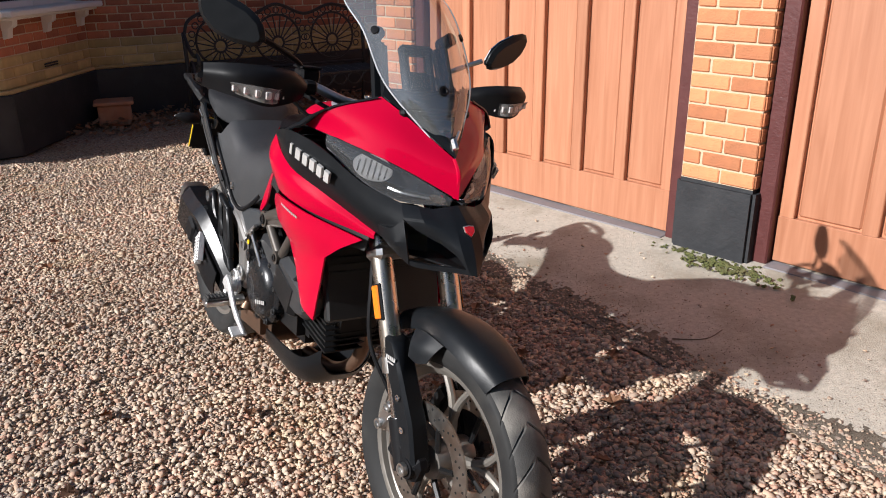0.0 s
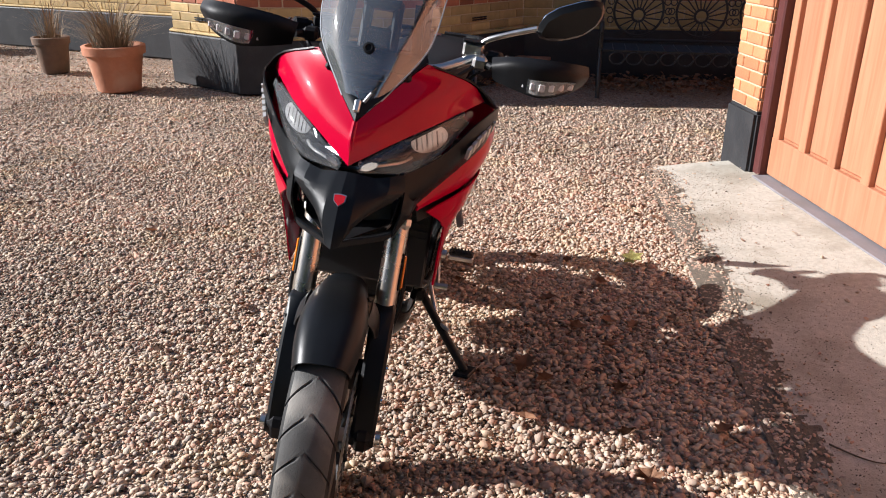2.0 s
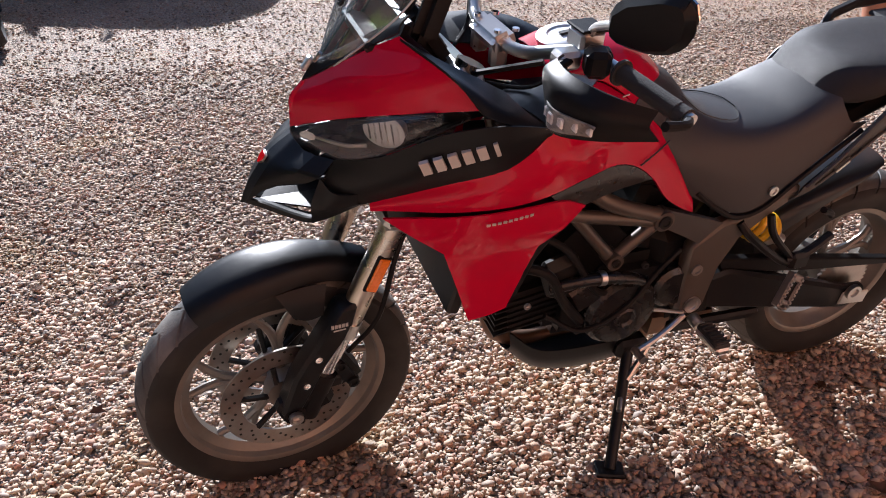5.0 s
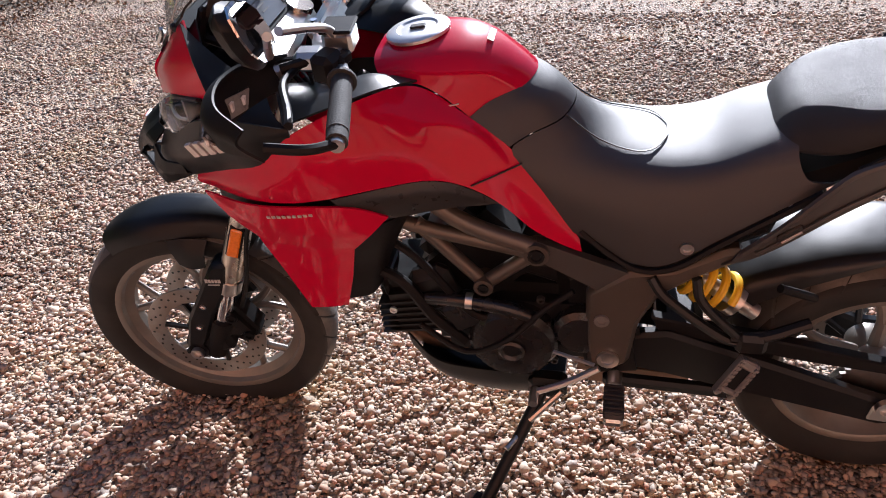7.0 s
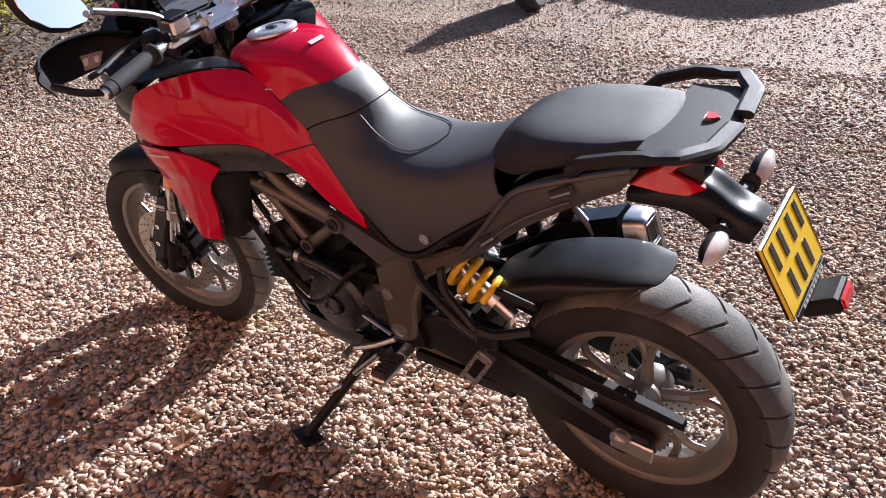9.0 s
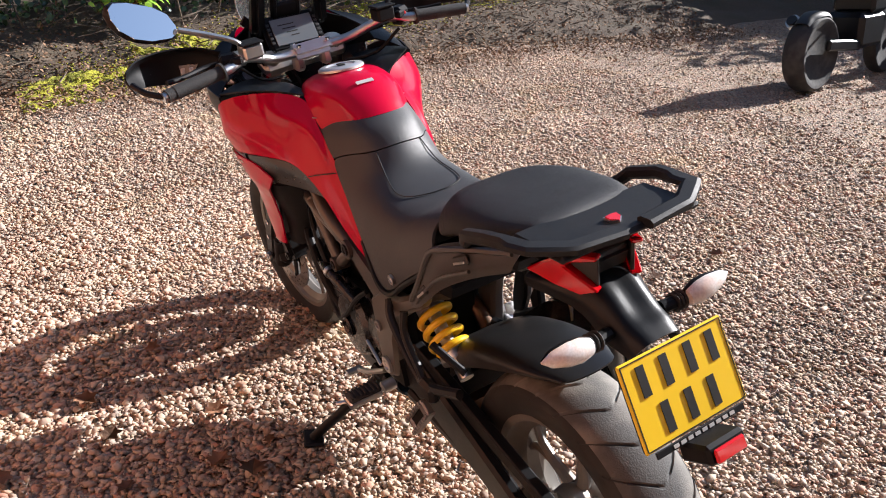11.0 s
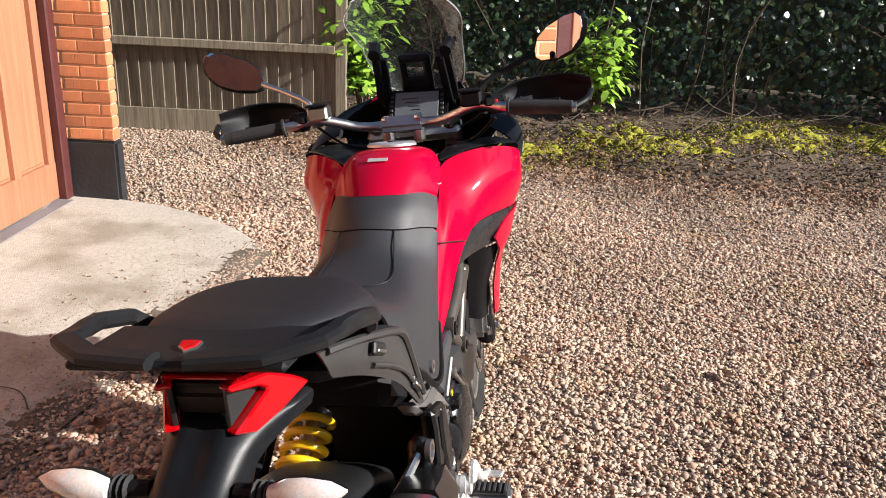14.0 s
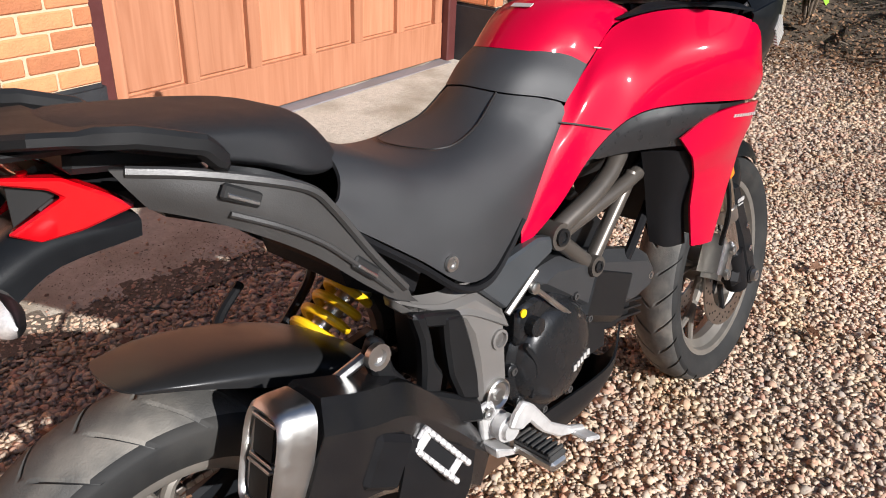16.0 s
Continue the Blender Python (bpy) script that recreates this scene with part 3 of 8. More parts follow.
tagged(add_mesh("fallen_twig", tube([(0.35, 0.51, 0.016), (0.44, 0.56, 0.022), (0.58, 0.57, 0.016)], 0.003, 6, 10, r2=0.0015), M_TWIG), "thin bent brown twig on the gravel", "twig", "twigs on the ground")
k = 320
qx, qy = rng.normal(-0.02, 0.16, k), rng.normal(2.05, 0.045, k)
V, F = stones(k, qx, qy, rng.uniform(0.010, 0.026, k), np.full(k, 0.064))
tagged(new("moss_tuft", array_mesh("moss_tuft", V, F, M_DULLMOSS)), "low clump of moss on the concrete at the pillar foot", "moss", kind="stuff")

# ---- garage ----
GM = pose(0, 2.17, 0, 0, 0, 9.9)       # x along the front, y into the wall
BRICK_MESH = {}


def brick_mesh(w, d, h, mat):
    key = (round(w, 3), round(d, 3), round(h, 3), mat.name)
    if key not in BRICK_MESH:
        b = box(0, 0, 0, w, d, h, 0.005)
        me = bpy.data.meshes.new("brick")
        b.to_mesh(me); b.free()
        me.materials.append(mat)
        BRICK_MESH[key] = me
    return BRICK_MESH[key]


def lay(parent, mat, name="brick", w=0.1, d=0.03, h=0.065, at=(0, 0, 0), turn=0.0):
    """One piece of a wall, in its parent's space."""
    ob = new(name, brick_mesh(w, d, h, mat))
    ob.parent = parent
    ob.matrix_basis = pose(at[0], at[1], at[2], random.uniform(-.6, .6), random.uniform(-.4, .4), turn + random.uniform(-.5, .5))
    return ob


def course(parent, mat, a, b, z, odd, length=0.215, joint=0.010, h=0.065, proud=0.004):
    """A course of bricks from a to b (x, y) in the parent's space, the outside on the right hand."""
    a, b = Vector(a), Vector(b)
    d = (b - a).normalized()
    out = Vector((d.y, -d.x))
    L, s = (b - a).length, 0.0
    ang = math.degrees(math.atan2(d.y, d.x))
    first = True
    while s < L - 0.02:
        w = length * 0.48 if (first and odd) else length
        w = min(w, L - s)
        c = a + d * (s + w / 2) + out * (proud - 0.015)
        lay(parent, mat, w=round(w - (joint if s + w < L - 0.01 else 0), 2), at=(c.x, c.y, z), turn=ang, h=h)
        s += w
        first = False


def pillar(name, x0, x1, y0, y1, sides):
    """A brick pillar on a black plinth, in the garage's space."""
    p = tagged(add_mesh(name, box((x0 + x1) / 2, (y0 + y1) / 2, 1.3, x1 - x0 - 0.008, y1 - y0 - 0.008, 2.2, 0), M_MORTAR, False, GM),
               "orange brick pillar with pale mortar joints", "wall", kind="structure")
    b = box((x0 + x1) / 2, (y0 + y1) / 2, 0.215, x1 - x0 + 0.03, y1 - y0 + 0.03, 0.43, 0.018, seg=2)
    part("plinth", b, M_TAR, p, "black painted rendered plinth")
    for k in range(16):
        z = 0.43 + 0.0375 + 0.075 * k
        if "f" in sides:
            course(p, M_BRICK, (x0, y0), (x1, y0), z, k % 2)
        if "l" in sides:
            course(p, M_BRICK, (x0, y1), (x0, y0), z, k % 2 == 0)
        if "r" in sides:
            course(p, M_BRICK, (x1, y0), (x1, y1), z, k % 2 == 0)
    return p


pillar("wall_pillar_middle", -0.345, 0.045, 0.0, 0.36, "fr")
pillar("wall_pillar_far", -2.84, -2.46, 0.03, 0.36, "fr")
pillar("wall_pillar_end", 2.562, 2.645, -0.235, 0.36, "fl")
back = box(0.05, 0.32, 2.45, 5.9, 0.3, 0.55, 0)
tagged(add_mesh("wall_garage_header", back, M_BRICK, False, GM), "orange brick wall over the garage doors", "wall", kind="structure")
tagged(add_mesh("wall_garage_inside", join(box(0.05, 4.4, 1.3, 5.9, 0.2, 2.8, 0), box(-2.9, 2.4, 1.3, 0.1, 4.0, 2.8, 0), box(3.0, 2.4, 1.3, 0.1, 4.0, 2.8, 0)),
                M_BRICK, False, GM), "plain brick garage walls behind the doors", "wall", kind="structure")
tagged(add_mesh("roof_garage", box(0.05, 2.2, 2.83, 6.4, 4.9, 0.14, 0.02), M_TAR, False, GM), "flat dark garage roof", "roof", kind="structure")


def garage_door(name, x0, x1):
    """A wide panelled door: rails, stiles, sunk panels, in a maroon frame."""
    zb, zt = 0.075, 2.1
    d = tagged(add_mesh(name, box((x0 + x1) / 2, 0.145, (zb + zt) / 2, x1 - x0, 0.03, zt - zb, 0), M_DOOR, False, GM),
               "orange-brown stained timber garage door with tall sunk panels, closed", "garage door", kind="structure")
    part("bottom_rail", box((x0 + x1) / 2, 0.115, zb + 0.117, x1 - x0 - 0.004, 0.034, 0.228, 0.004), M_DOOR, d)
    part("top_rail", box((x0 + x1) / 2, 0.115, zt - 0.1, x1 - x0 - 0.004, 0.034, 0.2, 0.004), M_DOOR, d)
    n = 6
    pitch = (x1 - x0 - 0.085) / n
    for i in range(n + 1):
        cx = x0 + 0.0425 + pitch * i
        part("stile", box(cx, 0.115, (zb + zt) / 2 + 0.014, 0.07, 0.034, zt - zb - 0.43, 0.004), M_DOOR, d)
        if i < n:
            # a panel with a bevelled field, standing free of the stiles by a groove
            bm = box(cx + pitch / 2, 0.132, (zb + zt) / 2 + 0.014, pitch - 0.088, 0.024, zt - zb - 0.45, 0.011)
            part("panel", bm, M_DOOR, d)
    for x in (x0 - 0.045, x1 + 0.045):
        part("door_frame", box(x, 0.13, 1.09, 0.085, 0.16, 2.06, 0.008), M_POST, d, "dark maroon painted timber frame")
    part("threshold", box((x0 + x1) / 2, 0.07, 0.055, x1 - x0, 0.12, 0.03, 0.004), M_SILL, d, "lilac-grey painted threshold strip")
    return d


garage_door("door_1", -2.36, -0.435)
garage_door("door_2", 0.135, 2.47)

# ---- house with its canted bay ----
HOUSE = [(-8.2, -8.0), (-6.6, -3.35), (-5.30, -3.15), (-4.75, -2.28), (-4.90, -0.52), (-6.10, 0.32), (-6.10, 5.5)]


def house_wall(i):
    a, b = Vector(HOUSE[i]), Vector(HOUSE[i + 1])
    d = (b - a).normalized()
    L = (b - a).length
    ang = math.degrees(math.atan2(d.y, d.x))
    m = pose(a.x, a.y, 0, 0, 0, ang)           # x along the wall, outside at -y
    bay = i in (2, 3, 4)
    w = tagged(add_mesh("wall_house_%d" % (i + 1), box(L / 2, 0.15, 1.5 if not bay else 0.54, L, 0.292, 3.0 if not bay else 1.08, 0), M_MORTAR, False, m),
               "red brick house wall over a buff brick band and a black plinth", "wall", kind="structure")
    part("plinth", box(L / 2, 0.13, 0.25, L + 0.05, 0.36, 0.5, 0.012), M_TAR, w, "black painted plinth, scuffed")
    part("plinth_capping", box(L / 2, 0.12, 0.515, L + 0.03, 0.33, 0.03, 0.012), M_BRICKY, w, "chamfered buff capping course")
    for k in range(3):
        z = 0.53 + 0.0425 + 0.085 * k
        course(w, M_BRICKY, (0, 0), (L, 0), z, k % 2, 0.30, 0.008, 0.077)
    top = 1.05 if bay else 1.8
    k = 0
    while True:
        z = 0.785 + 0.0375 + 0.075 * k
        if z > top:
            break
        if i != 0:
            course(w, M_BRICKR, (0, 0), (L, 0), z, k % 2)
        k += 1
    return w, m, L, bay


def house_window(m, L, i):
    """A white sash over a bracketed sill."""
    w = thing("window_%d" % (i + 1), "white painted sash window over a bracketed stone sill", "window", m, kind="structure")
    part("window_sill", box(L / 2, -0.04, 1.115, L + 0.1, 0.3, 0.05, 0.01), M_WHITE, w)
    part("sill_moulding", box(L / 2, -0.02, 1.078, L + 0.04, 0.24, 0.025, 0.008), M_WHITE, w)
    n = max(2, int(round(L / 0.72)) + 1)
    for k in range(n):
        x = 0.12 + (L - 0.24) * k / (n - 1)
        b = plate([(0, 0), (-0.11, 0), (-0.10, -0.05), (-0.06, -0.07), (-0.045, -0.14), (0, -0.15)], -0.035, 0.035, 0.004)
        part("sill_bracket", moved(b, pose(x, 0, 1.066, 0, 0, 90)), M_WHITE, w)
    for x in (0.05, L / 2, L - 0.05):
        part("mullion", box(x, 0.08, 1.85, 0.07, 0.09, 1.42, 0.006), M_WHITE, w)
    for z in (1.165, 1.85, 2.53):
        part("rail", box(L / 2, 0.075, z, L - 0.02, 0.07, 0.055, 0.006), M_WHITE, w)
    for x in (0.25 * L + 0.01, 0.75 * L - 0.01):
        part("pane", box(x, 0.095, 1.85, L / 2 - 0.10, 0.008, 1.4, 0), M_WIN, w, "dark glass pane")
    return w


for i in range(6):
    w, m, L, bay = house_wall(i)
    if bay:
        house_window(m, L, i)
        part("airbrick", join(*[box(L * 0.5 + 0.022 * (k - 5), -0.008, 0.64 + 0.02 * j, 0.014, 0.02, 0.012, 0) for k in range(10) for j in range(2)]), M_TAR, w,
             "dark cast air brick", False)
bm = bmesh.new()
vs = [bm.verts.new((x, y, 2.62)) for x, y in HOUSE] + [bm.verts.new((-9.5, 5.5, 2.62)), bm.verts.new((-9.5, -8, 2.62))]
f = bm.faces.new(vs)
r = bmesh.ops.extrude_face_region(bm, geom=[f])
for v in r["geom"]:
    if isinstance(v, bmesh.types.BMVert):
        v.co.z = 5.4
tagged(add_mesh("wall_house_upper", bm, M_BRICKR, False), "plain red brick upper storey", "wall", kind="structure")
tagged(add_mesh("wall_house_end", box(-7.0, 5.6, 1.4, 5.0, 0.2, 2.8, 0), M_BRICKR, False), "plain red brick wall closing the yard", "wall", kind="structure")


# ---- by the house ----
def bench():
    """A cast-iron garden bench with fan roundels in its back."""
    b = thing("garden_bench", "black ornate cast-iron garden bench against the house wall", "bench", pose(-5.42, 2.0, 0, 0, 0, 86))
    W = 0.92
    sl = join(*[tube([(-W, -0.02 - 0.07 * k, 0.43), (0, -0.02 - 0.07 * k, 0.425), (W, -0.02 - 0.07 * k, 0.43)], 0.013, 6, 8) for k in range(7)],
              *[tube([(-W + 0.115 * k, 0, 0.43), (-W + 0.115 * k, -0.46, 0.43)], 0.008, 6) for k in range(17)])
    part("seat_lattice", sl, M_IRON, b)
    for c in (-0.58, 0, 0.58):
        q = [tube([(c + 0.23 * math.cos(a), 0.03, 0.74 + 0.23 * math.sin(a)) for a in np.linspace(0, 2 * math.pi, 17)], 0.012, 6, 40),
             tube([(c + 0.06 * math.cos(a), 0.03, 0.70 + 0.06 * math.sin(a)) for a in np.linspace(0, 2 * math.pi, 9)], 0.012, 6, 20)]
        for k in range(18):
            a = 2 * math.pi * k / 18
            q.append(tube([(c + 0.07 * math.cos(a), 0.03, 0.70 + 0.07 * math.sin(a)), (c + 0.225 * math.cos(a), 0.03, 0.74 + 0.225 * math.sin(a))], 0.007, 5))
        for k in range(13):
            a = math.pi * (-0.1 + 1.2 * k / 12)
            q.append(tube([(c + 0.275 * math.cos(a) + 0.03 * math.cos(t), 0.03, 0.74 + 0.275 * math.sin(a) + 0.03 * math.sin(t)) for t in np.linspace(0, 2 * math.pi, 7)], 0.006, 5, 12))
        for u in q:
            part("roundel_bar", u, M_IRON, b)
    part("top_rail", tube([(-W, 0.03, 0.80), (-0.85, 0.03, 0.96), (-0.58, 0.03, 1.05), (-0.29, 0.03, 0.97), (0, 0.03, 1.07), (0.29, 0.03, 0.97), (0.58, 0.03, 1.05),
                           (0.85, 0.03, 0.96), (W, 0.03, 0.80)], 0.016, 8, 70), M_IRON, b)
    part("bottom_rail", tube([(-W, 0.02, 0.47), (W, 0.02, 0.47)], 0.016, 8), M_IRON, b)
    for x in (-W, W):
        part("arm", tube([(x, 0.03, 0.84), (x, -0.12, 0.72), (x, -0.34, 0.66), (x, -0.48, 0.68), (x, -0.52, 0.61), (x, -0.46, 0.58)], 0.018, 8), M_IRON, b)
        part("leg", tube([(x, 0.03, 0.84), (x, 0.02, 0.45), (x, 0.10, 0.0)], 0.02, 8), M_IRON, b)
        part("leg", tube([(x, -0.46, 0.58), (x, -0.42, 0.42), (x, -0.50, 0.2), (x, -0.53, 0.0)], 0.02, 8), M_IRON, b)
        part("end_scroll", tube([(x, -0.05, 0.46), (x, -0.2, 0.6), (x, -0.3, 0.5), (x, -0.18, 0.46), (x, -0.2, 0.54)], 0.01, 6), M_IRON, b)
    for k in range(1, 12):
        part("apron_ring", tube([(-W + 0.153 * k + 0.07 * math.cos(t), -0.45, 0.36 + 0.055 * math.sin(t)) for t in np.linspace(0, 2 * math.pi, 9)], 0.008, 5, 16), M_IRON, b)
    return b


bench()


def pot(x, y, r, h, mat, label, plant=0, name="plant_pot"):
    p = thing(name, label, "plant pot", pose(x, y, 0, 0, 0, random.uniform(0, 360)))
    prof = [(r * 0.70, 0), (r * 0.74, 0.01), (r * 0.95, h * 0.80), (r * 1.05, h * 0.81), (r * 1.07, h * 0.985), (r * 1.03, h), (r * 0.93, h), (r * 0.90, h * 0.86), (0.001, h * 0.85)]
    part("pot", lathe(prof, 32, "Z"), mat, p)
    part("soil", lathe([(r * 0.91, h * 0.86), (r * 0.5, h * 0.89), (0.001, h * 0.90)], 20, "Z"), M_SOIL, p)
    if plant:
        vs, fs = [], []
        for k in range(plant):
            a, q = random.uniform(0, 6.283), random.uniform(0, 0.7) * r
            b0 = Vector((q * math.cos(a), q * math.sin(a), h * 0.87))
            lean = Vector((math.cos(a), math.sin(a), 0)) * random.uniform(0.05, 1.5) * r
            L = random.uniform(0.35, 1.1) * 0.5
            pts = spline([b0, b0 + lean * 0.4 + Vector((0, 0, L * 0.55)), b0 + lean * 1.3 + Vector((0, 0, L * random.uniform(0.7, 1.0)))], 5)
            side = Vector((-math.sin(a), math.cos(a), 0)) * 0.0045
            n0 = len(vs)
            for i, c in enumerate(pts):
                w = side * (1 - i / 5.5)
                vs += [c - w, c + w]
            fs += [(n0 + 2 * i, n0 + 2 * i + 1, n0 + 2 * i + 3, n0 + 2 * i + 2) for i in range(4)]
        ob = new("dry_grass", array_mesh("dry_grass", [tuple(v) for v in vs], fs, M_STRAW))
        ob.parent = p
        tagged(ob, "dry straw-coloured stems", kind="stuff")
    return p


pot(-4.80, -3.54, 0.27, 0.43, M_TERRA, "large terracotta pot of dry brown twigs by the bay", 420)
pot(-5.68, -4.72, 0.18, 0.38, M_OLDPOT, "small grey-brown weathered pot by the house", 90)
pot(-7.15, -6.88, 0.30, 0.50, M_TAR, "black plastic plant pot by the house wall", 60)
trough = thing("planter_box", "square tan clay planter box among dead leaves", "planter", pose(-5.82, 0.42, 0, 0, 0, -12))
part("body", box(0, 0, 0.10, 0.24, 0.30, 0.20, 0.012), M_TERRA, trough)
part("rim", box(0, 0, 0.215, 0.29, 0.36, 0.035, 0.008), M_TERRA, trough)


def leaf_field(name, n, place, mat, label, category, length=0.05, width=0.5, droop=0.5, flat=False):
    """Many small folded leaves, joined: place(k) gives each one's point and its outward way."""
    vs, fs = np.zeros((n * 6, 3), np.float32), []
    for k in range(n):
        p, d = place(k)
        p, d = Vector(p), Vector(d)
        if d.length < 1e-4:
            d = Vector((0, 0, 1))
        d.normalize()
        L = length * random.uniform(0.6, 1.3)
        s = d.orthogonal()
        s.rotate(Matrix.Rotation(random.uniform(0, 6.283), 3, d))
        s.normalize()
        along = (s + d * random.uniform(-0.1, 0.5)).normalized() if not flat else s
        if not flat:
            along.z -= droop * random.random()
            along.normalize()
        w = along.cross(d).normalized() * L * width * 0.5
        up = d * L * 0.12
        base, mid, tip = p, p + along * L * 0.5 - up * 0.6, p + along * L
        m1, m2 = p + along * L * 0.3, p + along * L * 0.68
        vs[6 * k:6 * k + 6] = [base, m1 + w * 0.9 + up, m1 - w * 0.9 + up, m2 + w * 0.8 + up * 0.6, m2 - w * 0.8 + up * 0.6, tip]
        o = 6 * k
        fs += [(o, o + 1, o + 2, o + 2), (o + 1, o + 3, o + 4, o + 2), (o + 3, o + 5, o + 4, o + 4)]
    tri = []
    for f in fs:
        tri += [(f[0], f[1], f[2])] if f[2] == f[3] else [(f[0], f[1], f[2]), (f[0], f[2], f[3])]
    ob = new(name, array_mesh(name, vs, tri, mat))
    return tagged(ob, label, category, kind="stuff")


def heap(k):
    a = random.gauss(0, 1)
    x, y = -5.75 + random.gauss(0, 0.25), random.uniform(-0.3, 3.2)
    return (x, y, random.uniform(0.0, 0.07)), (random.gauss(0, .5), random.gauss(0, .5), 1)


leaf_field("dead_leaves", 1500, heap, M_DRYLEAF, "drift of dead brown leaves along the house wall", "leaves", 0.06, 0.6, flat=True)

# ---- fence, bank and hedge ----
fence = thing("fence", "weathered brown featheredge timber fence on a gravel board", "fence", pose(5.26, 1.74, 0, 0, 0, 101), kind="structure")
part("post", box(0.05, 0.0, 0.75, 0.10, 0.10, 1.9, 0.006), M_FENCE, fence)
part("post", box(2.45, -0.06, 0.9, 0.10, 0.10, 1.9, 0.006), M_FENCE, fence)
part("gravel_board", box(2.6, 0.012, 0.10, 5.0, 0.03, 0.20, 0.004), M_FENCE, fence)
part("rail", box(2.6, 0.045, 0.80, 5.0, 0.06, 0.075, 0.006), M_FENCE, fence)
part("rail", box(2.6, 0.045, 1.55, 5.0, 0.06, 0.075, 0.006), M_FENCE, fence)
bd = box(0, 0, 0.98, 0.122, 0.013, 1.56, 0.003, (0, 0, -9))
me = bpy.data.meshes.new("board"); bd.to_mesh(me); bd.free(); me.materials.append(M_FENCE)
for k in range(46):
    ob = new("board", me)
    ob.parent = fence
    ob.matrix_basis = pose(0.15 + 0.106 * k, random.uniform(-0.006, 0.004), random.uniform(-0.01, 0.01), 0, random.uniform(-.4, .4), random.uniform(-3, 3))

# bank of soil, rising towards the hedge
def bank_z(x, y, x0=None):
    dx = max(0, x - (4.85 + 0.2 * math.sin(y * 1.3) if x0 is None else x0))
    return -0.03 + 0.40 * (1 - math.exp(-dx * 0.9)) + 0.10 * noise.noise((x * 1.2, y * 1.2, 0)) * min(1, dx) + 0.05 * noise.noise((x * 4, y * 4, 5)) * min(1, dx * 2)


bm = bmesh.new()
nx, ny = 40, 110
grid = []
for j in range(ny):
    y = 5.5 - 17.0 * j / (ny - 1)
    row = []
    for i in range(nx):
        f = i / (nx - 1)
        x0 = 4.85 + 0.2 * math.sin(y * 1.3) + (0.4 if y > 1.4 else 0) - 0.04 * max(0, -y - 3) ** 1.5
        x = x0 + 7 * f ** 1.5
        dx = x - x0
        z = bank_z(x, y, x0)
        if y < -5.6:
            z -= 0.10 * min(1, (-5.6 - y))
        row.append(bm.verts.new((x, y, z)))
    grid.append(row)
for a, b in zip(grid, grid[1:]):
    for i in range(nx - 1):
        bm.faces.new((a[i], a[i + 1], b[i + 1], b[i]))
tagged(add_mesh("ground_bank", bm, M_SOIL, True), "low bank of dark soil and leaf litter under the hedge", "bank", kind="structure")


def litter(k):
    y = random.uniform(-7, 2.4)
    x = 4.55 + 0.2 * math.sin(y * 1.3) + abs(random.gauss(0, 1.05)) - abs(random.gauss(0, 0.35))
    return (x, y, max(0.004, bank_z(x, y)) + random.uniform(0.01, 0.06)), (random.gauss(0, .6), random.gauss(0, .6), 1)


leaf_field("leaf_litter", 16000, litter, M_LITTER, "brown fallen leaves along the foot of the bank", "leaves", 0.036, 0.55, flat=True)
mx, my = [], []
for c in range(58):
    cy = random.choice((-5.6, -4.6, -3.7, -2.4, -1.2, -0.3)) + random.gauss(0, 0.28)
    cx = 4.85 - 0.34 * cy + abs(random.gauss(0.25, 0.25))
    k = 160
    mx.append(rng.normal(cx, 0.20, k)); my.append(rng.normal(cy, 0.30, k))
mx, my = np.concatenate(mx), np.concatenate(my)
mz = np.array([bank_z(a, b) for a, b in zip(mx, my)]) + 0.0
nx, ny = 100, 460
V, F, at = [], [], {}
for j in range(ny):
    y = 0.6 - 7.0 * j / (ny - 1)
    for i in range(nx):
        x = 4.55 - 0.34 * y + 1.25 * i / (nx - 1)
        w = noise.noise((x * 1.6, y * 0.9, 8)) + 0.6 * noise.noise((x * 4, y * 3, 3)) + 0.45 * noise.noise((x * 11, y * 11, 1)) + 0.22 - 1.6 * abs(i / (nx - 1) - 0.42)
        if w > 0:
            at[i, j] = len(V)
            V.append((x, y, bank_z(x, y) - 0.01 + 0.05 * min(1, w * 2.5) + 0.016 * noise.noise((x * 32, y * 32, 0)) + 0.008 * noise.noise((x * 75, y * 75, 0))))
for i, j in at:
    q = [at.get(k) for k in ((i, j), (i, j + 1), (i + 1, j + 1), (i + 1, j))]
    if None not in q:
        F.append(q)
tagged(new("moss_carpet", array_mesh("moss_carpet", V, F, M_MOSS, True)), "bright yellow-green carpet of moss over the bank", "moss", kind="stuff")
V, F = stones(len(mx), mx, my, rng.uniform(0.010, 0.034, len(mx)), mz + 0.004 + 0.02 * rng.uniform(0, 1, len(mx)) ** 2, OCT, OCTF)
tagged(new("moss", array_mesh("moss", V, F, M_MOSS, True)), "bright yellow-green moss cushions on the bank", "moss", kind="stuff")


def hedge_place(x0, x1, y0, y1, z0, z1):
    def f(k):
        y, t = random.uniform(y0, y1), random.random()
        z = z0 + (z1 - z0) * t
        x = random.uniform(x0, x1) + 0.5 * noise.noise((y * 0.8, z * 0.9, 2.0)) - 0.35 * t
        return (x, y, z + 0.2 * noise.noise((y * 2, 0, 1))), (-1 + random.gauss(0, .7), random.gauss(0, .7), 0.5 + random.gauss(0, .5))
    return f


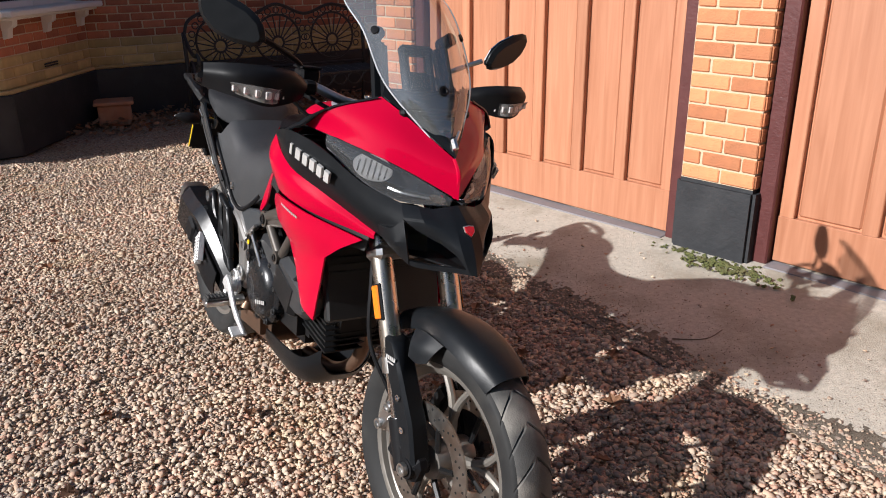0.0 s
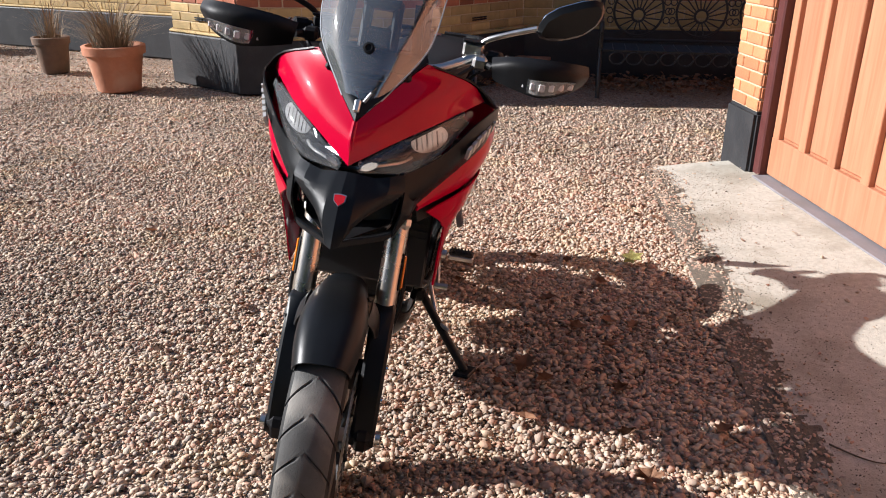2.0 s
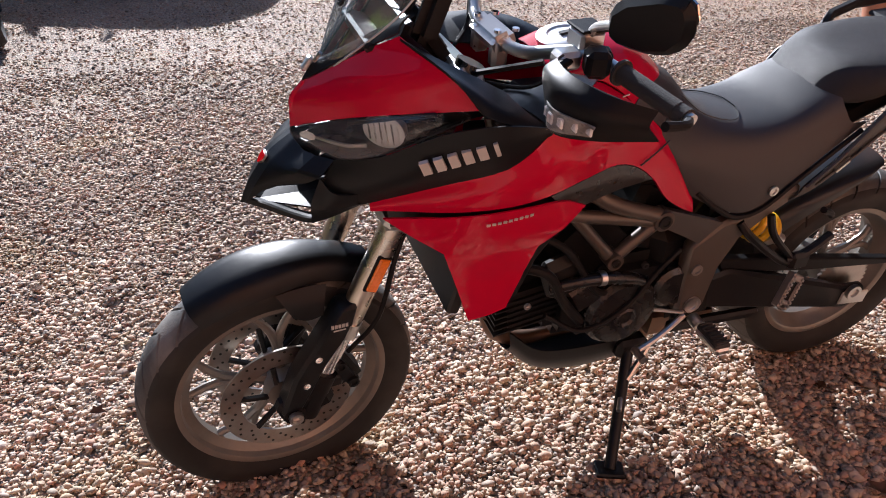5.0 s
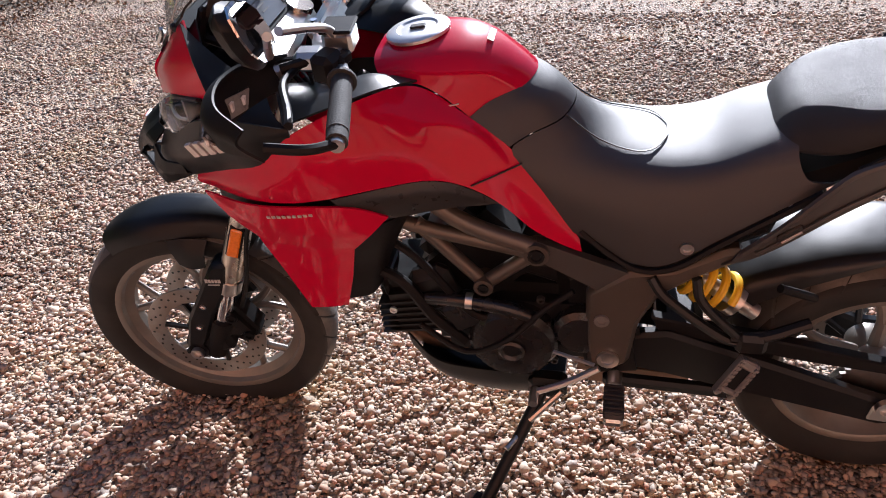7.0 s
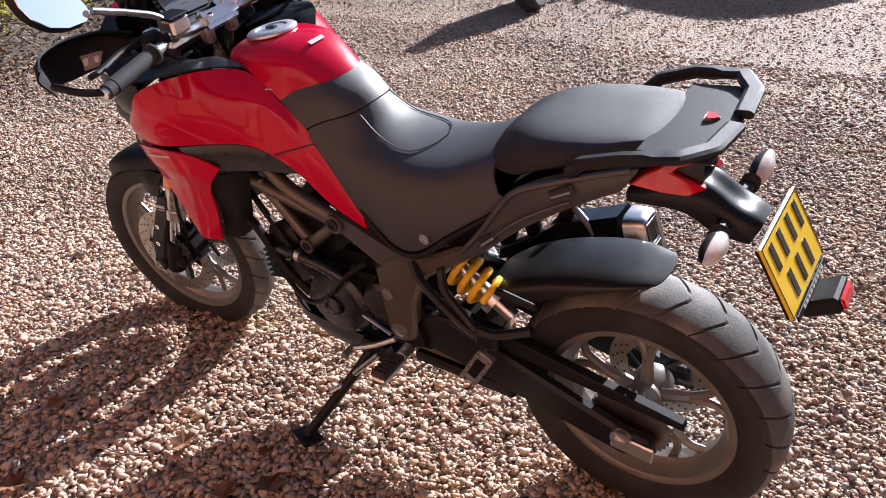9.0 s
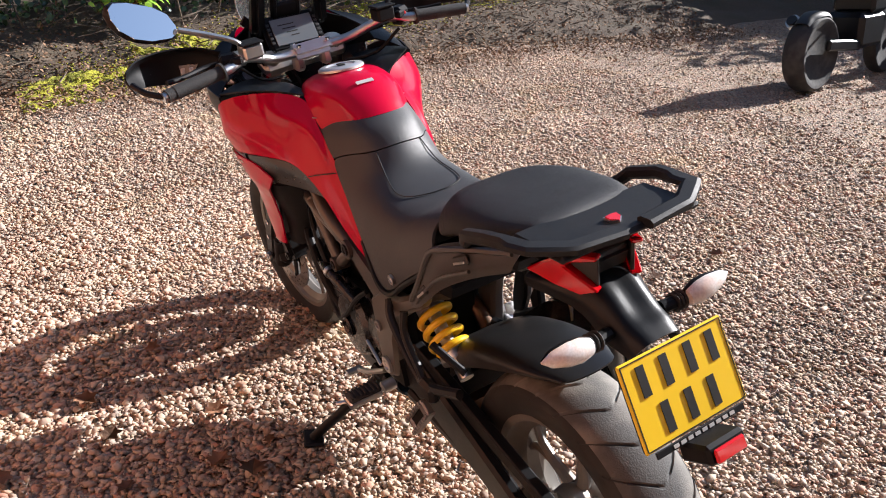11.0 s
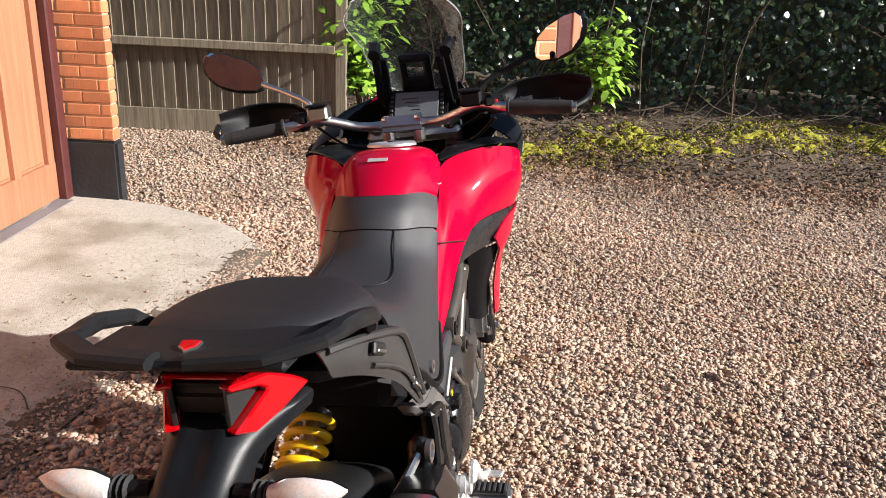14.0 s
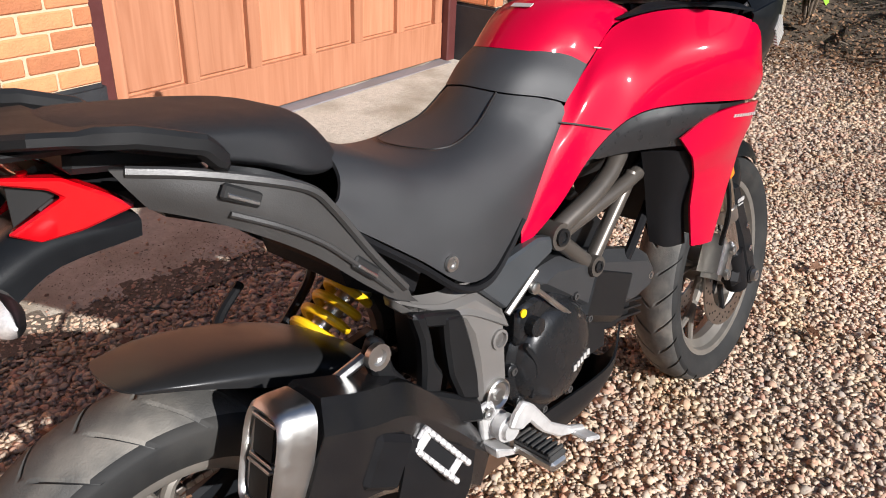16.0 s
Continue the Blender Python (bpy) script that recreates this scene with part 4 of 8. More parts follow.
leaf_field("hedge", 26000, hedge_place(6.5, 8.0, -9.5, 3.2, 0.12, 3.6), M_IVY, "dense dark evergreen hedge with glossy leaves", "hedge", 0.085, 0.6)
# flat box whose near-black colour paints the shade inside the hedge
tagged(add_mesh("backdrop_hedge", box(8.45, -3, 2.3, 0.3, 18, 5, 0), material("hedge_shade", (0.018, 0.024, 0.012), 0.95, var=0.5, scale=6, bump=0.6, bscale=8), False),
       "near-black backdrop painted as the shade deep in the hedge", "hedge", kind="structure")


def twigs():
    q = []
    for k in range(60):
        y = random.uniform(-7.5, 1.6)
        x = random.uniform(5.9, 7.4)
        z = bank_z(x, y) - 0.05
        h = random.uniform(0.5, 2.2)
        q.append(tube([(x, y, z), (x + random.gauss(0, .12), y + random.gauss(0, .18), z + h * 0.5), (x + random.gauss(-.1, .3), y + random.gauss(0, .4), z + h)], 0.008, 5, 6, r2=0.003))
    for k in range(130):
        y = random.uniform(-6.5, 1.2)
        x = random.uniform(5.0, 6.2)
        z = bank_z(x, y) + 0.06
        a = random.uniform(0, 6.28)
        q.append(tube([(x, y, z), (x + 0.25 * math.cos(a), y + 0.25 * math.sin(a), z + 0.06), (x + 0.55 * math.cos(a + .3), y + 0.55 * math.sin(a + .3), z + random.uniform(-.02, .25))], 0.006, 5, 6, r2=0.002))
    return join(*q)


tagged(add_mesh("twigs", twigs(), M_TWIG), "bare brown stems and fallen twigs on the bank", "twigs", kind="stuff")


def laurel(x, y, h, r, n, name="laurel_bush"):
    b = thing(name, "bright green laurel bush with large glossy leaves", "bush", pose(x, y, bank_z(x, y) - 0.05, 0, 0, 0))
    stems = []
    tips = []
    for k in range(16):
        a, q = random.uniform(0, 6.283), random.uniform(0.2, 1) * r
        top = Vector((q * math.cos(a), q * math.sin(a), h * random.uniform(0.45, 1.0)))
        mid = Vector((top.x * 0.35, top.y * 0.35, top.z * 0.55))
        stems.append(tube([(0.02 * math.cos(a), 0.02 * math.sin(a), 0), mid, top], 0.012, 6, 8, r2=0.004))
        tips.append(spline([(0, 0, 0), mid, top], 12)[4:])
    for q in stems:
        part("stem", q, M_TWIG, b)

    def place(k):
        c = random.choice(random.choice(tips))
        o = Vector((random.gauss(0, .09), random.gauss(0, .09), random.gauss(0, .07)))
        return c + o, (o.x * 4 + c.x, o.y * 4 + c.y, 0.8 + random.random())
    ob = leaf_field("leaves", n, place, M_LAUREL, "large glossy green leaves", "", 0.13, 0.42, 0.7)
    ob.parent = b
    return b


laurel(5.62, 1.68, 1.6, 0.50, 1150)
laurel(6.1, -0.55, 1.05, 0.40, 560)

# tall hedges that shade the far side of the drive
def tall(x0, x1, y, h):
    def f(k):
        x = random.uniform(x0, x1)
        top = h + 0.8 * noise.noise((x * 0.7, y, 0)) + 0.4 * noise.noise((x * 2.3, y, 4))
        return (x, y + random.gauss(0, .5), random.uniform(0.05, top)), (random.gauss(0, 1), 1, random.gauss(0.4, .6))
    return f


leaf_field("hedge_tall", 9000, tall(1.0, 15, -12.1, 3.3), M_IVY, "tall dark evergreen hedge across the drive", "hedge", 0.2, 0.6)
leaf_field("hedge_far", 9000, tall(-16, 1.2, -15.0, 3.3), M_IVY, "tall dark evergreen hedge across the drive", "hedge", 0.2, 0.6)
tagged(add_mesh("backdrop_hedge_tall", join(box(8.0, -12.5, 1.4, 14, 0.4, 2.8, 0), box(-7.4, -15.4, 1.45, 17, 0.4, 2.9, 0)), M_IVY, False), "dark depth of the tall hedges", "hedge", kind="structure")

# single dead leaves on the gravel
lf = bmesh.new()
out = [(0, -0.03), (0.012, -0.018), (0.026, -0.014), (0.018, -0.002), (0.03, 0.012), (0.014, 0.014), (0.004, 0.034), (-0.010, 0.016), (-0.028, 0.014), (-0.018, 0), (-0.026, -0.016), (-0.010, -0.018)]
ring = [lf.verts.new((x, y, 0.010 + 0.25 * abs(x))) for x, y in out]
cen = lf.verts.new((0, 0, 0.004))
for i in range(len(ring)):
    lf.faces.new((cen, ring[i], ring[(i + 1) % len(ring)]))
bmesh.ops.solidify(lf, geom=list(lf.faces), thickness=0.0008)
leaf0 = tagged(add_mesh("fallen_leaf", lf, M_DRYLEAF), "dry curled brown leaf on the gravel", "leaf", "dead leaves on the gravel")
leaf0.matrix_world = pose(0.1, 0.75, 0.012, 5, 8, 40)
for k in range(70):
    x, y = random.uniform(-2.6, 3.2), random.uniform(-2.4, 1.15)
    c = copy_thing(leaf0, pose(x, y, 0.012, random.uniform(-18, 18), random.uniform(-18, 18), random.uniform(0, 360)))
    c.scale = [random.uniform(0.5, 1.15)] * 3
for x, y, q in ((-0.314, 0.627, 1.3), (-0.011, 0.432, 1.6), (0.316, 0.437, 1.2), (-0.358, 0.848, 1.0), (0.571, 0.783, 1.4), (-0.18, 0.74, 1.1), (0.08, 0.50, 1.2), (-0.55, 0.52, 1.3), (-0.75, 0.75, 1.1), (-1.0, 0.45, 1.2)):
    c = copy_thing(leaf0, pose(x, y, 0.014, random.uniform(-14, 14), random.uniform(-14, 14), random.uniform(0, 360)))
    c.scale = [q] * 3
green = tagged(new("fallen_leaf", leaf0.data.copy()), "pale yellow-green fallen leaf on the gravel", "leaf")
green.data.materials[0] = M_PALELEAF
green.matrix_world = pose(-1.016, 0.919, 0.016, 20, 10, 30)
green.scale = [1.7] * 3

# ---- the motorcycle: x ahead, y to its left, z up, leaning on its stand ----
BIKE = thing("motorcycle", "red and black adventure motorcycle leaning on its side stand on gravel", "motorcycle", pose(0, -0.121, 0, -7.8, 0, 0))
FA, RA = Vector((0.818, 0, 0.294)), Vector((-0.802, 0, 0.318))      # axles


def both(name, bm, mat, parent=None, label="", **kw):
    """A part on the left and its mirror image on the right."""
    c = mirrored(bm)
    a = part(name, bm, mat, parent or BIKE, label, **kw)
    b = part(name, c, mat, parent or BIKE, label, **kw)
    return a, b


def bulge(bm):
    """The fairing sides swell outwards between the nose and the tank."""
    for v in bm.verts:
        x = v.co.x
        t = (0.70 - x) / 0.32 if x > 0.38 else (x - 0.08) / 0.30
        t = max(0.0, min(1.0, t))
        low = max(0.0, min(1.0, (v.co.z - 0.66) / 0.22))
        v.co.y += math.copysign(0.042 * t * t * (3 - 2 * t) * low * min(1, abs(v.co.y) / 0.2), v.co.y)
    return bm


def full(rows):
    """Rows from the middle to one side, made into rows from side to side."""
    return [[(x, -y, z) for x, y, z in r] for r in rows[:0:-1]] + rows


def tyre_mesh(R, W, rim, grooves, n=624):
    """A tyre with V-cut tread: the surface sinks where a groove runs."""
    half = W / 2
    prof = []
    for s in np.linspace(-1, 1, 31):
        a = s * 1.45
        prof.append((R - 0.42 * half * (1 - math.cos(a)) * 1.15, half * math.sin(a) / math.sin(1.45), s))
    walls = [(rim + 0.004, -half * 0.72, None), (rim + 0.022, -half * 0.93, None)]
    full = walls + prof + [(r, -h, None) for r, h, _ in walls[::-1]]
    bm = bmesh.new()
    rings, cut = [], set()
    for k in range(n):
        th = 2 * math.pi * k / n
        ring = []
        for r, h, s in full:
            q = r
            if s is not None and 0.05 < abs(s) < 0.93:
                if (k * grooves) % n < 2 * grooves and (s > 0 or abs(s) > 0.14):
                    q -= 0.0045
            lag = th - 2 * math.pi / grooves * 0.95 * (abs(s) if s is not None else 1.0)
            ring.append(bm.verts.new((q * math.cos(lag), h, q * math.sin(lag))))
            if q != r:
                cut.add(ring[-1])
        rings.append(ring)
    m = len(full)
    for k in range(n):
        a, b = rings[k], rings[(k + 1) % n]
        for i in range(m - 1):
            f = bm.faces.new((a[i], a[i + 1], b[i + 1], b[i]))
            f.material_index = 1 if sum(v in cut for v in f.verts) >= 3 else 2 if i < 6 or i > m - 8 else 0
    return bm


def wheel(name, axle, R, W, rim, wrim, grooves, spokes, discs):
    """Cast wheel: rim with Y spokes and hub; the tyre and discs are its parts."""
    hw = wrim / 2
    prof = [(rim + 0.012, hw), (rim + 0.012, hw - 0.006), (rim - 0.004, hw - 0.012), (rim - 0.022, hw * 0.35), (rim - 0.022, -hw * 0.35), (rim - 0.004, -hw + 0.012),
            (rim + 0.012, -hw + 0.006), (rim + 0.012, -hw), (rim - 0.002, -hw), (rim - 0.010, -hw * 0.92), (rim - 0.014, -hw * 0.6), (rim - 0.034, -hw * 0.26), (rim - 0.034, hw * 0.26), (rim - 0.014, hw * 0.6), (rim - 0.010, hw * 0.92), (rim - 0.002, hw)]
    bits = [lathe(prof, 72, "Y", close=True), lathe([(0.045, -0.06), (0.05, -0.03), (0.038, 0), (0.05, 0.03), (0.045, 0.06)], 24, "Y")]
    at = Matrix.Translation(axle)
    w = part(name, moved(bits[0], at), M_RIM, BIKE, "grey-bronze cast wheel with forked spokes")
    part("hub", moved(bits[1], at), M_RIM, w)
    for k in range(spokes):
        a = 2 * math.pi * k / spokes + 0.3
        c = lambda r, d, y=0: (r * math.cos(a + d), y, r * math.sin(a + d))
        sp = [tube([c(0.04, 0), c(0.11, 0)], 0.017, 8, r2=0.013)]
        for s in (-1, 1):
            sp.append(tube([c(0.10, 0), c(0.16, s * 0.10), c(rim - 0.03, s * 0.24)], 0.0115, 8, 8, r2=0.0095))
        part("spoke", moved(join(*sp), at), M_RIM, w)
    part("tyre", moved(tyre_mesh(R, W, rim, grooves), at), [M_TYRE, M_PRINT, M_SIDEW], w, "dusty black road tyre with V-cut tread", angle=50)
    for y, r in discs:
        ring = [lathe([(r, y - 0.0025), (r, y + 0.0025), (r - 0.048, y + 0.0025), (r - 0.048, y - 0.0025)], 64, "Y", close=True)]
        part("brake_disc", moved(join(*ring), at), M_DISC, w, "drilled steel brake disc")
        holes = []
        for k in range(60):
            a = 2 * math.pi * k / 60
            q = r - 0.010 - 0.011 * (k % 3)
            holes.append(lathe([(0.0035, y - 0.0034), (0.0035, y + 0.0034)], 6, "Y", (q * math.cos(a), 0, q * math.sin(a))))
        part("disc_holes", moved(join(*holes), at), M_PRINT, w)
        car = []
        for k in range(6):
            a = 2 * math.pi * k / 6
            car.append(tube([(0.045 * math.cos(a), y * 0.8, 0.045 * math.sin(a)), ((r - 0.046) * math.cos(a + .25), y, (r - 0.046) * math.sin(a + .25))], 0.008, 6))
        for q in car:
            part("disc_carrier", moved(q, at), M_ENGINE, w)
    return w


fw = wheel("front_wheel", FA, 0.332, 0.122, 0.250, 0.088, 26, 5, [(0.068, 0.158), (-0.068, 0.158)])
rw = wheel("rear_wheel", RA, 0.322, 0.172, 0.220, 0.130, 24, 5, [(-0.085, 0.13)])

# front end
FB = Vector((0.767, 0, 0.315))            # foot of the fork line
FD = Vector((-0.39, 0, 0.92)).normalized()


def fork(s, y=0.0, dx=0.0):
    p = FB + FD * s
    return Vector((p.x + dx, y, p.z))


for sgn in (1, -1):
    f = part("fork_leg", tube([fork(0.20, 0.104 * sgn), fork(0.86, 0.104 * sgn)], 0.0285, 18), M_FORK, BIKE, "champagne anodised fork tube")
    part("collar", tube([fork(0.195, 0.104 * sgn), fork(0.235, 0.104 * sgn)], 0.0315, 18), M_ALU, f)
    part("stanchion", tube([fork(0.02, 0.104 * sgn), fork(0.21, 0.104 * sgn)], 0.0235, 16), M_CHROME, f, "bright chrome stanchion")
    y = 0.104 * sgn
    part("axle_lug", join(box(FA.x - 0.03, y, FA.z + 0.012, 0.13, 0.05, 0.075, 0.015, (0, 20, 0)), tube([fork(-0.05, y), fork(0.08, y)], 0.031, 14),
                          lathe([(0.026, -0.03), (0.026, 0.03)], 20, "Y", (FA.x, y, FA.z))), M_MATT, f, "black cast fork foot")
    part("axle_nut", bolt(FA.x, y + 0.032 * sgn, FA.z, 0.017, 0.012, sgn), M_ALU, f)
    out = [(fork(q, 0, d).x, fork(q, 0, d).z) for q, d in ((-0.03, 0.028), (-0.02, 0.075), (0.10, 0.085), (0.20, 0.068), (0.295, 0.052), (0.30, 0.01), (0.22, -0.005), (0.12, 0.018), (0.03, 0.022))]
    part("fork_guard", plate(out, y - 0.028, y + 0.030, 0.008), M_SATIN, f, "black plastic fork guard")
    for q in (0.075, 0.155):
        c = fork(q, y + 0.03 * sgn, 0.05)
        part("guard_bolt", bolt(c.x, c.y, c.z, 0.0085, 0.004, sgn), M_CHROME, f)
    c = fork(0.243, y + 0.0305 * sgn, 0.035)
    part("maker_mark", join(*[box(c.x + 0.008 * (k - 2), c.y, c.z + 0.004, 0.006, 0.002, 0.010, 0) for k in range(5)], box(c.x, c.y, c.z - 0.008, 0.028, 0.002, 0.003, 0)), M_LETTER, f)
    c = fork(0.375, y + 0.031 * sgn)
    part("reflector", moved(box(0, 0, 0, 0.026, 0.008, 0.085, 0.003), Matrix.Translation(c) @ pose(0, 0, 0, 0, -23, 0)), M_AMBER, f, "amber side reflector")
    part("reflector_bracket", moved(box(0, 0, 0, 0.034, 0.008, 0.095, 0.003), Matrix.Translation(c - Vector((0, 0.006 * sgn, 0))) @ pose(0, 0, 0, 0, -23, 0)), M_MATT, f)
    # caliper behind the leg
    cal = join(box(FA.x - 0.125, 0.082 * sgn, FA.z + 0.085, 0.055, 0.075, 0.12, 0.014, (0, 28, 0), 2), box(FA.x - 0.09, 0.10 * sgn, FA.z + 0.055, 0.07, 0.03, 0.04, 0.008),
               *[bolt(FA.x - 0.145 + 0.03 * k, 0.12 * sgn, FA.z + 0.05 + 0.06 * k, 0.014, 0.008, sgn) for k in range(2)])
    part("brake_caliper", cal, M_ALU if sgn < 0 else M_ENGINE, f, "radial brake caliper")
    part("brake_hose", tube([(FA.x - 0.14, 0.10 * sgn, FA.z + 0.13), (0.62, 0.14 * sgn, 0.55), (0.58, 0.13 * sgn, 0.70), (0.50, 0.08 * sgn, 0.86)], 0.006, 6), M_MATT, f)

for q in (0.50, 0.83):
    part("yoke", box(fork(q).x, 0, fork(q).z, 0.07, 0.27, 0.04, 0.012, (0, -23, 0)), M_ALU, BIKE, "cast fork yoke")


def arc_shell(axle, a0, a1, r0, r1, half, drop, n=22, m=11, thick=0.004, taper=0.75):
    """A mudguard: a shell round a wheel from angle a0 to a1 (degrees from straight ahead, upwards)."""
    rows = []
    for i in range(n):
        f = i / (n - 1)
        a = radians(a0 + (a1 - a0) * f)
        r = r0 + (r1 - r0) * f
        w = half * (taper + (1 - taper) * math.sin(math.pi * min(1, f * 1.15 + 0.1)))
        row = []
        for j in range(m):
            s = -1 + 2 * j / (m - 1)
            q = r - drop * abs(s) ** 3 * 1.0
            row.append(Vector((axle.x + q * math.cos(a), w * math.sin(s * 1.35) / math.sin(1.35), axle.z + q * math.sin(a))))
        rows.append(row)
    bm = bmesh.new()
    V = [[bm.verts.new(p) for p in r] for r in rows]
    for a, b in zip(V, V[1:]):
        for j in range(m - 1):
            bm.faces.new((a[j], a[j + 1], b[j + 1], b[j]))
    bmesh.ops.recalc_face_normals(bm, faces=bm.faces)
    bmesh.ops.solidify(bm, geom=list(bm.faces), thickness=thick)
    return bm


fender = part("front_mudguard", arc_shell(FA, 58, 124, 0.362, 0.392, 0.078, 0.05), M_SATIN, BIKE, "satin black front mudguard")
both("wing", patch([[(0.828, 0.074, 0.615), (0.773, 0.078, 0.625), (0.718, 0.076, 0.62)], [(0.813, 0.088, 0.59), (0.773, 0.096, 0.59), (0.728, 0.096, 0.59)],
                    [(0.798, 0.096, 0.56), (0.768, 0.102, 0.55), (0.733, 0.102, 0.555)]], 10, 8, 0.004), M_SATIN, fender)

# nose, headlights and beak
nose = both("fairing_nose", patch([
    [(0.722, 0.0, 1.046), (0.674, 0.042, 1.088), (0.622, 0.086, 1.133), (0.572, 0.131, 1.172)],
    [(0.748, 0.0, 1.012), (0.692, 0.068, 1.045), (0.618, 0.142, 1.096), (0.508, 0.232, 1.131)],
    [(0.752, 0.0, 0.955), (0.684, 0.088, 1.004), (0.606, 0.170, 1.043), (0.448, 0.268, 1.082)]], 18, 12, 0.004), M_RED, None, "glossy red nose fairing")
both("cockpit_liner", patch([
    [(0.690, 0.0, 1.046), (0.650, 0.040, 1.084), (0.600, 0.080, 1.128), (0.552, 0.122, 1.170)],
    [(0.728, 0.0, 1.008), (0.674, 0.062, 1.040), (0.600, 0.132, 1.090), (0.494, 0.220, 1.126)],
    [(0.735, 0.0, 0.955), (0.668, 0.080, 1.000), (0.590, 0.160, 1.038), (0.436, 0.256, 1.076)]], 12, 8, 0.003), M_MATT, None, "black cockpit liner")
part("nose_keel", tube([(0.718, 0, 1.046), (0.744, 0, 1.010), (0.737, 0, 0.957)], 0.007, 8), M_RED, BIKE)
both("fairing_cheek", bulge(patch([
    [(0.572, 0.131, 1.172), (0.525, 0.155, 1.150), (0.455, 0.18, 1.12), (0.40, 0.18, 1.09)],
    [(0.508, 0.212, 1.135), (0.475, 0.226, 1.115), (0.43, 0.238, 1.088), (0.37, 0.228, 1.066)],
    [(0.468, 0.254, 1.086), (0.44, 0.260, 1.074), (0.405, 0.260, 1.062), (0.342, 0.252, 1.048)]], 12, 8, 0.004)), M_SATIN)
for sgn in (1, -1):
    bowl = patch([[(0.722, 0.024 * sgn, 0.962), (0.658, 0.092 * sgn, 1.004), (0.582, 0.165 * sgn, 1.040), (0.505, 0.232 * sgn, 1.070)],
                  [(0.665, 0.026 * sgn, 0.945), (0.600, 0.098 * sgn, 0.958), (0.53, 0.160 * sgn, 0.990), (0.46, 0.216 * sgn, 1.045)],
                  [(0.738, 0.024 * sgn, 0.940), (0.682, 0.116 * sgn, 0.942), (0.612, 0.184 * sgn, 0.974), (0.520, 0.240 * sgn, 1.040)]], 16, 8, 0.003)
    hl = part("headlight", bowl, M_LAMPIN, BIKE, "smoked clear headlight with a finned chrome reflector")
    # the main reflector: a deep finned bowl in the outer half, a small bright one at the inner end
    for (x, y, z, rw_, rh) in ((0.597, 0.152, 1.006, 0.046, 0.030), (0.716, 0.036, 0.953, 0.020, 0.009)):
        fm = Matrix.Translation((x, y * sgn, z)) @ pose(0, 0, 0, 12 * sgn, 0, 36 * sgn)
        q = lathe([(0.10, -0.030), (0.55, -0.026), (0.85, -0.010), (1.0, 0.012), (1.08, 0.012)], 26, "X")
        for v in q.verts:
            v.co.y *= rw_
            v.co.z *= rh
        part("reflector", moved(q, fm), M_LAMPM if rw_ > 0.03 else M_CHROME, hl, "chrome reflector")
        if rw_ > 0.03:
            for f in range(6):
                yy = -rw_ * 0.75 + rw_ * 1.5 * f / 5
                part("fin", moved(box(0.004, yy, -0.004, 0.016, 0.0045, 1.5 * rh * math.sqrt(1 - (yy / rw_) ** 2), 0), fm), M_CHROME if f % 2 else M_PRINT, hl)
    part("inner_rail", tube([(0.722, 0.030 * sgn, 0.948), (0.668, 0.100 * sgn, 0.955), (0.630, 0.125 * sgn, 0.962)], 0.004, 6), M_ALU, hl)
    part("brow", tube([(0.53, 0.226 * sgn, 1.062), (0.588, 0.178 * sgn, 1.040), (0.66, 0.108 * sgn, 1.004)], 0.005, 6), M_SATIN, hl)
    lens = patch([[(0.750, 0.016 * sgn, 0.958), (0.684, 0.092 * sgn, 1.003), (0.606, 0.172 * sgn, 1.042), (0.520, 0.244 * sgn, 1.072)],
                  [(0.752, 0.020 * sgn, 0.950), (0.697, 0.108 * sgn, 0.972), (0.620, 0.186 * sgn, 1.008), (0.524, 0.248 * sgn, 1.058)],
                  [(0.750, 0.022 * sgn, 0.942), (0.690, 0.120 * sgn, 0.941), (0.618, 0.187 * sgn, 0.974), (0.524, 0.243 * sgn, 1.043)]], 18, 8, 0.0)
    ob = part("lens", lens, M_CLEAR, hl, "clear headlight lens")
    ob.visible_shadow = False

both("side_fairing", bulge(patch([
    [(0.692, 0.122, 0.938), (0.620, 0.186, 0.972), (0.525, 0.240, 1.042), (0.43, 0.264, 1.066), (0.335, 0.258, 1.05)],
    [(0.722, 0.118, 0.875), (0.635, 0.178, 0.905), (0.520, 0.234, 0.980), (0.425, 0.262, 1.022), (0.335, 0.260, 1.045)],
    [(0.705, 0.105, 0.815), (0.628, 0.150, 0.852), (0.510, 0.207, 0.920), (0.405, 0.247, 0.972), (0.335, 0.257, 1.035)]], 20, 10, 0.004)), M_SATIN, None, "satin black side fairing with silver lettering bars")
both("beak", patch([
    [(0.752, 0.0, 0.942), (0.800, 0.0, 0.905), (0.840, 0.0, 0.850), (0.863, 0.0, 0.798)],
    [(0.750, 0.022, 0.940), (0.796, 0.030, 0.902), (0.832, 0.030, 0.852), (0.852, 0.016, 0.803)],
    [(0.738, 0.060, 0.932), (0.780, 0.062, 0.902), (0.806, 0.050, 0.866), (0.822, 0.036, 0.838)],
    [(0.722, 0.092, 0.936), (0.756, 0.096, 0.910), (0.776, 0.078, 0.880), (0.792, 0.058, 0.858)],
    [(0.692, 0.122, 0.938), (0.722, 0.128, 0.908), (0.742, 0.110, 0.888), (0.756, 0.092, 0.876)]], 14, 21, 0.004, True), M_SATIN, None, "satin black faceted beak with twin air intakes", angle=12)
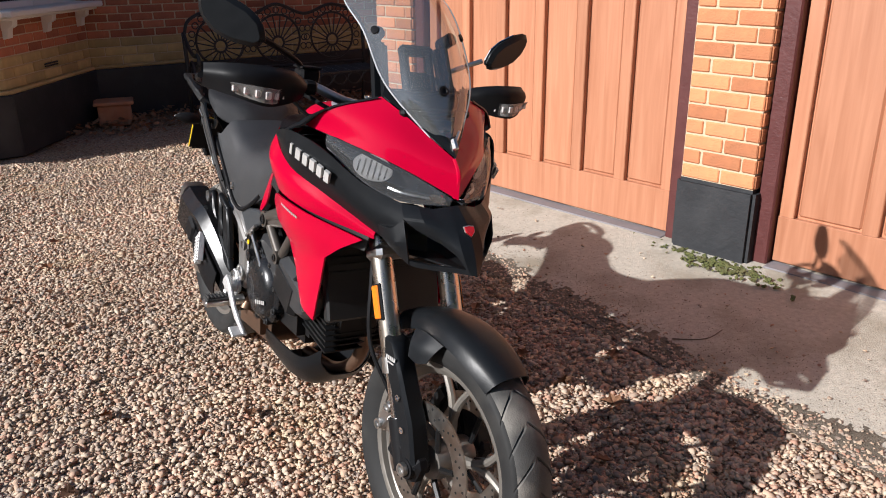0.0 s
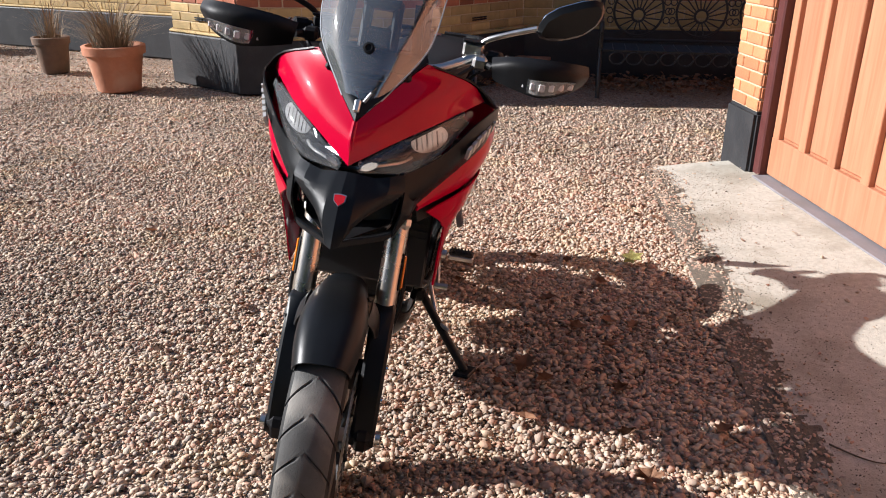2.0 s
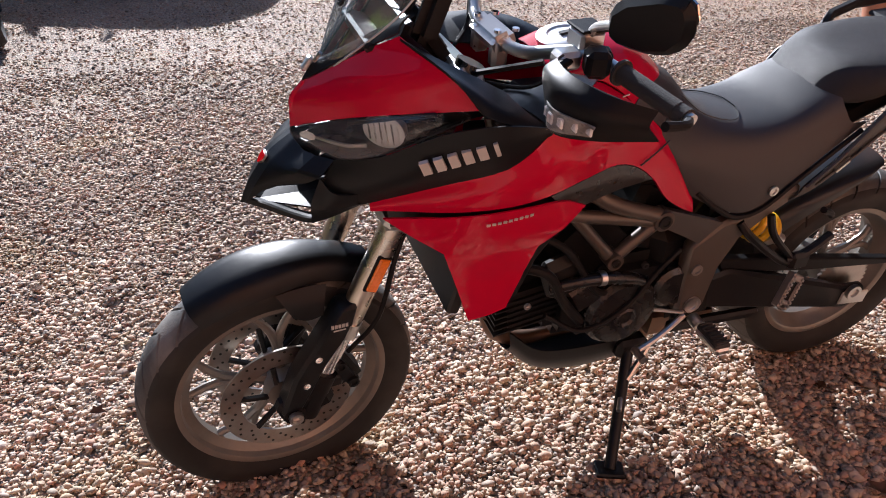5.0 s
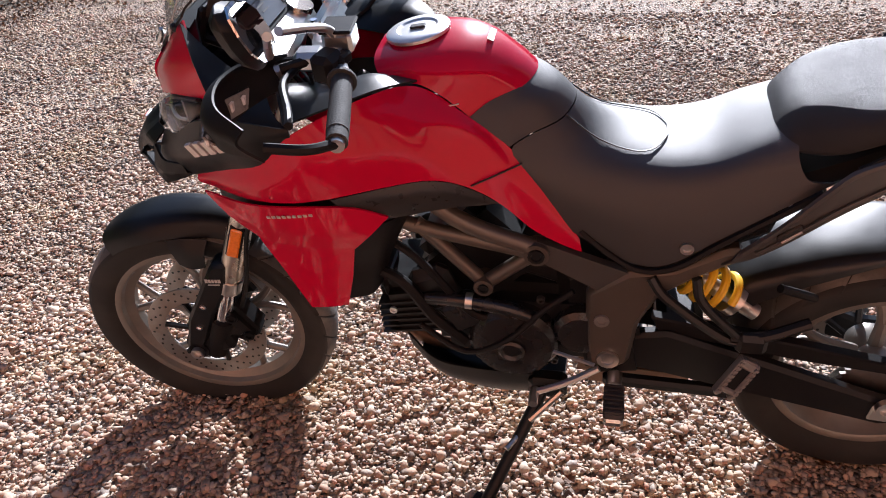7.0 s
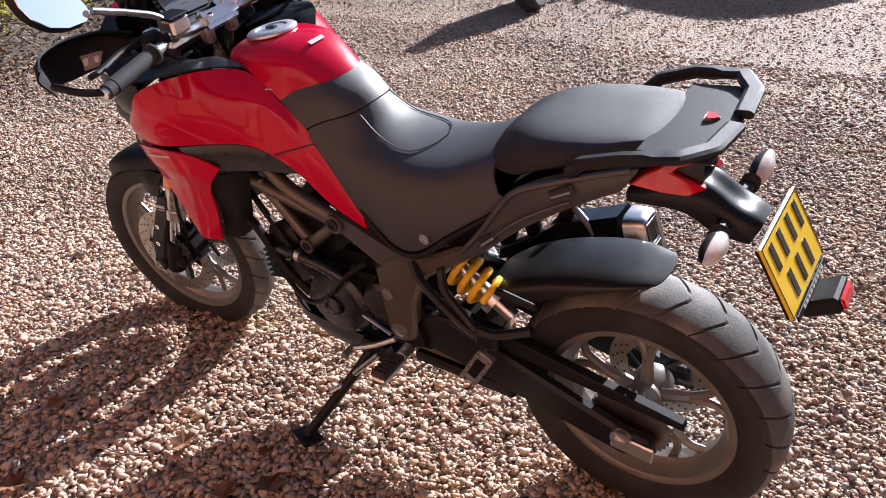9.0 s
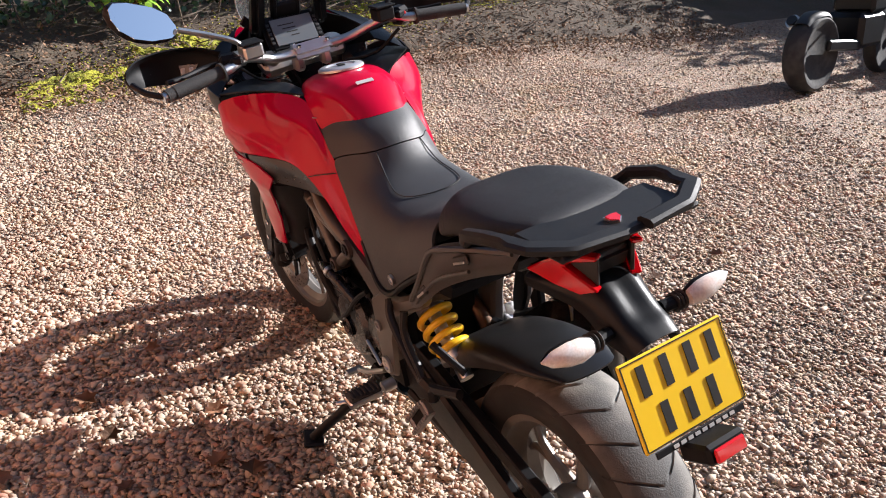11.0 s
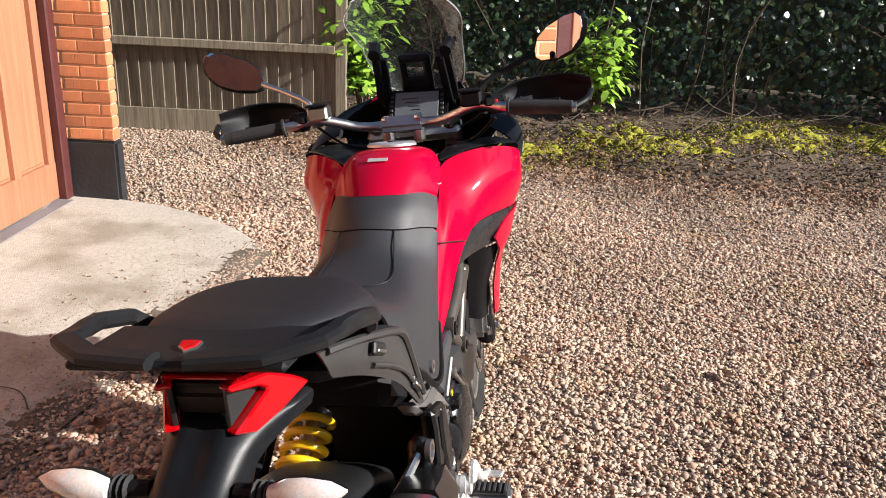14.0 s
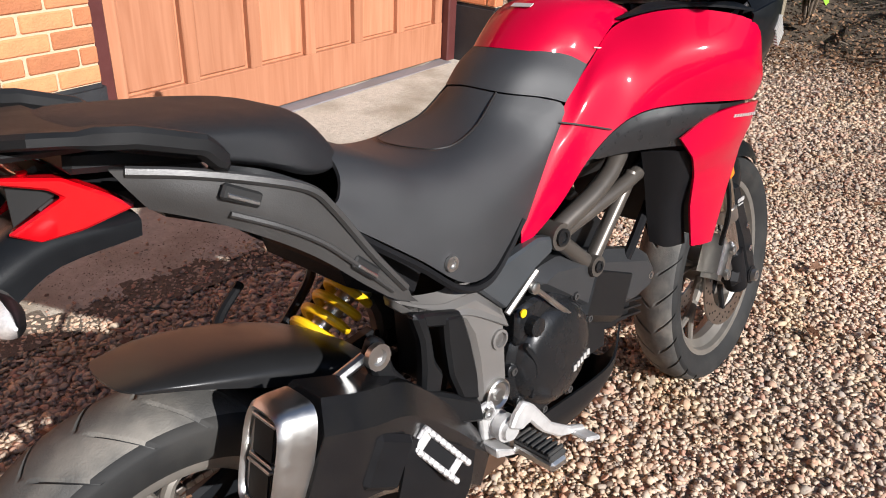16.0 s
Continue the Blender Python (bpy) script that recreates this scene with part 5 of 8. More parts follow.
both("beak_lip", patch([
    [(0.863, 0.0, 0.798), (0.826, 0.032, 0.797), (0.780, 0.075, 0.794), (0.738, 0.112, 0.797), (0.700, 0.124, 0.822)],
    [(0.850, 0.012, 0.812), (0.818, 0.040, 0.812), (0.776, 0.080, 0.808), (0.736, 0.116, 0.812), (0.702, 0.130, 0.835)],
    [(0.815, 0.0, 0.800), (0.790, 0.030, 0.802), (0.750, 0.068, 0.802), (0.712, 0.100, 0.806), (0.682, 0.112, 0.830)]], 14, 6, 0.003, True), M_SATIN, None, angle=15)
both("beak_cheek", patch([
    [(0.722, 0.130, 0.906), (0.700, 0.150, 0.880), (0.655, 0.160, 0.878)], [(0.742, 0.128, 0.850), (0.712, 0.146, 0.845), (0.655, 0.150, 0.848)],
    [(0.738, 0.114, 0.797), (0.700, 0.128, 0.815), (0.640, 0.142, 0.845)]], 8, 8, 0.005, True), M_SATIN, None, angle=15)
both("intake_hollow", patch([[(0.760, 0.090, 0.885), (0.715, 0.128, 0.905)], [(0.700, 0.045, 0.862), (0.670, 0.10, 0.865)], [(0.700, 0.040, 0.815), (0.690, 0.10, 0.812)]], 6, 6, 0.002), M_PRINT)
part("beak_underside", join(patch([[(0.84, 0, 0.797), (0.70, 0.10, 0.812)], [(0.70, 0, 0.80), (0.62, 0.12, 0.83)], [(0.55, 0, 0.80), (0.52, 0.14, 0.84)]], 8, 8, 0.004),
                            mirrored(patch([[(0.84, 0, 0.797), (0.70, 0.10, 0.812)], [(0.70, 0, 0.80), (0.62, 0.12, 0.83)], [(0.55, 0, 0.80), (0.52, 0.14, 0.84)]], 8, 8, 0.004))), M_MATT, BIKE)
# shield badge on the beak and on the tail: plain red shields
def shield(w, h):
    return [(-w, h), (0, h * 1.15), (w, h), (w * 0.9, -h * 0.1), (0, -h), (-w * 0.9, -h * 0.1)]


def flat_on(outline, c, right, up, t=0.002):
    """A thin plate of an outline, lying at c with its own right and up."""
    right, up = Vector(right).normalized(), Vector(up).normalized()
    nrm = up.cross(right).normalized()
    up = right.cross(nrm).normalized()
    m = Matrix((right, nrm, up)).transposed().to_4x4()
    return moved(plate(outline, -t, t, 0), Matrix.Translation(c) @ m)


part("shield_badge", flat_on(shield(0.0125, 0.012), (0.8125, 0, 0.893), (0, -1, 0), (-0.59, 0, 0.81), 0.003), M_LENSR, BIKE, "small red shield badge")
part("badge_rim", flat_on(shield(0.0145, 0.0138), (0.8115, 0, 0.893), (0, -1, 0), (-0.59, 0, 0.81), 0.002), M_ALU, BIKE)

# silver lettering bars on the side fairings
for sgn in (1, -1):
    for k in range(6):
        c = Vector((0.566, 0.2485 * sgn, 0.970)).lerp(Vector((0.428, 0.3020 * sgn, 1.026)), (k + 0.5) / 6)
        w = 0.0085 if k < 5 else 0.004
        part("letter_bar", flat_on([(-w, -0.015), (w, -0.015), (w, 0.015), (-w, 0.015)], c, (-0.138, 0.053 * sgn, 0.056), (0.35, 0.16 * sgn, 0.92), 0.004), M_LETTER, BIKE, "silver lettering as plain bars" if k == 0 else "")

# tank and its side panels
TANK = part("fuel_tank", patch(full([
    [(0.245, 0, 1.075), (0.17, 0, 1.093), (0.09, 0, 1.099), (0.03, 0, 1.084), (-0.025, 0, 1.048), (-0.055, 0, 1.022)],
    [(0.245, 0.055, 1.07), (0.17, 0.07, 1.087), (0.09, 0.07, 1.089), (0.035, 0.068, 1.073), (-0.010, 0.066, 1.040), (-0.034, 0.066, 1.017)],
    [(0.235, 0.09, 1.060), (0.165, 0.104, 1.073), (0.095, 0.106, 1.066), (0.055, 0.106, 1.048), (0.032, 0.105, 1.022), (0.022, 0.104, 1.005)],
    [(0.215, 0.108, 1.042), (0.150, 0.124, 1.047), (0.110, 0.130, 1.030), (0.084, 0.131, 1.010), (0.068, 0.130, 0.996), (0.058, 0.128, 0.984)]]), 26, 31, 0.005),
    M_RED, BIKE, "glossy red fuel tank")
both("tank_side_panel", bulge(patch([
    [(0.630, 0.146, 0.852), (0.512, 0.206, 0.920), (0.405, 0.247, 0.973), (0.335, 0.256, 1.038), (0.225, 0.195, 1.066), (0.150, 0.127, 1.046), (0.066, 0.133, 0.994), (-0.024, 0.137, 0.918), (-0.092, 0.142, 0.820), (-0.148, 0.145, 0.728)],
    [(0.632, 0.152, 0.842), (0.500, 0.220, 0.895), (0.375, 0.256, 0.935), (0.280, 0.262, 0.975), (0.190, 0.225, 0.995), (0.120, 0.180, 0.988), (0.030, 0.160, 0.945), (-0.042, 0.156, 0.850), (-0.104, 0.152, 0.772), (-0.151, 0.148, 0.712)],
    [(0.630, 0.150, 0.832), (0.480, 0.215, 0.862), (0.335, 0.238, 0.886), (0.210, 0.226, 0.898), (0.125, 0.206, 0.896), (0.060, 0.190, 0.872), (0.000, 0.175, 0.825), (-0.056, 0.162, 0.760), (-0.110, 0.154, 0.720), (-0.154, 0.148, 0.696)]],
    46, 14, 0.005)), M_RED, None, "glossy red tank side panel")
both("panel_seam", tube([(0.052, 0.1895, 0.874), (0.006, 0.1705, 0.888), (-0.040, 0.1465, 0.900)], 0.0018, 4, 8), M_PRINT)
both("inner_trim", bulge(patch([
    [(0.345, 0.252, 1.052), (0.27, 0.222, 1.066), (0.205, 0.178, 1.068), (0.150, 0.122, 1.052)],
    [(0.375, 0.190, 1.062), (0.30, 0.165, 1.066), (0.235, 0.130, 1.072), (0.205, 0.105, 1.055)],
    [(0.42, 0.12, 1.05), (0.35, 0.105, 1.045), (0.28, 0.095, 1.040), (0.235, 0.085, 1.040)]], 14, 8, 0.004)), M_SATIN, None, "black cockpit trim")
cap = part("fuel_cap", moved(lathe([(0.062, 0), (0.062, 0.006), (0.056, 0.010), (0.040, 0.011), (0.036, 0.008), (0.001, 0.009)], 36, "Z"), Matrix.Translation((0.170, 0, 1.092)) @ pose(0, 0, 0, 0, 8, 0)), M_CAP, BIKE, "round silver fuel cap")
part("cap_lock", moved(box(0, 0, 0, 0.03, 0.014, 0.004, 0.001), Matrix.Translation((0.170, 0, 1.1035)) @ pose(0, 0, 0, 0, 8, 0)), M_PRINT, cap)
part("tank_label", moved(box(0, 0, 0, 0.012, 0.048, 0.0015, 0), Matrix.Translation((0.030, 0, 1.0868)) @ pose(0, 0, 0, 0, -25, 0)), M_LETTER, TANK, "small pale label")
both("pad_mark", join(tube([(0.075, 0.130, 1.012), (0.105, 0.136, 1.005), (0.09, 0.146, 0.985)], 0.0015, 4, 8)), M_LETTER, TANK)

# radiator shrouds
both("inner_panel", bulge(patch([[(0.60, 0.135, 0.860), (0.45, 0.208, 0.905), (0.30, 0.215, 0.915), (0.15, 0.185, 0.900)],
                                 [(0.59, 0.150, 0.790), (0.46, 0.205, 0.800), (0.32, 0.210, 0.800), (0.20, 0.190, 0.830)]], 14, 6, 0.003)), M_PRINT)
both("radiator_shroud", bulge(patch([
    [(0.612, 0.172, 0.826), (0.485, 0.226, 0.856), (0.36, 0.242, 0.874), (0.27, 0.238, 0.866), (0.203, 0.230, 0.832)],
    [(0.556, 0.196, 0.790), (0.478, 0.222, 0.798), (0.40, 0.234, 0.800), (0.325, 0.237, 0.797), (0.246, 0.232, 0.786)],
    [(0.496, 0.206, 0.748), (0.455, 0.213, 0.735), (0.40, 0.219, 0.735), (0.345, 0.220, 0.735), (0.290, 0.216, 0.735)],
    [(0.462, 0.212, 0.655), (0.425, 0.216, 0.652), (0.39, 0.217, 0.65), (0.35, 0.216, 0.648), (0.312, 0.212, 0.645)],
    [(0.424, 0.207, 0.545), (0.402, 0.209, 0.549), (0.38, 0.210, 0.553), (0.359, 0.209, 0.557), (0.337, 0.206, 0.561)]], 25, 21, 0.005, True)), M_RED, None, "glossy red radiator shroud", angle=40)
both("shroud_script", bulge(join(*[box(0.43 - 0.011 * k, 0.2412, 0.842 + 0.0015 * k, 0.007, 0.002, 0.006, 0) for k in range(9)])), M_LETTER)
both("shroud_insert", bulge(patch([
    [(0.30, 0.233, 0.884), (0.21, 0.224, 0.895), (0.125, 0.204, 0.893), (0.058, 0.188, 0.868), (0.0, 0.174, 0.824)],
    [(0.285, 0.234, 0.86), (0.20, 0.226, 0.866), (0.125, 0.208, 0.862), (0.07, 0.192, 0.848), (0.015, 0.177, 0.826)],
    [(0.295, 0.220, 0.79), (0.235, 0.216, 0.81), (0.16, 0.204, 0.818), (0.085, 0.188, 0.822), (0.03, 0.176, 0.822)]], 18, 8, 0.004)), M_INSERT, None, "dark grey swept insert")
both("radiator_duct", bulge(patch([
    [(0.285, 0.222, 0.795), (0.22, 0.208, 0.80), (0.18, 0.165, 0.80)], [(0.312, 0.196, 0.67), (0.265, 0.182, 0.67), (0.235, 0.150, 0.68)], [(0.345, 0.186, 0.560), (0.295, 0.170, 0.562), (0.275, 0.140, 0.575)]], 8, 10, 0.005)), M_MATT, None, "black radiator duct")
RADR = part("radiator", box(0.415, 0, 0.69, 0.03, 0.36, 0.30, 0.006, (0, -14, 0)), M_PRINT, BIKE, "black radiator")
for q in range(14):
    part("radiator_fin", box(0.434, 0, 0.56 + 0.02 * q, 0.004, 0.34, 0.006, 0, (0, -14, 0)), M_PRINT, RADR)

# seats
part("tank_pad", patch(full([
    [(-0.053, 0, 1.022), (-0.094, 0, 0.998), (-0.128, 0, 0.966)], [(-0.032, 0.066, 1.018), (-0.072, 0.070, 0.992), (-0.106, 0.072, 0.956)],
    [(0.022, 0.106, 1.006), (-0.014, 0.112, 0.978), (-0.046, 0.115, 0.942)], [(0.058, 0.131, 0.984), (0.020, 0.136, 0.958), (-0.016, 0.138, 0.930)]]), 12, 27, 0.006), M_SEAT, BIKE, "padded black tank rest")
SEAT = [part("seat", patch(full([
    [(-0.129, 0, 0.963), (-0.170, 0, 0.924), (-0.225, 0, 0.900), (-0.295, 0, 0.893), (-0.375, 0, 0.905), (-0.445, 0, 0.935), (-0.515, 0, 0.970)],
    [(-0.107, 0.072, 0.953), (-0.156, 0.076, 0.916), (-0.223, 0.085, 0.895), (-0.295, 0.095, 0.886), (-0.375, 0.10, 0.897), (-0.445, 0.10, 0.927), (-0.515, 0.10, 0.955)],
    [(-0.047, 0.115, 0.939), (-0.118, 0.118, 0.893), (-0.215, 0.130, 0.872), (-0.290, 0.140, 0.862), (-0.370, 0.142, 0.872), (-0.440, 0.142, 0.900), (-0.515, 0.14, 0.925)],
    [(-0.020, 0.139, 0.918), (-0.095, 0.143, 0.855), (-0.200, 0.156, 0.820), (-0.280, 0.163, 0.805), (-0.360, 0.163, 0.815), (-0.440, 0.160, 0.850), (-0.530, 0.156, 0.895)],
    [(-0.068, 0.143, 0.845), (-0.128, 0.150, 0.785), (-0.225, 0.165, 0.750), (-0.300, 0.172, 0.742), (-0.380, 0.171, 0.775), (-0.460, 0.167, 0.825), (-0.550, 0.162, 0.890)],
    [(-0.135, 0.147, 0.745), (-0.188, 0.157, 0.716), (-0.262, 0.170, 0.690), (-0.325, 0.174, 0.702), (-0.405, 0.172, 0.765), (-0.485, 0.168, 0.825), (-0.575, 0.162, 0.890)]]), 30, 43, 0.006), M_SEAT, BIKE, "black vinyl rider seat with stitched seams")]
both("stitching", tube([(-0.113, 0.062, 0.957), (-0.172, 0.072, 0.914), (-0.235, 0.083, 0.896), (-0.275, 0.072, 0.893), (-0.30, 0.03, 0.8955), (-0.303, 0, 0.8958)], 0.0016, 4, 20), M_PRINT, SEAT[0])
both("seat_bolt", bolt(-0.348, 0.174, 0.742, 0.013, 0.006), M_ALU)
both("seat_edge", tube([(-0.150, 0.150, 0.752), (-0.20, 0.161, 0.712), (-0.262, 0.172, 0.680), (-0.33, 0.175, 0.692), (-0.41, 0.174, 0.757), (-0.49, 0.170, 0.818), (-0.56, 0.170, 0.875)], 0.007, 6), M_MATT)
part("pillion_seat", patch(full([
    [(-0.472, 0, 0.940), (-0.500, 0, 0.982), (-0.542, 0, 1.010), (-0.62, 0, 1.024), (-0.72, 0, 1.036), (-0.79, 0, 1.045), (-0.822, 0, 1.042), (-0.838, 0, 1.030)],
    [(-0.474, 0.06, 0.938), (-0.503, 0.067, 0.979), (-0.546, 0.085, 1.007), (-0.62, 0.100, 1.022), (-0.72, 0.098, 1.033), (-0.79, 0.086, 1.041), (-0.820, 0.080, 1.038), (-0.835, 0.075, 1.028)],
    [(-0.484, 0.10, 0.934), (-0.514, 0.114, 0.962), (-0.558, 0.136, 0.984), (-0.62, 0.150, 1.004), (-0.72, 0.143, 1.020), (-0.785, 0.123, 1.030), (-0.812, 0.110, 1.030), (-0.822, 0.104, 1.024)],
    [(-0.497, 0.118, 0.930), (-0.530, 0.136, 0.936), (-0.575, 0.157, 0.950), (-0.63, 0.162, 0.972), (-0.72, 0.150, 0.998), (-0.78, 0.128, 1.014), (-0.805, 0.112, 1.018), (-0.815, 0.104, 1.018)],
    [(-0.500, 0.110, 0.925), (-0.532, 0.128, 0.926), (-0.578, 0.146, 0.938), (-0.63, 0.148, 0.962), (-0.72, 0.138, 0.990), (-0.78, 0.118, 1.008), (-0.80, 0.10, 1.013), (-0.812, 0.09, 1.014)]]), 28, 39, 0.006), M_SEAT2, BIKE, "black ribbed pillion seat")

# tail: rack, side covers, lamp, plate
RACK = part("tail_rack", join(box(-0.872, 0, 1.036, 0.135, 0.30, 0.014, 0.006, (0, 4, 0)), box(-0.70, 0, 0.99, 0.30, 0.22, 0.03, 0.008, (0, 8, 0))), M_RACK, BIKE, "black plastic tail rack with grab handles")
for sgn in (1, -1):
    knots = [Vector((x, y * sgn, z)) for x, y, z in ((-0.690, 0.140, 0.965), (-0.702, 0.178, 0.992), (-0.728, 0.190, 1.018), (-0.80, 0.192, 1.042), (-0.893, 0.176, 1.056), (-0.930, 0.120, 1.052), (-0.940, 0.0, 1.048))]
    bar = [knots[min(i // 5, 5)].lerp(knots[min(i // 5, 5) + 1], (i - 5 * min(i // 5, 5)) / 5) for i in range(30)]
    bm = bmesh.new()
    prev = None
    for i, c in enumerate(bar):
        d = (bar[min(i + 1, 29)] - bar[max(i - 1, 0)]).normalized()
        side = d.cross(Vector((0, 0, 1))).normalized()
        up = side.cross(d)
        w, h = (0.017, 0.0085) if i > 17 else (0.011, 0.012)
        ring = [bm.verts.new(c + side * (w * a) + up * (h * b)) for a, b in ((1, .5), (.6, 1), (-.6, 1), (-1, .5), (-1, -.5), (-.6, -1), (.6, -1), (1, -.5))]
        if prev:
            for k in range(8):
                bm.faces.new((prev[k], prev[(k + 1) % 8], ring[(k + 1) % 8], ring[k]))
        else:
            bm.faces.new(ring)
        prev = ring
    bm.faces.new(prev)
    part("grab_handle", bm, M_RACK, RACK, angle=25)
part("shield_badge", flat_on(shield(0.0125, 0.011), (-0.893, 0, 1.0475), (0, -1, 0), (1, 0, 0.06), 0.003), M_LENSR, RACK, "small red shield badge")
part("badge_rim", flat_on(shield(0.0145, 0.0127), (-0.893, 0, 1.0465), (0, -1, 0), (1, 0, 0.06), 0.002), M_ALU, RACK)

SUBF = both("tail_side_cover", patch([
    [(-0.815, 0.140, 1.000), (-0.735, 0.165, 0.985), (-0.655, 0.183, 0.960), (-0.597, 0.190, 0.935), (-0.565, 0.190, 0.900), (-0.505, 0.184, 0.815), (-0.440, 0.176, 0.738)],
    [(-0.80, 0.142, 0.975), (-0.735, 0.166, 0.950), (-0.655, 0.184, 0.915), (-0.590, 0.190, 0.875), (-0.540, 0.188, 0.83), (-0.485, 0.182, 0.770), (-0.430, 0.174, 0.715)],
    [(-0.780, 0.140, 0.945), (-0.715, 0.160, 0.915), (-0.640, 0.175, 0.870), (-0.580, 0.180, 0.825), (-0.520, 0.180, 0.770), (-0.465, 0.176, 0.725), (-0.415, 0.170, 0.700)]], 26, 10, 0.005), M_SUBF, None, "dark grey tail side cover with slots")
for c, w in (((-0.685, 0.1815, 0.945), 0.055), ((-0.520, 0.187, 0.797), 0.050)):
    both("slot", moved(box(0, 0, 0, w, 0.008, 0.020, 0.003), Matrix.Translation(c) @ pose(0, 0, 0, 0, 28 if c[0] < -0.6 else 42, 0)), M_PRINT, SUBF[0])
    both("slot_bar", moved(box(0, 0, 0, w * 0.8, 0.008, 0.005, 0.001), Matrix.Translation((c[0], c[1] + 0.003, c[2] - 0.004)) @ pose(0, 0, 0, 0, 28 if c[0] < -0.6 else 42, 0)), M_ALU, SUBF[0])
both("cover_ridge", tube([(-0.80, 0.146, 0.996), (-0.735, 0.168, 0.982), (-0.655, 0.186, 0.957), (-0.597, 0.193, 0.932), (-0.565, 0.193, 0.897), (-0.505, 0.187, 0.812), (-0.445, 0.179, 0.738)], 0.0065, 6, 28), M_SUBF, SUBF[0])
both("cover_crease", tube([(-0.70, 0.176, 0.925), (-0.64, 0.186, 0.893), (-0.585, 0.190, 0.855), (-0.54, 0.189, 0.812), (-0.47, 0.180, 0.742)], 0.004, 6, 24), M_SUBF, SUBF[0])
both("seat_latch_cover", patch([[(-0.70, 0.172, 0.985), (-0.65, 0.182, 0.968), (-0.597, 0.191, 0.940)], [(-0.69, 0.174, 0.972), (-0.645, 0.186, 0.955), (-0.60, 0.192, 0.930)]], 8, 4, 0.008), M_SATIN)

LW = Matrix.Translation((-0.77, 0.091, 0)) @ pose(0, 0, 0, 0, 0, 24.5) @ Matrix.Translation((0.77, 0, 0))
lampwing = plate([(-0.774, 0.943), (-0.803, 0.964), (-0.845, 0.988), (-0.910, 0.997), (-0.910, 0.988), (-0.862, 0.976), (-0.849, 0.966), (-0.914, 0.930), (-0.880, 0.915), (-0.832, 0.924)], 0.0, 0.022, 0.003)
both("tail_lamp", moved(lampwing, LW), M_TAILR, None, "bright red tail lamp wing")
inner = plate([(-0.906, 0.990), (-0.850, 0.970), (-0.908, 0.934)], 0.001, 0.008, 0.001)
both("tail_lamp_inner", moved(inner, LW), M_PRINT, None, "dark smoked inner lens")
part("lamp_bridge", box(-0.878, 0, 0.997, 0.012, 0.11, 0.006, 0.002), M_TAILR, BIKE, "dim red strip that joins the tail lamps")
HANG = part("plate_hanger", patch(full([
    [(-0.78, 0, 0.935), (-0.88, 0, 0.935), (-0.95, 0, 0.895), (-0.985, 0, 0.884), (-1.008, 0, 0.872)],
    [(-0.78, 0.05, 0.935), (-0.885, 0.036, 0.935), (-0.955, 0.034, 0.895), (-0.985, 0.034, 0.882), (-1.008, 0.034, 0.869)],
    [(-0.78, 0.106, 0.930), (-0.875, 0.068, 0.914), (-0.94, 0.056, 0.880), (-0.978, 0.053, 0.866), (-1.0, 0.050, 0.852)],
    [(-0.78, 0.104, 0.905), (-0.87, 0.066, 0.882), (-0.93, 0.056, 0.845), (-0.968, 0.053, 0.838), (-0.992, 0.048, 0.832)]]), 18, 23, 0.006), M_SATIN, BIKE, "black plate hanger")
part("lamp_recess", box(-0.862, 0, 0.968, 0.05, 0.094, 0.055, 0.012, (0, -20, 0), 3), M_PRINT, HANG)
PM = Matrix.Translation((-1.058, 0, 0.806)) @ pose(0, 0, 0, 0, 29, 0)
PLATE = part("number_plate", moved(box(0, 0, 0, 0.006, 0.232, 0.152, 0.003), PM), M_PLATE, BIKE, "yellow number plate with plain black bars")
part("plate_backing", moved(box(0.006, 0, 0, 0.005, 0.228, 0.148, 0.002), PM), M_MATT, PLATE, "black plate backing")
for row, cols in ((0.036, (-0.078, -0.028, 0.026, 0.076)), (-0.034, (-0.052, 0.0, 0.052))):
    for y in cols:
        part("plate_bar", moved(box(-0.0042, y, row, 0.0016, 0.017, 0.052, 0), PM), M_PRINT, PLATE)
part("plate_border", join(*[moved(box(-0.0038, y, z, 0.001, w, h, 0), PM) for y, z, w, h in ((0, 0.072, 0.222, 0.0018), (0, -0.072, 0.222, 0.0018), (0.111, 0, 0.0018, 0.144), (-0.111, 0, 0.0018, 0.144))]), M_PRINT, PLATE)
part("reflector_holder", moved(box(-0.02, 0.0, -0.105, 0.07, 0.085, 0.035, 0.006), PM), M_MATT, PLATE)
part("rear_reflector", moved(box(-0.058, 0, -0.108, 0.008, 0.066, 0.024, 0.003), PM), M_LENSR, PLATE, "red rear reflector")
part("dealer_strip", moved(box(-0.004, 0, -0.083, 0.004, 0.20, 0.012, 0.001), PM), M_MATT, PLATE)
part("dealer_bars", moved(join(*[box(-0.0065, -0.07 + 0.016 * k, -0.083, 0.001, 0.011, 0.006, 0) for k in range(9)]), PM), M_LETTER, PLATE)
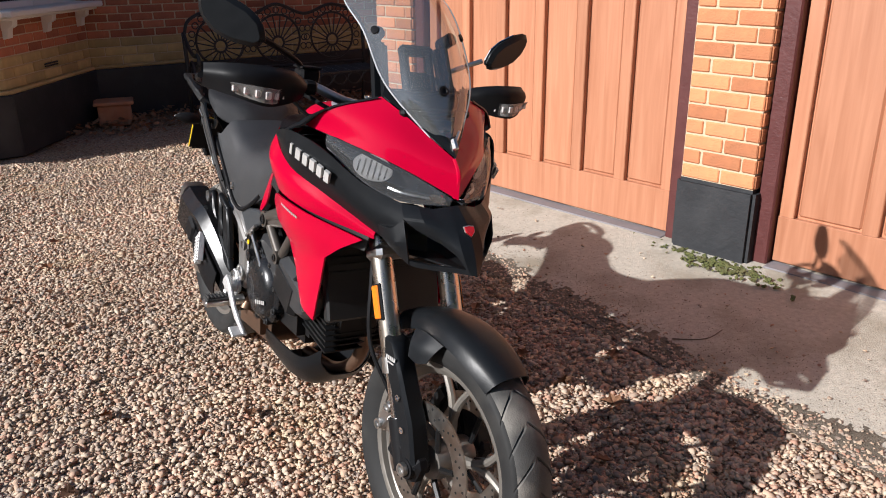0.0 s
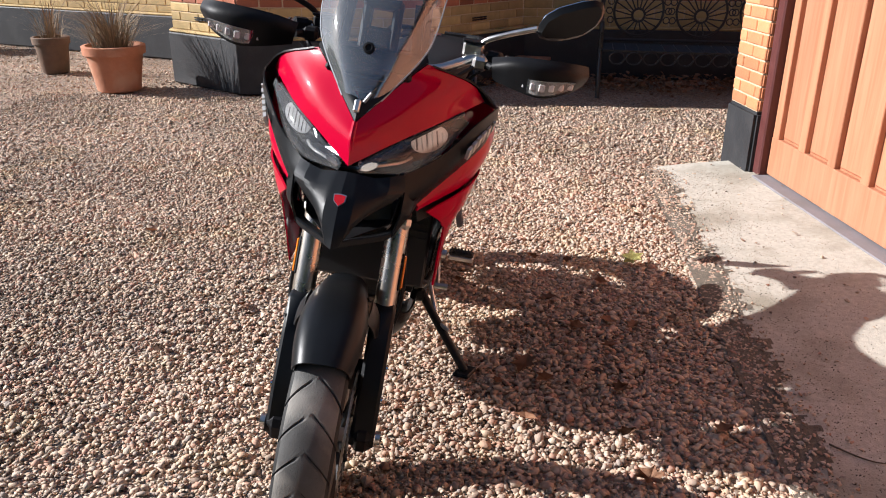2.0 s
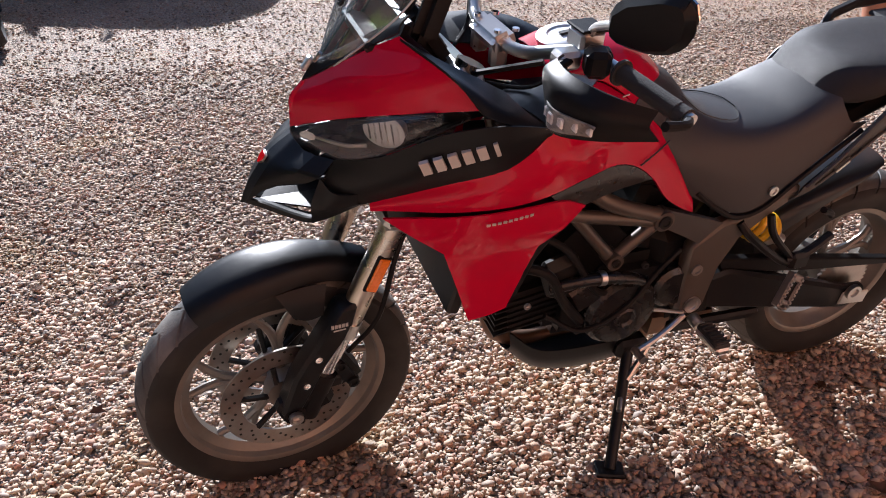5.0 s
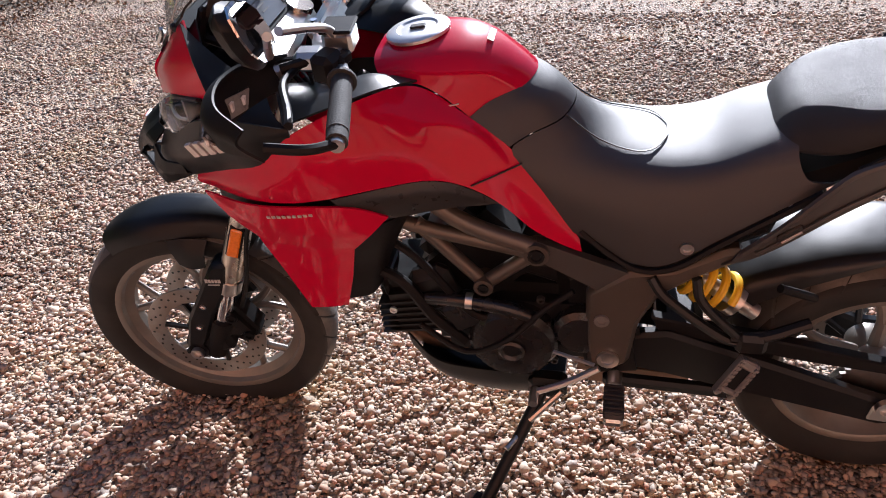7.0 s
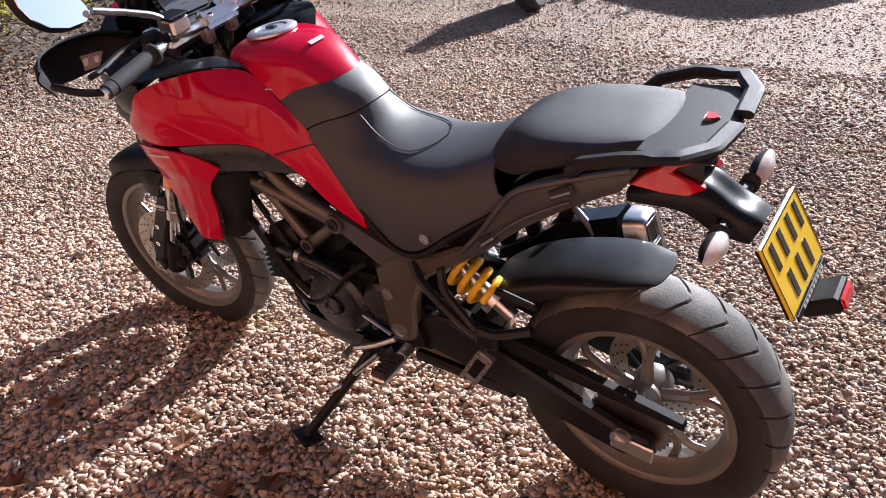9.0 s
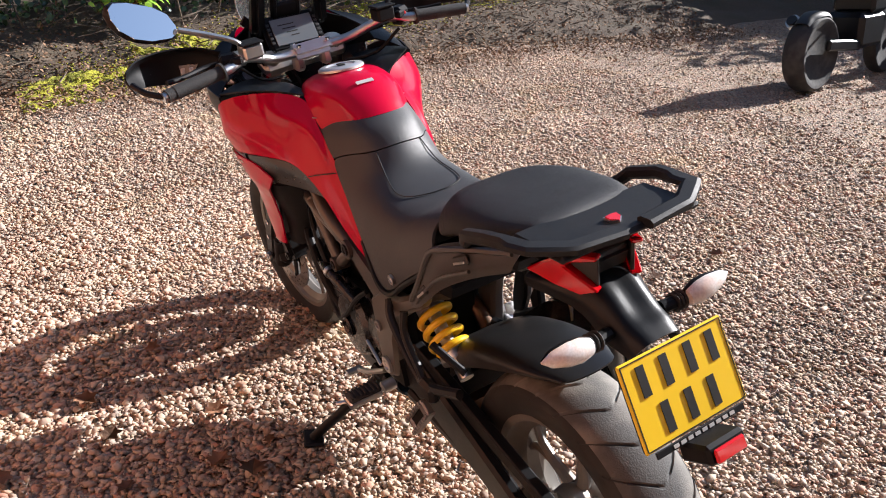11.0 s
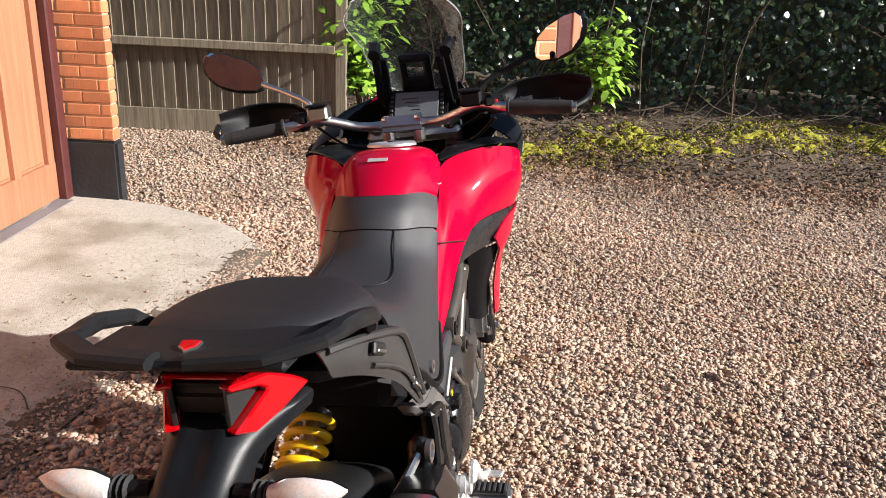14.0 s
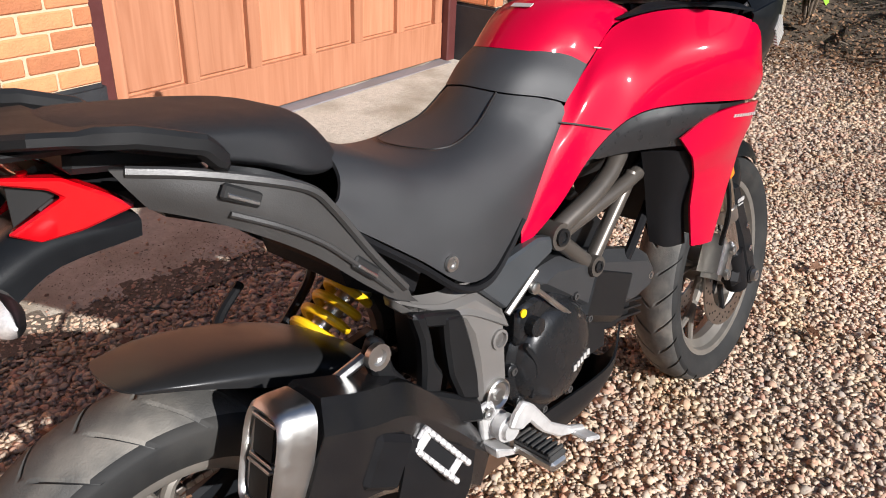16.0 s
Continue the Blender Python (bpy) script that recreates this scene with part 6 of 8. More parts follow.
for sgn in (1, -1):
    st = part("indicator", tube([(-0.945, 0.06 * sgn, 0.870), (-0.950, 0.105 * sgn, 0.872)], 0.013, 10), M_MATT, BIKE, "black stalked indicator with a clear lens")
    part("bellows", join(*[lathe([(0.016, -0.003), (0.019, 0), (0.016, 0.003)], 14, "Y", (-0.948, (0.088 + 0.009 * k) * sgn, 0.871)) for k in range(3)]), M_RUBBER, st)
    im = Matrix.Translation((-0.957, 0.106 * sgn, 0.874)) @ pose(0, 0, 0, 8 * sgn, 0, 0)
    body = lathe([(0.001, 0.0), (0.016, 0.006), (0.023, 0.03), (0.022, 0.055), (0.014, 0.088), (0.002, 0.106)], 18, "Y")
    cut = body.copy()
    for v in body.verts:
        v.co.y *= sgn
        v.co.x = min(v.co.x, 0.004) * 0.9
    part("lens", moved(body, im), M_INDW, st, "clear ribbed indicator lens")
    for v in cut.verts:
        v.co.y *= sgn
        v.co.x = max(v.co.x, 0.003)
        v.co.z *= 1.05
    part("shell", moved(cut, im), M_MATT, st)

# frame, engine
FRAME = part("trellis_frame", join(*[q for s in (1, -1) for q in (
    tube([(0.33, 0.07 * s, 0.96), (0.118, 0.150 * s, 0.785), (-0.065, 0.152 * s, 0.702)], 0.019, 12, 12),
    tube([(0.30, 0.08 * s, 0.78), (0.215, 0.148 * s, 0.755), (-0.055, 0.148 * s, 0.690)], 0.016, 12, 12),
    tube([(0.18, 0.150 * s, 0.755), (0.046, 0.150 * s, 0.600)], 0.015, 12),
    tube([(0.046, 0.150 * s, 0.600), (-0.06, 0.150 * s, 0.690)], 0.016, 12),
    tube([(0.30, 0.06 * s, 0.90), (0.235, 0.12 * s, 0.745)], 0.014, 10),
    lathe([(0.026, -0.018), (0.026, 0.018)], 18, "Y", (-0.065, 0.152 * s, 0.697)),
    lathe([(0.021, -0.022), (0.021, 0.022)], 18, "Y", (0.046, 0.150 * s, 0.602)))]), M_TUBE, BIKE, "bronze-grey trellis frame tubes")
both("frame_bolt", bolt(-0.065, 0.170, 0.697, 0.017, 0.005), M_ENGINE, FRAME)
both("frame_bolt", bolt(0.046, 0.172, 0.602, 0.012, 0.004), M_ENGINE, FRAME)
part("frame_link", patch([[(-0.065, 0.158, 0.725), (-0.16, 0.160, 0.69), (-0.25, 0.158, 0.655)], [(-0.07, 0.160, 0.675), (-0.16, 0.162, 0.625), (-0.24, 0.160, 0.575)]], 10, 6, 0.02), M_SUBF, FRAME, "dark frame link")
part("frame_link", plate([(-0.285, 0.672), (-0.245, 0.690), (-0.122, 0.712), (-0.075, 0.700), (-0.088, 0.672), (-0.135, 0.655), (-0.214, 0.606)], -0.166, -0.140, 0.005), M_LINK, FRAME, "blue-grey satin frame link")
part("link_edge", tube([(-0.215, -0.168, 0.600), (-0.135, -0.168, 0.655)], 0.006, 6), M_GREY, FRAME)
# left plate: darker colour than the right, its shade put into the paint
FPL = part("frame_plate", plate([(-0.165, 0.600), (-0.245, 0.660), (-0.330, 0.675), (-0.420, 0.730), (-0.455, 0.735), (-0.445, 0.700), (-0.370, 0.650), (-0.310, 0.600), (-0.275, 0.520), (-0.262, 0.400),
                                 (-0.225, 0.372), (-0.175, 0.385), (-0.168, 0.480)], 0.125, 0.165, 0.010), M_TUBE, FRAME, "cast frame plate, darker bronze-grey for its shaded side")
part("plate_bolt", bolt(-0.218, 0.166, 0.415, 0.024, 0.007), M_ALU, FPL)
part("plate_bolt", bolt(-0.200, 0.166, 0.530, 0.016, 0.006), M_GREY, FPL)
# right plate: lighter colour, the sun on this side put into the paint
FPR = part("frame_plate", plate([(-0.215, 0.604), (-0.285, 0.664), (-0.356, 0.668), (-0.415, 0.690), (-0.450, 0.722), (-0.460, 0.705), (-0.430, 0.676), (-0.375, 0.655), (-0.320, 0.622), (-0.303, 0.590),
                                 (-0.293, 0.539), (-0.288, 0.470), (-0.282, 0.425), (-0.255, 0.395), (-0.222, 0.405), (-0.214, 0.460), (-0.216, 0.578)], -0.168, -0.125, 0.010), M_GREY, FRAME, "cast frame plate, lighter silver-grey for its sunlit side")
part("plate_shoulder", patch([[(-0.420, -0.140, 0.700), (-0.350, -0.140, 0.684), (-0.285, -0.142, 0.684), (-0.212, -0.142, 0.624)], [(-0.400, -0.170, 0.676), (-0.352, -0.173, 0.652), (-0.300, -0.174, 0.632), (-0.218, -0.174, 0.580)]], 14, 5, 0.004), M_GREY, FPR)
part("plate_bolt", lathe([(0.030, 0), (0.030, -0.008), (0.026, -0.010), (0.022, -0.005), (0.012, -0.005), (0.010, -0.010), (0.001, -0.010)], 24, "Y", (-0.250, -0.168, 0.455)), M_ALU, FPR)
part("plate_bolt", lathe([(0.019, 0), (0.019, -0.005), (0.014, -0.006), (0.012, 0.004), (0.001, 0.004)], 20, "Y", (-0.238, -0.168, 0.560)), M_GREY, FPR)

ENG = part("engine", box(-0.03, 0, 0.45, 0.40, 0.25, 0.22, 0.03, None, 2), M_ENGINE, BIKE, "black twin-cylinder engine")
for q in (box(0.07, 0, 0.60, 0.22, 0.20, 0.22, 0.03, (0, 45, 0), 2), box(0.20, 0, 0.45, 0.20, 0.20, 0.17, 0.025, (0, 10, 0), 2)):
    part("cylinder", q, M_ENGINE, ENG)
part("gearbox", box(-0.18, 0, 0.50, 0.16, 0.24, 0.25, 0.03), M_ENGINE, ENG)
part("intake_body", box(-0.12, 0, 0.64, 0.20, 0.18, 0.20, 0.02, (0, -20, 0)), M_ENGINE, ENG)
for q in range(6):
    part("cooling_fin", box(0.20, 0, 0.40 + 0.018 * q, 0.22, 0.215, 0.005, 0, (0, 10, 0)), M_ENGINE, ENG)
for q in range(5):
    part("cooling_fin", box(0.0 - 0.012 * q, 0, 0.57 + 0.018 * q, 0.20, 0.215, 0.005, 0, (0, 45, 0)), M_ENGINE, ENG)
part("belt_cover", plate([(-0.150, 0.622), (-0.070, 0.648), (0.050, 0.628), (0.255, 0.565), (0.285, 0.525), (0.270, 0.470), (0.200, 0.455), (0.060, 0.478), (-0.085, 0.578)], -0.162, -0.095, 0.022), M_BELT, ENG, "smooth dark grey belt cover")
both("belt_cover_bolt", bolt(0.255, 0.157, 0.508, 0.009, 0.005), M_ALU, ENG)
part("shift_rod", tube([(-0.150, -0.174, 0.628), (-0.030, -0.176, 0.520)], 0.0055, 8), M_ALU, ENG, "bright linkage rod")
for q in ((-0.150, 0.628), (-0.030, 0.520)):
    part("rod_end", lathe([(0.011, 0.004), (0.011, -0.006), (0.006, -0.008), (0.001, -0.008)], 12, "Y", (q[0], -0.174, q[1])), M_ALU, ENG)
part("yellow_dot", lathe([(0.008, 0), (0.008, -0.003), (0.001, -0.003)], 12, "Y", (-0.178, -0.172, 0.588)), M_YELLOW, ENG)
cl = [lathe([(0.124, 0), (0.124, -0.020), (0.116, -0.027), (0.108, -0.030), (0.100, -0.044), (0.082, -0.054), (0.05, -0.060), (0.001, -0.061)], 40, "Y", (-0.080, -0.128, 0.462)),
      plate([(-0.190, 0.520), (-0.185, 0.592), (-0.130, 0.600), (-0.070, 0.575), (-0.020, 0.54), (-0.10, 0.50)], -0.166, -0.128, 0.008), box(-0.10, -0.145, 0.385, 0.15, 0.04, 0.09, 0.02)]
cc = part("clutch_cover", join(*cl), M_COVER, ENG, "round glossy black clutch cover")
for a in np.arange(0.25, 6.2, 0.7):
    x, z = -0.080 + 0.116 * math.cos(a), 0.462 + 0.116 * math.sin(a)
    part("bolt_boss", lathe([(0.013, 0.0), (0.013, -0.034), (0.010, -0.036), (0.001, -0.036)], 12, "Y", (x, -0.126, z)), M_COVER, cc)
    part("cover_bolt", bolt(x, -0.161, z, 0.0075, 0.005, -1), M_SUBF, cc)
part("cover_rib", tube([(-0.172, -0.172, 0.520), (-0.150, -0.180, 0.470), (-0.158, -0.172, 0.405)], 0.007, 6, 10), M_COVER, cc)
part("cover_letter_bars", join(*[moved(box(0, 0, 0, 0.009, 0.002, 0.012, 0), Matrix.Translation((-0.048 + 0.0125 * k, -0.1895 + 0.0016 * k, 0.424 + 0.003 * k)) @ pose(0, 0, 0, 0, 0, 5)) for k in range(5)]), M_LETTER, cc, "pale lettering as plain bars")
part("oil_filler", lathe([(0.019, 0), (0.019, -0.020), (0.012, -0.022), (0.001, -0.022)], 10, "Y", (-0.150, -0.165, 0.552)), M_COVER, cc)
part("sight_glass", lathe([(0.017, 0), (0.017, -0.010), (0.013, -0.011), (0.011, -0.006), (0.001, -0.006)], 16, "Y", (-0.052, -0.160, 0.378)), M_COVER, cc)
lc = [lathe([(0.10, 0), (0.10, 0.035), (0.088, 0.05), (0.05, 0.056), (0.001, 0.056)], 28, "Y", (-0.01, 0.12, 0.43)), lathe([(0.062, 0), (0.062, 0.03), (0.05, 0.04), (0.001, 0.04)], 24, "Y", (-0.16, 0.12, 0.47)),
      box(0.10, 0.135, 0.50, 0.10, 0.05, 0.10, 0.02, (0, 30, 0))]
ac = part("alternator_cover", join(*lc), M_COVER, ENG, "black alternator cover with cast ribs")
for a in np.arange(0.1, 6.2, 0.8):
    part("cover_bolt", bolt(-0.01 + 0.093 * math.cos(a), 0.15, 0.43 + 0.093 * math.sin(a), 0.008, 0.007), M_SUBF, ac)
for q in (tube([(0.30, 0.14, 0.62), (0.22, 0.165, 0.60), (0.16, 0.165, 0.50), (0.10, 0.15, 0.42)], 0.013, 10), tube([(0.28, 0.12, 0.70), (0.18, 0.16, 0.66), (0.08, 0.16, 0.52), (0.02, 0.15, 0.50)], 0.009, 8),
                   tube([(0.20, 0.15, 0.46), (0.10, 0.165, 0.40), (0.0, 0.18, 0.46), (-0.08, 0.17, 0.55), (-0.14, 0.16, 0.60)], 0.007, 8), tube([(0.28, -0.13, 0.66), (0.16, -0.15, 0.56), (0.06, -0.15, 0.52)], 0.011, 8)):
    part("hose", q, M_MATT, ENG, "black rubber hose")
for q in range(5):
    part("cover_rib", tube([(-0.01, 0.176, 0.43), (-0.01 + 0.085 * math.cos(0.5 + 1.2566 * q), 0.160, 0.43 + 0.085 * math.sin(0.5 + 1.2566 * q))], 0.006, 6), M_COVER, ac)
part("cover_plug", lathe([(0.030, 0), (0.030, 0.012), (0.024, 0.016), (0.018, 0.010), (0.001, 0.010)], 20, "Y", (-0.01, 0.172, 0.43)), M_COVER, ac)
for q in ((0.06, 0.53), (-0.07, 0.545), (-0.10, 0.36), (0.09, 0.37)):
    part("case_bolt", bolt(q[0], 0.128, q[1], 0.009, 0.010), M_SUBF, ENG)
part("coolant_pipe", tube([(0.20, 0.150, 0.545), (0.10, 0.172, 0.565), (0.00, 0.170, 0.548), (-0.06, 0.160, 0.515)], 0.016, 12), M_COVER, ENG, "black coolant pipe with a clamp")
part("hose_clamp", tube([(0.085, 0.173, 0.566), (0.070, 0.173, 0.565)], 0.0185, 14), M_ALU, ENG)
part("cam_cover", join(box(0.285, 0, 0.46, 0.05, 0.16, 0.13, 0.02, (0, 10, 0)), box(0.10, -0.135, 0.52, 0.17, 0.06, 0.13, 0.02, (0, 22, 0)), box(0.16, 0.13, 0.56, 0.10, 0.05, 0.12, 0.02, (0, 20, 0))), M_ENGINE, ENG)
part("header_pipe", join(tube([(0.28, 0.03, 0.43), (0.290, 0.03, 0.37), (0.250, 0.02, 0.300), (0.16, 0.0, 0.25), (0.0, -0.02, 0.24)], 0.021, 14),
                         tube([(-0.02, -0.06, 0.60), (-0.25, -0.10, 0.50), (-0.30, -0.11, 0.36), (-0.30, -0.13, 0.30)], 0.022, 12)), M_HEADER, BIKE, "heat-browned exhaust header")
part("belly_pan", patch(full([
    [(0.245, 0, 0.265), (0.165, 0, 0.205), (0.05, 0, 0.180), (-0.12, 0, 0.190)], [(0.240, 0.05, 0.27), (0.165, 0.07, 0.210), (0.05, 0.08, 0.185), (-0.12, 0.08, 0.195)],
    [(0.245, 0.085, 0.315), (0.175, 0.115, 0.265), (0.05, 0.125, 0.245), (-0.12, 0.12, 0.25)], [(0.255, 0.09, 0.365), (0.19, 0.12, 0.318), (0.10, 0.135, 0.31), (-0.10, 0.13, 0.30)]]), 18, 23, 0.005), M_SATIN, BIKE, "black belly pan")
part("catalyst_box", box(-0.28, -0.02, 0.265, 0.26, 0.20, 0.12, 0.03, (0, -4, 0), 2), M_HEADER, BIKE, "brown-stained exhaust box")
part("sprocket_cover", box(-0.225, 0.135, 0.42, 0.13, 0.04, 0.15, 0.025, (0, 10, 0), 2), M_MATT, ENG)

# swingarm, chain, shock, hugger
SW = part("swingarm", join(*[q for s in (1, -1) for q in (
    plate([(-0.21, 0.455), (-0.34, 0.480), (-0.56, 0.405), (-0.80, 0.322), (-0.865, 0.318), (-0.872, 0.262), (-0.80, 0.245), (-0.56, 0.300), (-0.34, 0.350), (-0.21, 0.375)], 0.108 * s, 0.142 * s, 0.009),)],
    box(-0.37, 0, 0.415, 0.10, 0.24, 0.10, 0.02)), M_SATIN, BIKE, "black box-section swingarm")
for s in (1, -1):
    part("axle_block", join(box(-0.825, 0.144 * s, 0.286, 0.10, 0.008, 0.045, 0.004, (0, -6, 0)), bolt(RA.x, 0.148 * s, RA.z, 0.024, 0.014, s)), M_ALU, SW, "bare aluminium chain adjuster")
part("chain_guard", join(plate([(-0.30, 0.512), (-0.52, 0.475), (-0.93, 0.395), (-0.93, 0.375), (-0.60, 0.415), (-0.32, 0.470)], 0.100, 0.128, 0.004)), M_MATT, SW, "black chain guard")
for z0, z1 in ((0.455, 0.385), (0.395, 0.225)):
    run = [box(-0.24 - 0.545 * k / 33, 0.096, z0 + (z1 - z0) * k / 33, 0.0175, 0.014, 0.012, 0.002, (0, -10, 0)) for k in range(34)]
    part("chain_run", join(*run), M_DISC, SW, "oily steel drive chain")
sp = [(RA.x + (0.098 if k % 2 else 0.088) * math.cos(2 * math.pi * k / 80), RA.z + (0.098 if k % 2 else 0.088) * math.sin(2 * math.pi * k / 80)) for k in range(80)]
part("sprocket", plate(sp, 0.092, 0.099, 0), M_DISC, rw)
ST, SB = Vector((-0.348, 0.087, 0.628)), Vector((-0.462, 0.095, 0.552))
ax = (SB - ST).normalized()
SHK = part("shock", join(tube([ST - ax * 0.05, SB + ax * 0.06], 0.018, 12), tube([ST - ax * 0.005, ST + ax * 0.012], 0.037, 18), tube([SB - ax * 0.012, SB + ax * 0.01], 0.037, 18)), M_ALU, BIKE, "rear shock absorber")
s1 = ax.orthogonal().normalized()
s2 = ax.cross(s1)
coil = [ST + ax * (0.012 + 0.112 * k / 72) + 0.041 * (math.cos(k * 2 * math.pi * 3.6 / 72) * s1 + math.sin(k * 2 * math.pi * 3.6 / 72) * s2) for k in range(73)]
part("spring", tube(coil, 0.0088, 10, 220), M_YELLOW, SHK, "yellow coil spring")
HUG = part("rear_hugger", patch(full([
    [(-0.420, 0, 0.560), (-0.495, 0, 0.612), (-0.580, 0, 0.652), (-0.670, 0, 0.680), (-0.760, 0, 0.695), (-0.842, 0, 0.696)],
    [(-0.420, 0.060, 0.557), (-0.495, 0.065, 0.610), (-0.580, 0.067, 0.649), (-0.670, 0.066, 0.677), (-0.760, 0.060, 0.692), (-0.836, 0.045, 0.694)],
    [(-0.425, 0.094, 0.542), (-0.495, 0.100, 0.592), (-0.580, 0.102, 0.632), (-0.670, 0.100, 0.662), (-0.755, 0.090, 0.682), (-0.822, 0.066, 0.689)],
    [(-0.440, 0.102, 0.478), (-0.505, 0.106, 0.545), (-0.585, 0.107, 0.598), (-0.670, 0.104, 0.640), (-0.750, 0.093, 0.670), (-0.815, 0.068, 0.683)]]), 22, 31, 0.004), M_HUG, BIKE, "glossy black rear hugger")
part("undertray", join(box(-0.60, 0, 0.875, 0.34, 0.24, 0.04, 0.02, (0, 24, 0)), box(-0.42, 0, 0.76, 0.16, 0.26, 0.12, 0.02, (0, 30, 0)), box(-0.77, 0, 0.945, 0.16, 0.13, 0.04, 0.015, (0, 12, 0))), M_MATT, BIKE)
part("airbox", join(box(0.13, 0, 0.86, 0.32, 0.20, 0.24, 0.04), box(-0.16, 0, 0.80, 0.26, 0.22, 0.16, 0.03, (0, -15, 0))), M_PRINT, BIKE)

# silencer on the right
EX = [(-0.30, -0.145, 0.33), (-0.40, -0.165, 0.43), (-0.52, -0.185, 0.525), (-0.61, -0.197, 0.556), (-0.688, -0.203, 0.585)]
bm = bmesh.new()
prev = None
for i, c in enumerate(spline(EX, 16)):
    f = i / 15
    w, h = 0.040 + 0.020 * min(1, f * 2), 0.05 + 0.045 * min(1, f * 1.8)
    d = Vector((-0.86, 0, 0.5))
    up = Vector((0.42, 0, 0.9))
    ring = [bm.verts.new(c + Vector((0, w * a, 0)) + up * (h * b)) for a, b in ((-1, .55), (-.55, 1), (.55, 1), (1, .6), (1, -.6), (.55, -1), (-.5, -1), (-1, -.65))]
    if prev:
        for k in range(8):
            bm.faces.new((prev[k], prev[(k + 1) % 8], ring[(k + 1) % 8], ring[k]))
    else:
        bm.faces.new(ring)
    prev = ring
bm.faces.new(prev)
MUF = part("silencer", bm, M_GLOSSB, BIKE, "black silencer with a brushed twin-outlet end cap", angle=30)
def cap_ring(f, k, n=32):
    """A rounded upright outline round the silencer's end, f metres along it."""
    c = Vector((-0.686, -0.205, 0.584)) + Vector((-0.92, 0, 0.34)) * f
    up = Vector((0.28, 0, 0.96))
    out = []
    for q in range(n):
        a = 2 * math.pi * q / n
        u, v = math.cos(a), math.sin(a)
        out.append(c + Vector((0, math.copysign(abs(u) ** 0.45, u) * 0.050 * k, 0)) + up * (math.copysign(abs(v) ** 0.5, v) * 0.088 * k))
    return out


bm = bmesh.new()
prev = None
for f, k in ((0, 1.03), (0.034, 0.95), (0.048, 0.89), (0.054, 0.80), (0.050, 0.74), (0.042, 0.72)):
    ring = [bm.verts.new(p) for p in cap_ring(f, k)]
    if prev:
        for q in range(32):
            bm.faces.new((prev[q], prev[(q + 1) % 32], ring[(q + 1) % 32], ring[q]))
    prev = ring
bm.faces.new(prev)
part("end_cap", bm, M_ALU, MUF, "brushed aluminium end cap with two slots", angle=40)
for dz in (0.036, -0.038):
    c = Vector((-0.7265, -0.205, 0.5990)) + Vector((0.28, 0, 0.96)) * dz * 0.85
    part("outlet", moved(box(0, 0, 0, 0.008, 0.050, 0.052, 0.003, None, 2), Matrix.Translation(c) @ pose(0, 0, 0, 0, 14, 0)), M_PRINT, MUF, "dark outlet slot")
    for q in (0.028, -0.028):
        part("outlet_rim", moved(box(-0.003, 0, q, 0.008, 0.054, 0.005, 0.001), Matrix.Translation(c) @ pose(0, 0, 0, 0, 14, 0)), M_ALU, MUF)
part("heat_shield", patch([[(-0.36, -0.222, 0.42), (-0.44, -0.238, 0.49), (-0.52, -0.25, 0.545)], [(-0.38, -0.226, 0.36), (-0.46, -0.245, 0.43), (-0.54, -0.255, 0.49)], [(-0.40, -0.215, 0.31), (-0.47, -0.235, 0.36), (-0.55, -0.245, 0.43)]], 12, 10, 0.005), M_MATT, MUF)
part("silencer_facet", moved(box(0, 0, 0, 0.075, 0.02, 0.085, 0.012), Matrix.Translation((-0.565, -0.252, 0.53)) @ pose(0, 0, 0, 0, 30, 0)), M_MATT, MUF)

